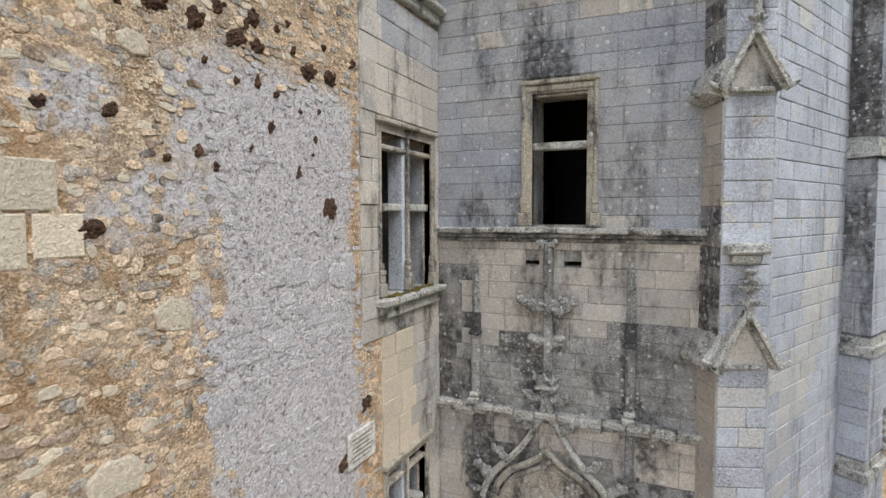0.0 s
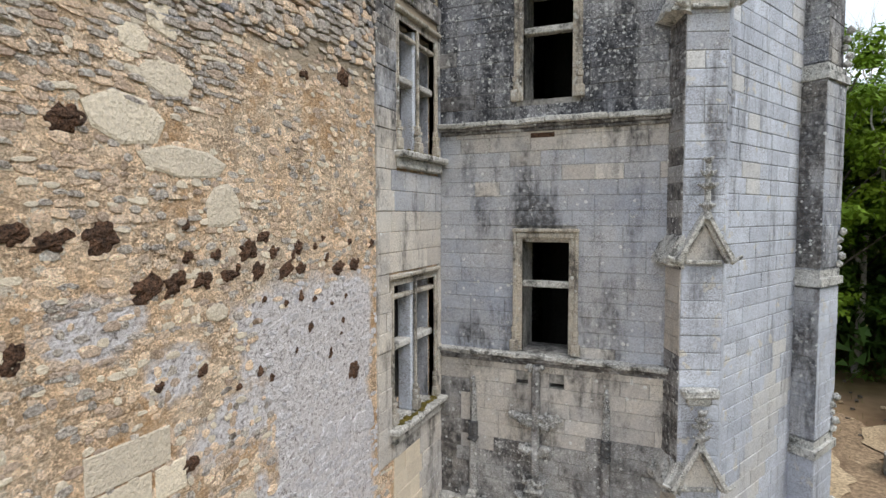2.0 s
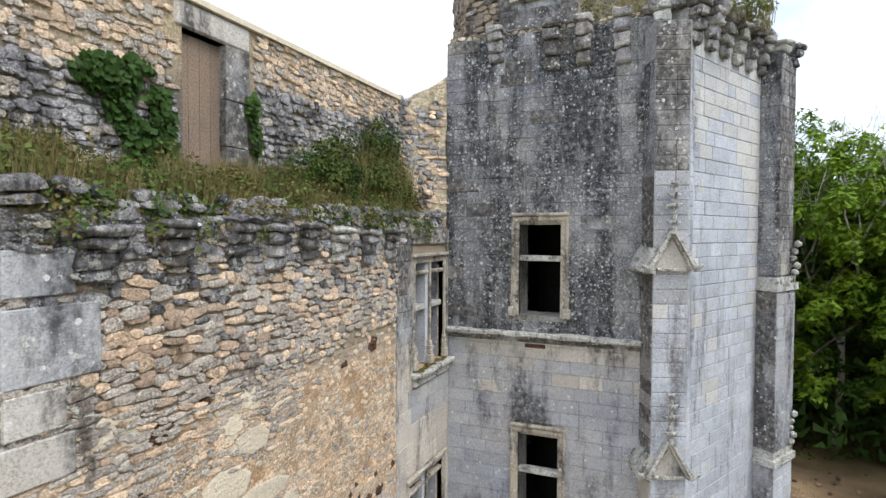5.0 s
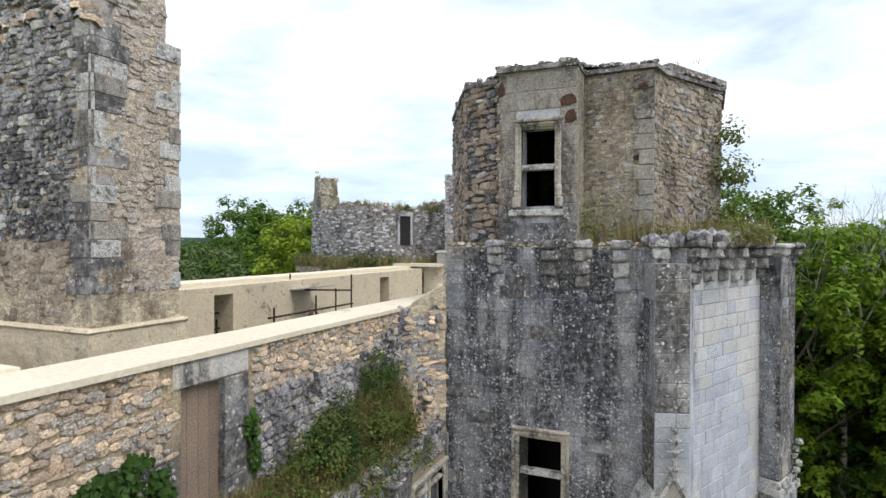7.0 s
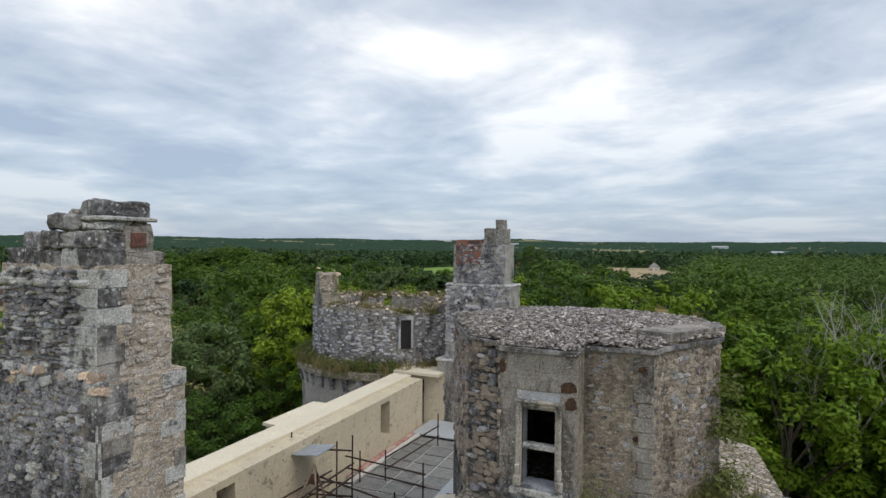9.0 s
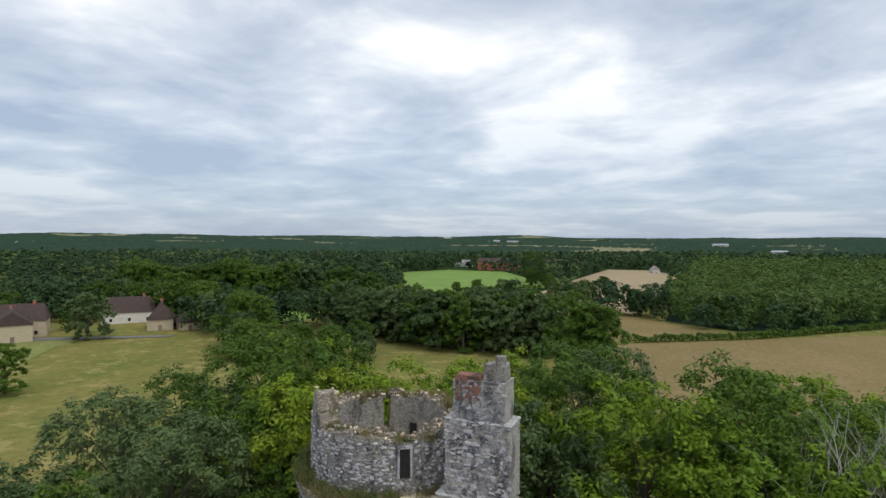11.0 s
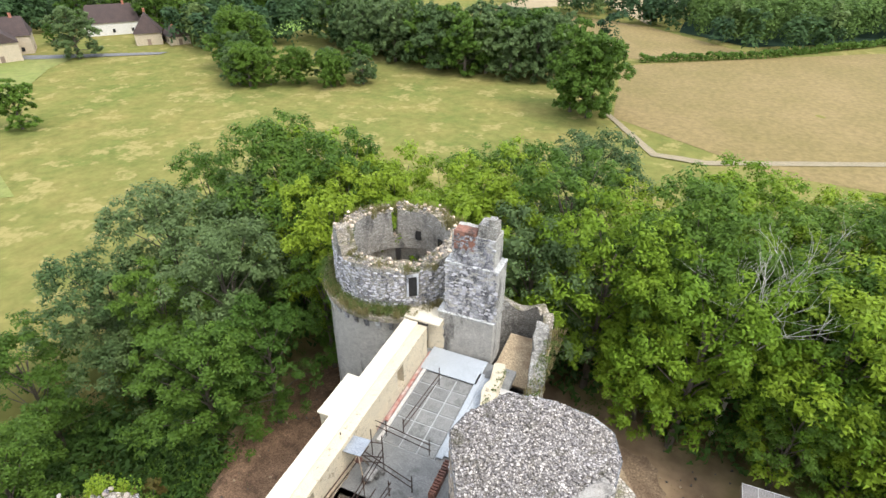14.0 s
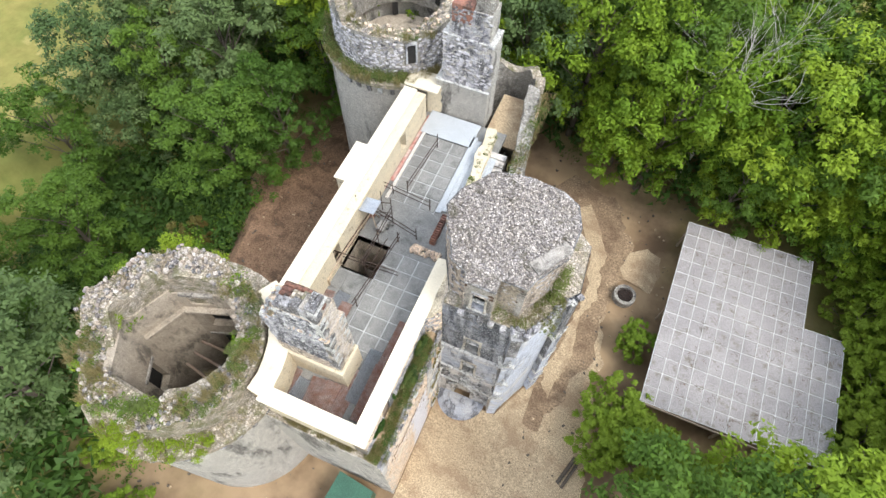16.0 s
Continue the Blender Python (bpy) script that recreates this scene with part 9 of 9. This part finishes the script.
# upper wall: lime-pointed stones above, bare grey stones below
def upper_style(u, z):
    low = (17.55 if u < 2.3 else 18.0 + 0.05 * (u - 3)) + 0.4 * noise.noise(Vector((u * 0.6, 7, 0)))
    if z < low:
        return (0.16, 0.095, 0.055, 1.0, lambda r: RUB_GREY if r.random() < 0.88 else RUB_BEIGE)
    return (0.15, 0.095, 0.035, 0.95, lambda r: RUB_BEIGE if r.random() < 0.35 else RUB_WARM)


SHO = Face((-5.19, 8.2), (-4.43, 9.13))
lay_stones(upper, rubble(SHO, 0.0, SHO.length, 16.2, 18.9, lambda u, z: (0.2, 0.11, 0.06, 0.85, lambda r: RUB_WARM if r.random() < 0.45 else RUB_GREY), seed=6), quota=0)
lay_stones(upper, rubble(UPPER, 0.0, 9.0, 16.1, 18.85, upper_style, [(DOOR[0] - 0.12, 3.42, 16.1, 18.9), (2.1, 3.42, 18.45, 18.9)], seed=5), lambda u, z: 3.4 < u < 7.2 and z > 17.0)
# chimney stack: rubble and dressed corners
SF, EF = Face((-12.25, 3.3), (-8.28, 3.3)), Face((-8.28, 3.3), (-8.28, 5.05))
SF2, EF2 = Face((-10.95, 3.34), (-8.36, 3.34)), Face((-8.36, 3.34), (-8.36, 4.82))
shaft = SHAFTS[(-10.2, 4.1, 15.9)][1]
lay_stones(shaft, rubble(SF, 0, SF.length - 0.35, 18.95, 20.4, lambda u, z: (0.17, 0.10, 0.03, 0.5, RUB_BROWN), seed=15), quota=0)
lay_stones(shaft, rubble(SF, 0, SF.length - 0.35, 20.4, 24.15, lambda u, z: (0.17, 0.10, 0.06, 0.95, lambda r: RUB_GREY if r.random() < 0.75 else (LEDGE if r.random() < 0.5 else DARK)), seed=11), lambda u, z: u > 2.2)
lay_stones(shaft, rubble(EF, 0.4, EF.length, 19.5, 24.0, lambda u, z: (0.15, 0.08, 0.012, 0.5, RUB_BEIGE), seed=12), lambda u, z: z > 20)
lay_stones(shaft, rubble(SF2, 0, SF2.length - 0.3, 24.1, 26.0, lambda u, z: (0.24, 0.09, 0.08, 0.95, lambda r: RUB_GREY if r.random() < 0.65 else (LEDGE if r.random() < 0.6 else DARK)), seed=13), quota=0)
lay_stones(shaft, rubble(EF2, 0.35, EF2.length, 24.1, 26.0, lambda u, z: (0.16, 0.08, 0.02, 0.6, RUB_BEIGE), seed=14), quota=0)
for i in range(15):
    z = 19.5 + i * 0.305
    pr = 0.012 + 0.012 * (i % 3)
    a = srng.uniform(0.25, 0.7)
    for f, u0, u1 in ((SF, SF.length - (1.0 - a) - 0.0, SF.length + 0.03), (EF, -0.03, a)):
        ashlar(shaft, f, z, z + 0.305, lambda r, u, zz: pick(LEDGE, STAINED, TURRET_BLOCK), (), u0, u1, 0.305, 2.0, 80 + i, proud=pr, rough=0.02)
    if i % 3 != 1:
        ashlar(shaft, EF, z, z + 0.305, pick(LEDGE, TURRET_BLOCK), (), EF.length - srng.uniform(0.2, 0.6), EF.length + 0.02, 0.305, 2.0, 99 + i, proud=0.022, rough=0.012)
for i in range(6):
    z = 24.12 + i * 0.32
    a = srng.uniform(0.3, 0.65)
    for f, u0, u1 in ((SF2, SF2.length - (1.0 - a), SF2.length + 0.03), (EF2, -0.03, a)):
        ashlar(shaft, f, z, z + 0.32, lambda r, u, zz: pick(LEDGE, LEDGE, STAINED), (), u0, u1, 0.32, 2.0, 120 + i, proud=0.05, rough=0.02)
# broken shoulder of the chimney, with loose stones
items = []
for _ in range(260):
    x = srng.uniform(-12.2, -8.3) if srng.random() < 0.45 else srng.uniform(-12.2, -10.9)
    y = srng.uniform(3.28, 3.42) if x > -10.9 else srng.uniform(3.3, 5.0)
    s = srng.uniform(0.12, 0.34)
    items.append((Matrix.Translation((x, y, 24.08 + srng.uniform(-0.1, 0.22))) @ Euler((srng.uniform(-0.3, 0.3), srng.uniform(-0.3, 0.3), srng.uniform(0, 6.3))).to_matrix().to_4x4() @ Matrix.Diagonal((s, s * 0.7, s * 0.3, 1)), pick(RUB_GREY, LEDGE, RUB_WARM), x, y))
lay_stones(shaft, items, quota=0)
# turret faces
for i, (ln, ht, pr, keep) in ((3, (0.15, 0.085, 0.02, 0.75)), (4, (0.20, 0.10, 0.03, 0.75)), (5, (0.20, 0.10, 0.022, 0.5)), (13, (0.26, 0.14, 0.07, 0.95)), (14, (0.28, 0.15, 0.07, 0.95)), (12, (0.26, 0.14, 0.07, 0.95)), (2, (0.13, 0.075, 0.012, 0.6))):
    f = Face(TUR[i], TUR[(i + 1) % len(TUR)])
    w = TWALLS[i]
    lay_stones(w, rubble(f, 0.0, f.length, 20.45, 24.1, lambda u, z: (ln, ht, pr, keep, lambda r: RUB_BROWN if r.random() < 0.8 else RUB_GREY), seed=130 + i), quota=80, single=lambda u, z: True)
ashlar(TWALLS[0], tf, 20.42, 24.12, lambda r, u, z: STAINED if z < 21.1 else TURRET_BLOCK, [(W3[0] + 3.06, W3[1] + 3.26, W3[2] - 0.25, W3[3] + 0.12)], seed=140, course=0.42, length=0.5)
for u, z, w, h in ((1.55, 23.45, 0.36, 0.26), (1.6, 23.1, 0.26, 0.3), (0.06, 23.8, 0.16, 0.34)):
    stone_object(TWALLS[0], "ironstone", IRON, 2, tf.matrix(u, 0.02, z) @ Matrix.Diagonal((w, h, 0.012, 1)))
f3 = Face(TUR[2], TUR[3])
for i in range(11):
    ashlar(TWALLS[2], f3, 20.45 + 0.33 * i, 20.77 + 0.33 * i, TURRET_BLOCK, (), f3.length - (0.3 if i % 2 else 0.42), f3.length + 0.02, 0.33, 2.0, 300 + i, proud=0.05, rough=0.02)
for u, z, w, h in ((1.25, 23.8, 0.22, 0.2), (1.25, 22.25, 0.4, 0.16)):
    stone_object(TWALLS[2], "ironstone", IRON, 3, f3.matrix(u, 0.02, z) @ Matrix.Diagonal((w, h, 0.02, 1)))
# flat rubble roof
def roof_stones():
    items = []
    r = random.Random(77)
    while len(items) < 2600:
        x, y = r.uniform(-6, 1.7), r.uniform(9.1, 17)
        if not inside(x, y, TUR):
            continue
        d = math.hypot(x + 2.1, y - 13.2)
        s = r.uniform(0.10, 0.26)
        m = Matrix.Translation((x, y, 24.3 + 0.25 * max(0, 1 - d / 4.0))) @ Euler((r.uniform(-0.25, 0.25), r.uniform(-0.25, 0.25), r.uniform(0, 6.3))).to_matrix().to_4x4() @ Matrix.Diagonal((s, s * r.uniform(0.6, 1), r.uniform(0.03, 0.07), 1))
        items.append((m, ROOFSTONE, x, y))
    bm = bmesh.new()
    vs = [bm.verts.new((x, y, 24.27)) for x, y in TUR]
    top = bm.verts.new((-2.1, 13.2, 24.52))
    for i in range(len(vs)):
        bm.faces.new((vs[i], vs[(i + 1) % len(vs)], top))
    cover = part("roof", bm, ROOFSTONE, turret, "flat roof of laid rubble stones")
    lay_stones(cover, items, lambda u, z: z < 11.2)


roof_stones()
# broken rims of the round towers
def rim_stones(parent, c, r0, r1, z, n, seed, mats=(RUB_GREY, RUB_PINK, RUB_WARM), spread=0.5):
    r = random.Random(seed)
    items = []
    for _ in range(n):
        a, q = r.uniform(0, 2 * math.pi), r.uniform(r0, r1)
        s = r.uniform(0.1, 0.34)
        zz = z(a) + r.uniform(-0.1, spread * r.random())
        m = Matrix.Translation((c[0] + q * math.cos(a), c[1] + q * math.sin(a), zz)) @ Euler((r.uniform(-0.4, 0.4), r.uniform(-0.4, 0.4), r.uniform(0, 6.3))).to_matrix().to_4x4() @ Matrix.Diagonal((s, s * r.uniform(0.6, 1), s * r.uniform(0.15, 0.4), 1))
        items.append((m, mats[r.randrange(len(mats))], a, q))
    lay_stones(parent, items, quota=0)


rim_stones(sw_upper, SWC, 3.7, 5.2, lambda a: sw_base(a) + 1.1 * noise.noise(Vector((math.cos(a) * 2.5 + 4, math.sin(a) * 2.5, 4))), 1300, 31, (RIM, RUB_BROWN, RUB_BEIGE, ROOFSTONE, STAINED))
rim_stones(n_upper, NC, 4.0, 5.3, lambda a: ntop(a) + 0.5 * noise.noise(Vector((math.cos(a) * 2.5 + 2.5, math.sin(a) * 2.5, 2.5))), 800, 32, (ROOFSTONE, RUB_WARM, RIM), spread=0.35)


def drum_stones(parent, c, rad, z0, z1, a0, a1, seed, l=0.28, h=0.16, keep=0.8, mats=(RUB_GREY, RUB_GREY, DARK)):
    """Rubble courses on a round wall."""
    r = random.Random(seed)
    items = []
    z = z0
    while z < z1:
        a = a0
        while a < a1:
            ll = l * r.uniform(0.6, 1.4)
            a += ll / rad
            if r.random() > keep or (c is NC and radians(300) < a < radians(313) and 20.1 < z < 22.4):
                continue
            p = Vector((c[0] + rad * math.cos(a), c[1] + rad * math.sin(a), z + h / 2 + r.uniform(-0.03, 0.03)))
            n = Vector((math.cos(a), math.sin(a), 0))
            m = Matrix((Vector((-n.y, n.x, 0)), Vector((0, 0, 1)), n)).transposed().to_4x4()
            m.translation = p
            m = m @ Matrix.Rotation(r.uniform(-0.15, 0.15), 4, "Z") @ Matrix.Diagonal((ll, h * r.uniform(0.8, 1.1), 0.05, 1))
            items.append((m, mats[r.randrange(len(mats))], a, z))
        z += h
    lay_stones(parent, items, quota=0)


drum_stones(n_upper, NC, 5.31, 18.9, 22.3, radians(200), radians(345), 33, 0.24, 0.13, 0.6, (RUB_GREY, RUB_GREY, RUB_PINK))
NF = Face((-11.75, 26.45), (-7.95, 26.45))
lay_stones(SHAFTS[(-10.2, 27.3, 15.9)][1], rubble(NF, 0, NF.length, 19.9, 24.2, lambda u, z: (0.26, 0.15, 0.06, 0.85, lambda r: RUB_GREY if r.random() < 0.75 else RUB_PINK), seed=150), quota=0)
NF2 = Face((-11.35, 26.55), (-8.3, 26.55))
lay_stones(SHAFTS[(-10.2, 27.3, 15.9)][2], rubble(NF2, 0, NF2.length, 24.2, 26.5, lambda u, z: (0.26, 0.15, 0.07, 0.85, RUB_GREY), seed=151), quota=0)
# scattered earth stones and leaf litter clods in the yard
items = []
for _ in range(900):
    x, y = srng.uniform(-28, 12), srng.uniform(-8, 38)
    if -15.5 < x < 3.2 and -0.5 < y < 33:
        continue
    s = srng.uniform(0.06, 0.3)
    items.append((Matrix.Translation((x, y, ground_z(x, y) + 0.08)) @ Euler((0, 0, srng.uniform(0, 6.3))).to_matrix().to_4x4() @ Matrix.Diagonal((s, s * 0.7, s * 0.3, 1)), pick(SAND, BARK, BARK), x, y))
litter = thing("yard_stones", "loose stones and clods strewn over the yard", "stones", kind="stuff")
lay_stones(litter, items, quota=0)
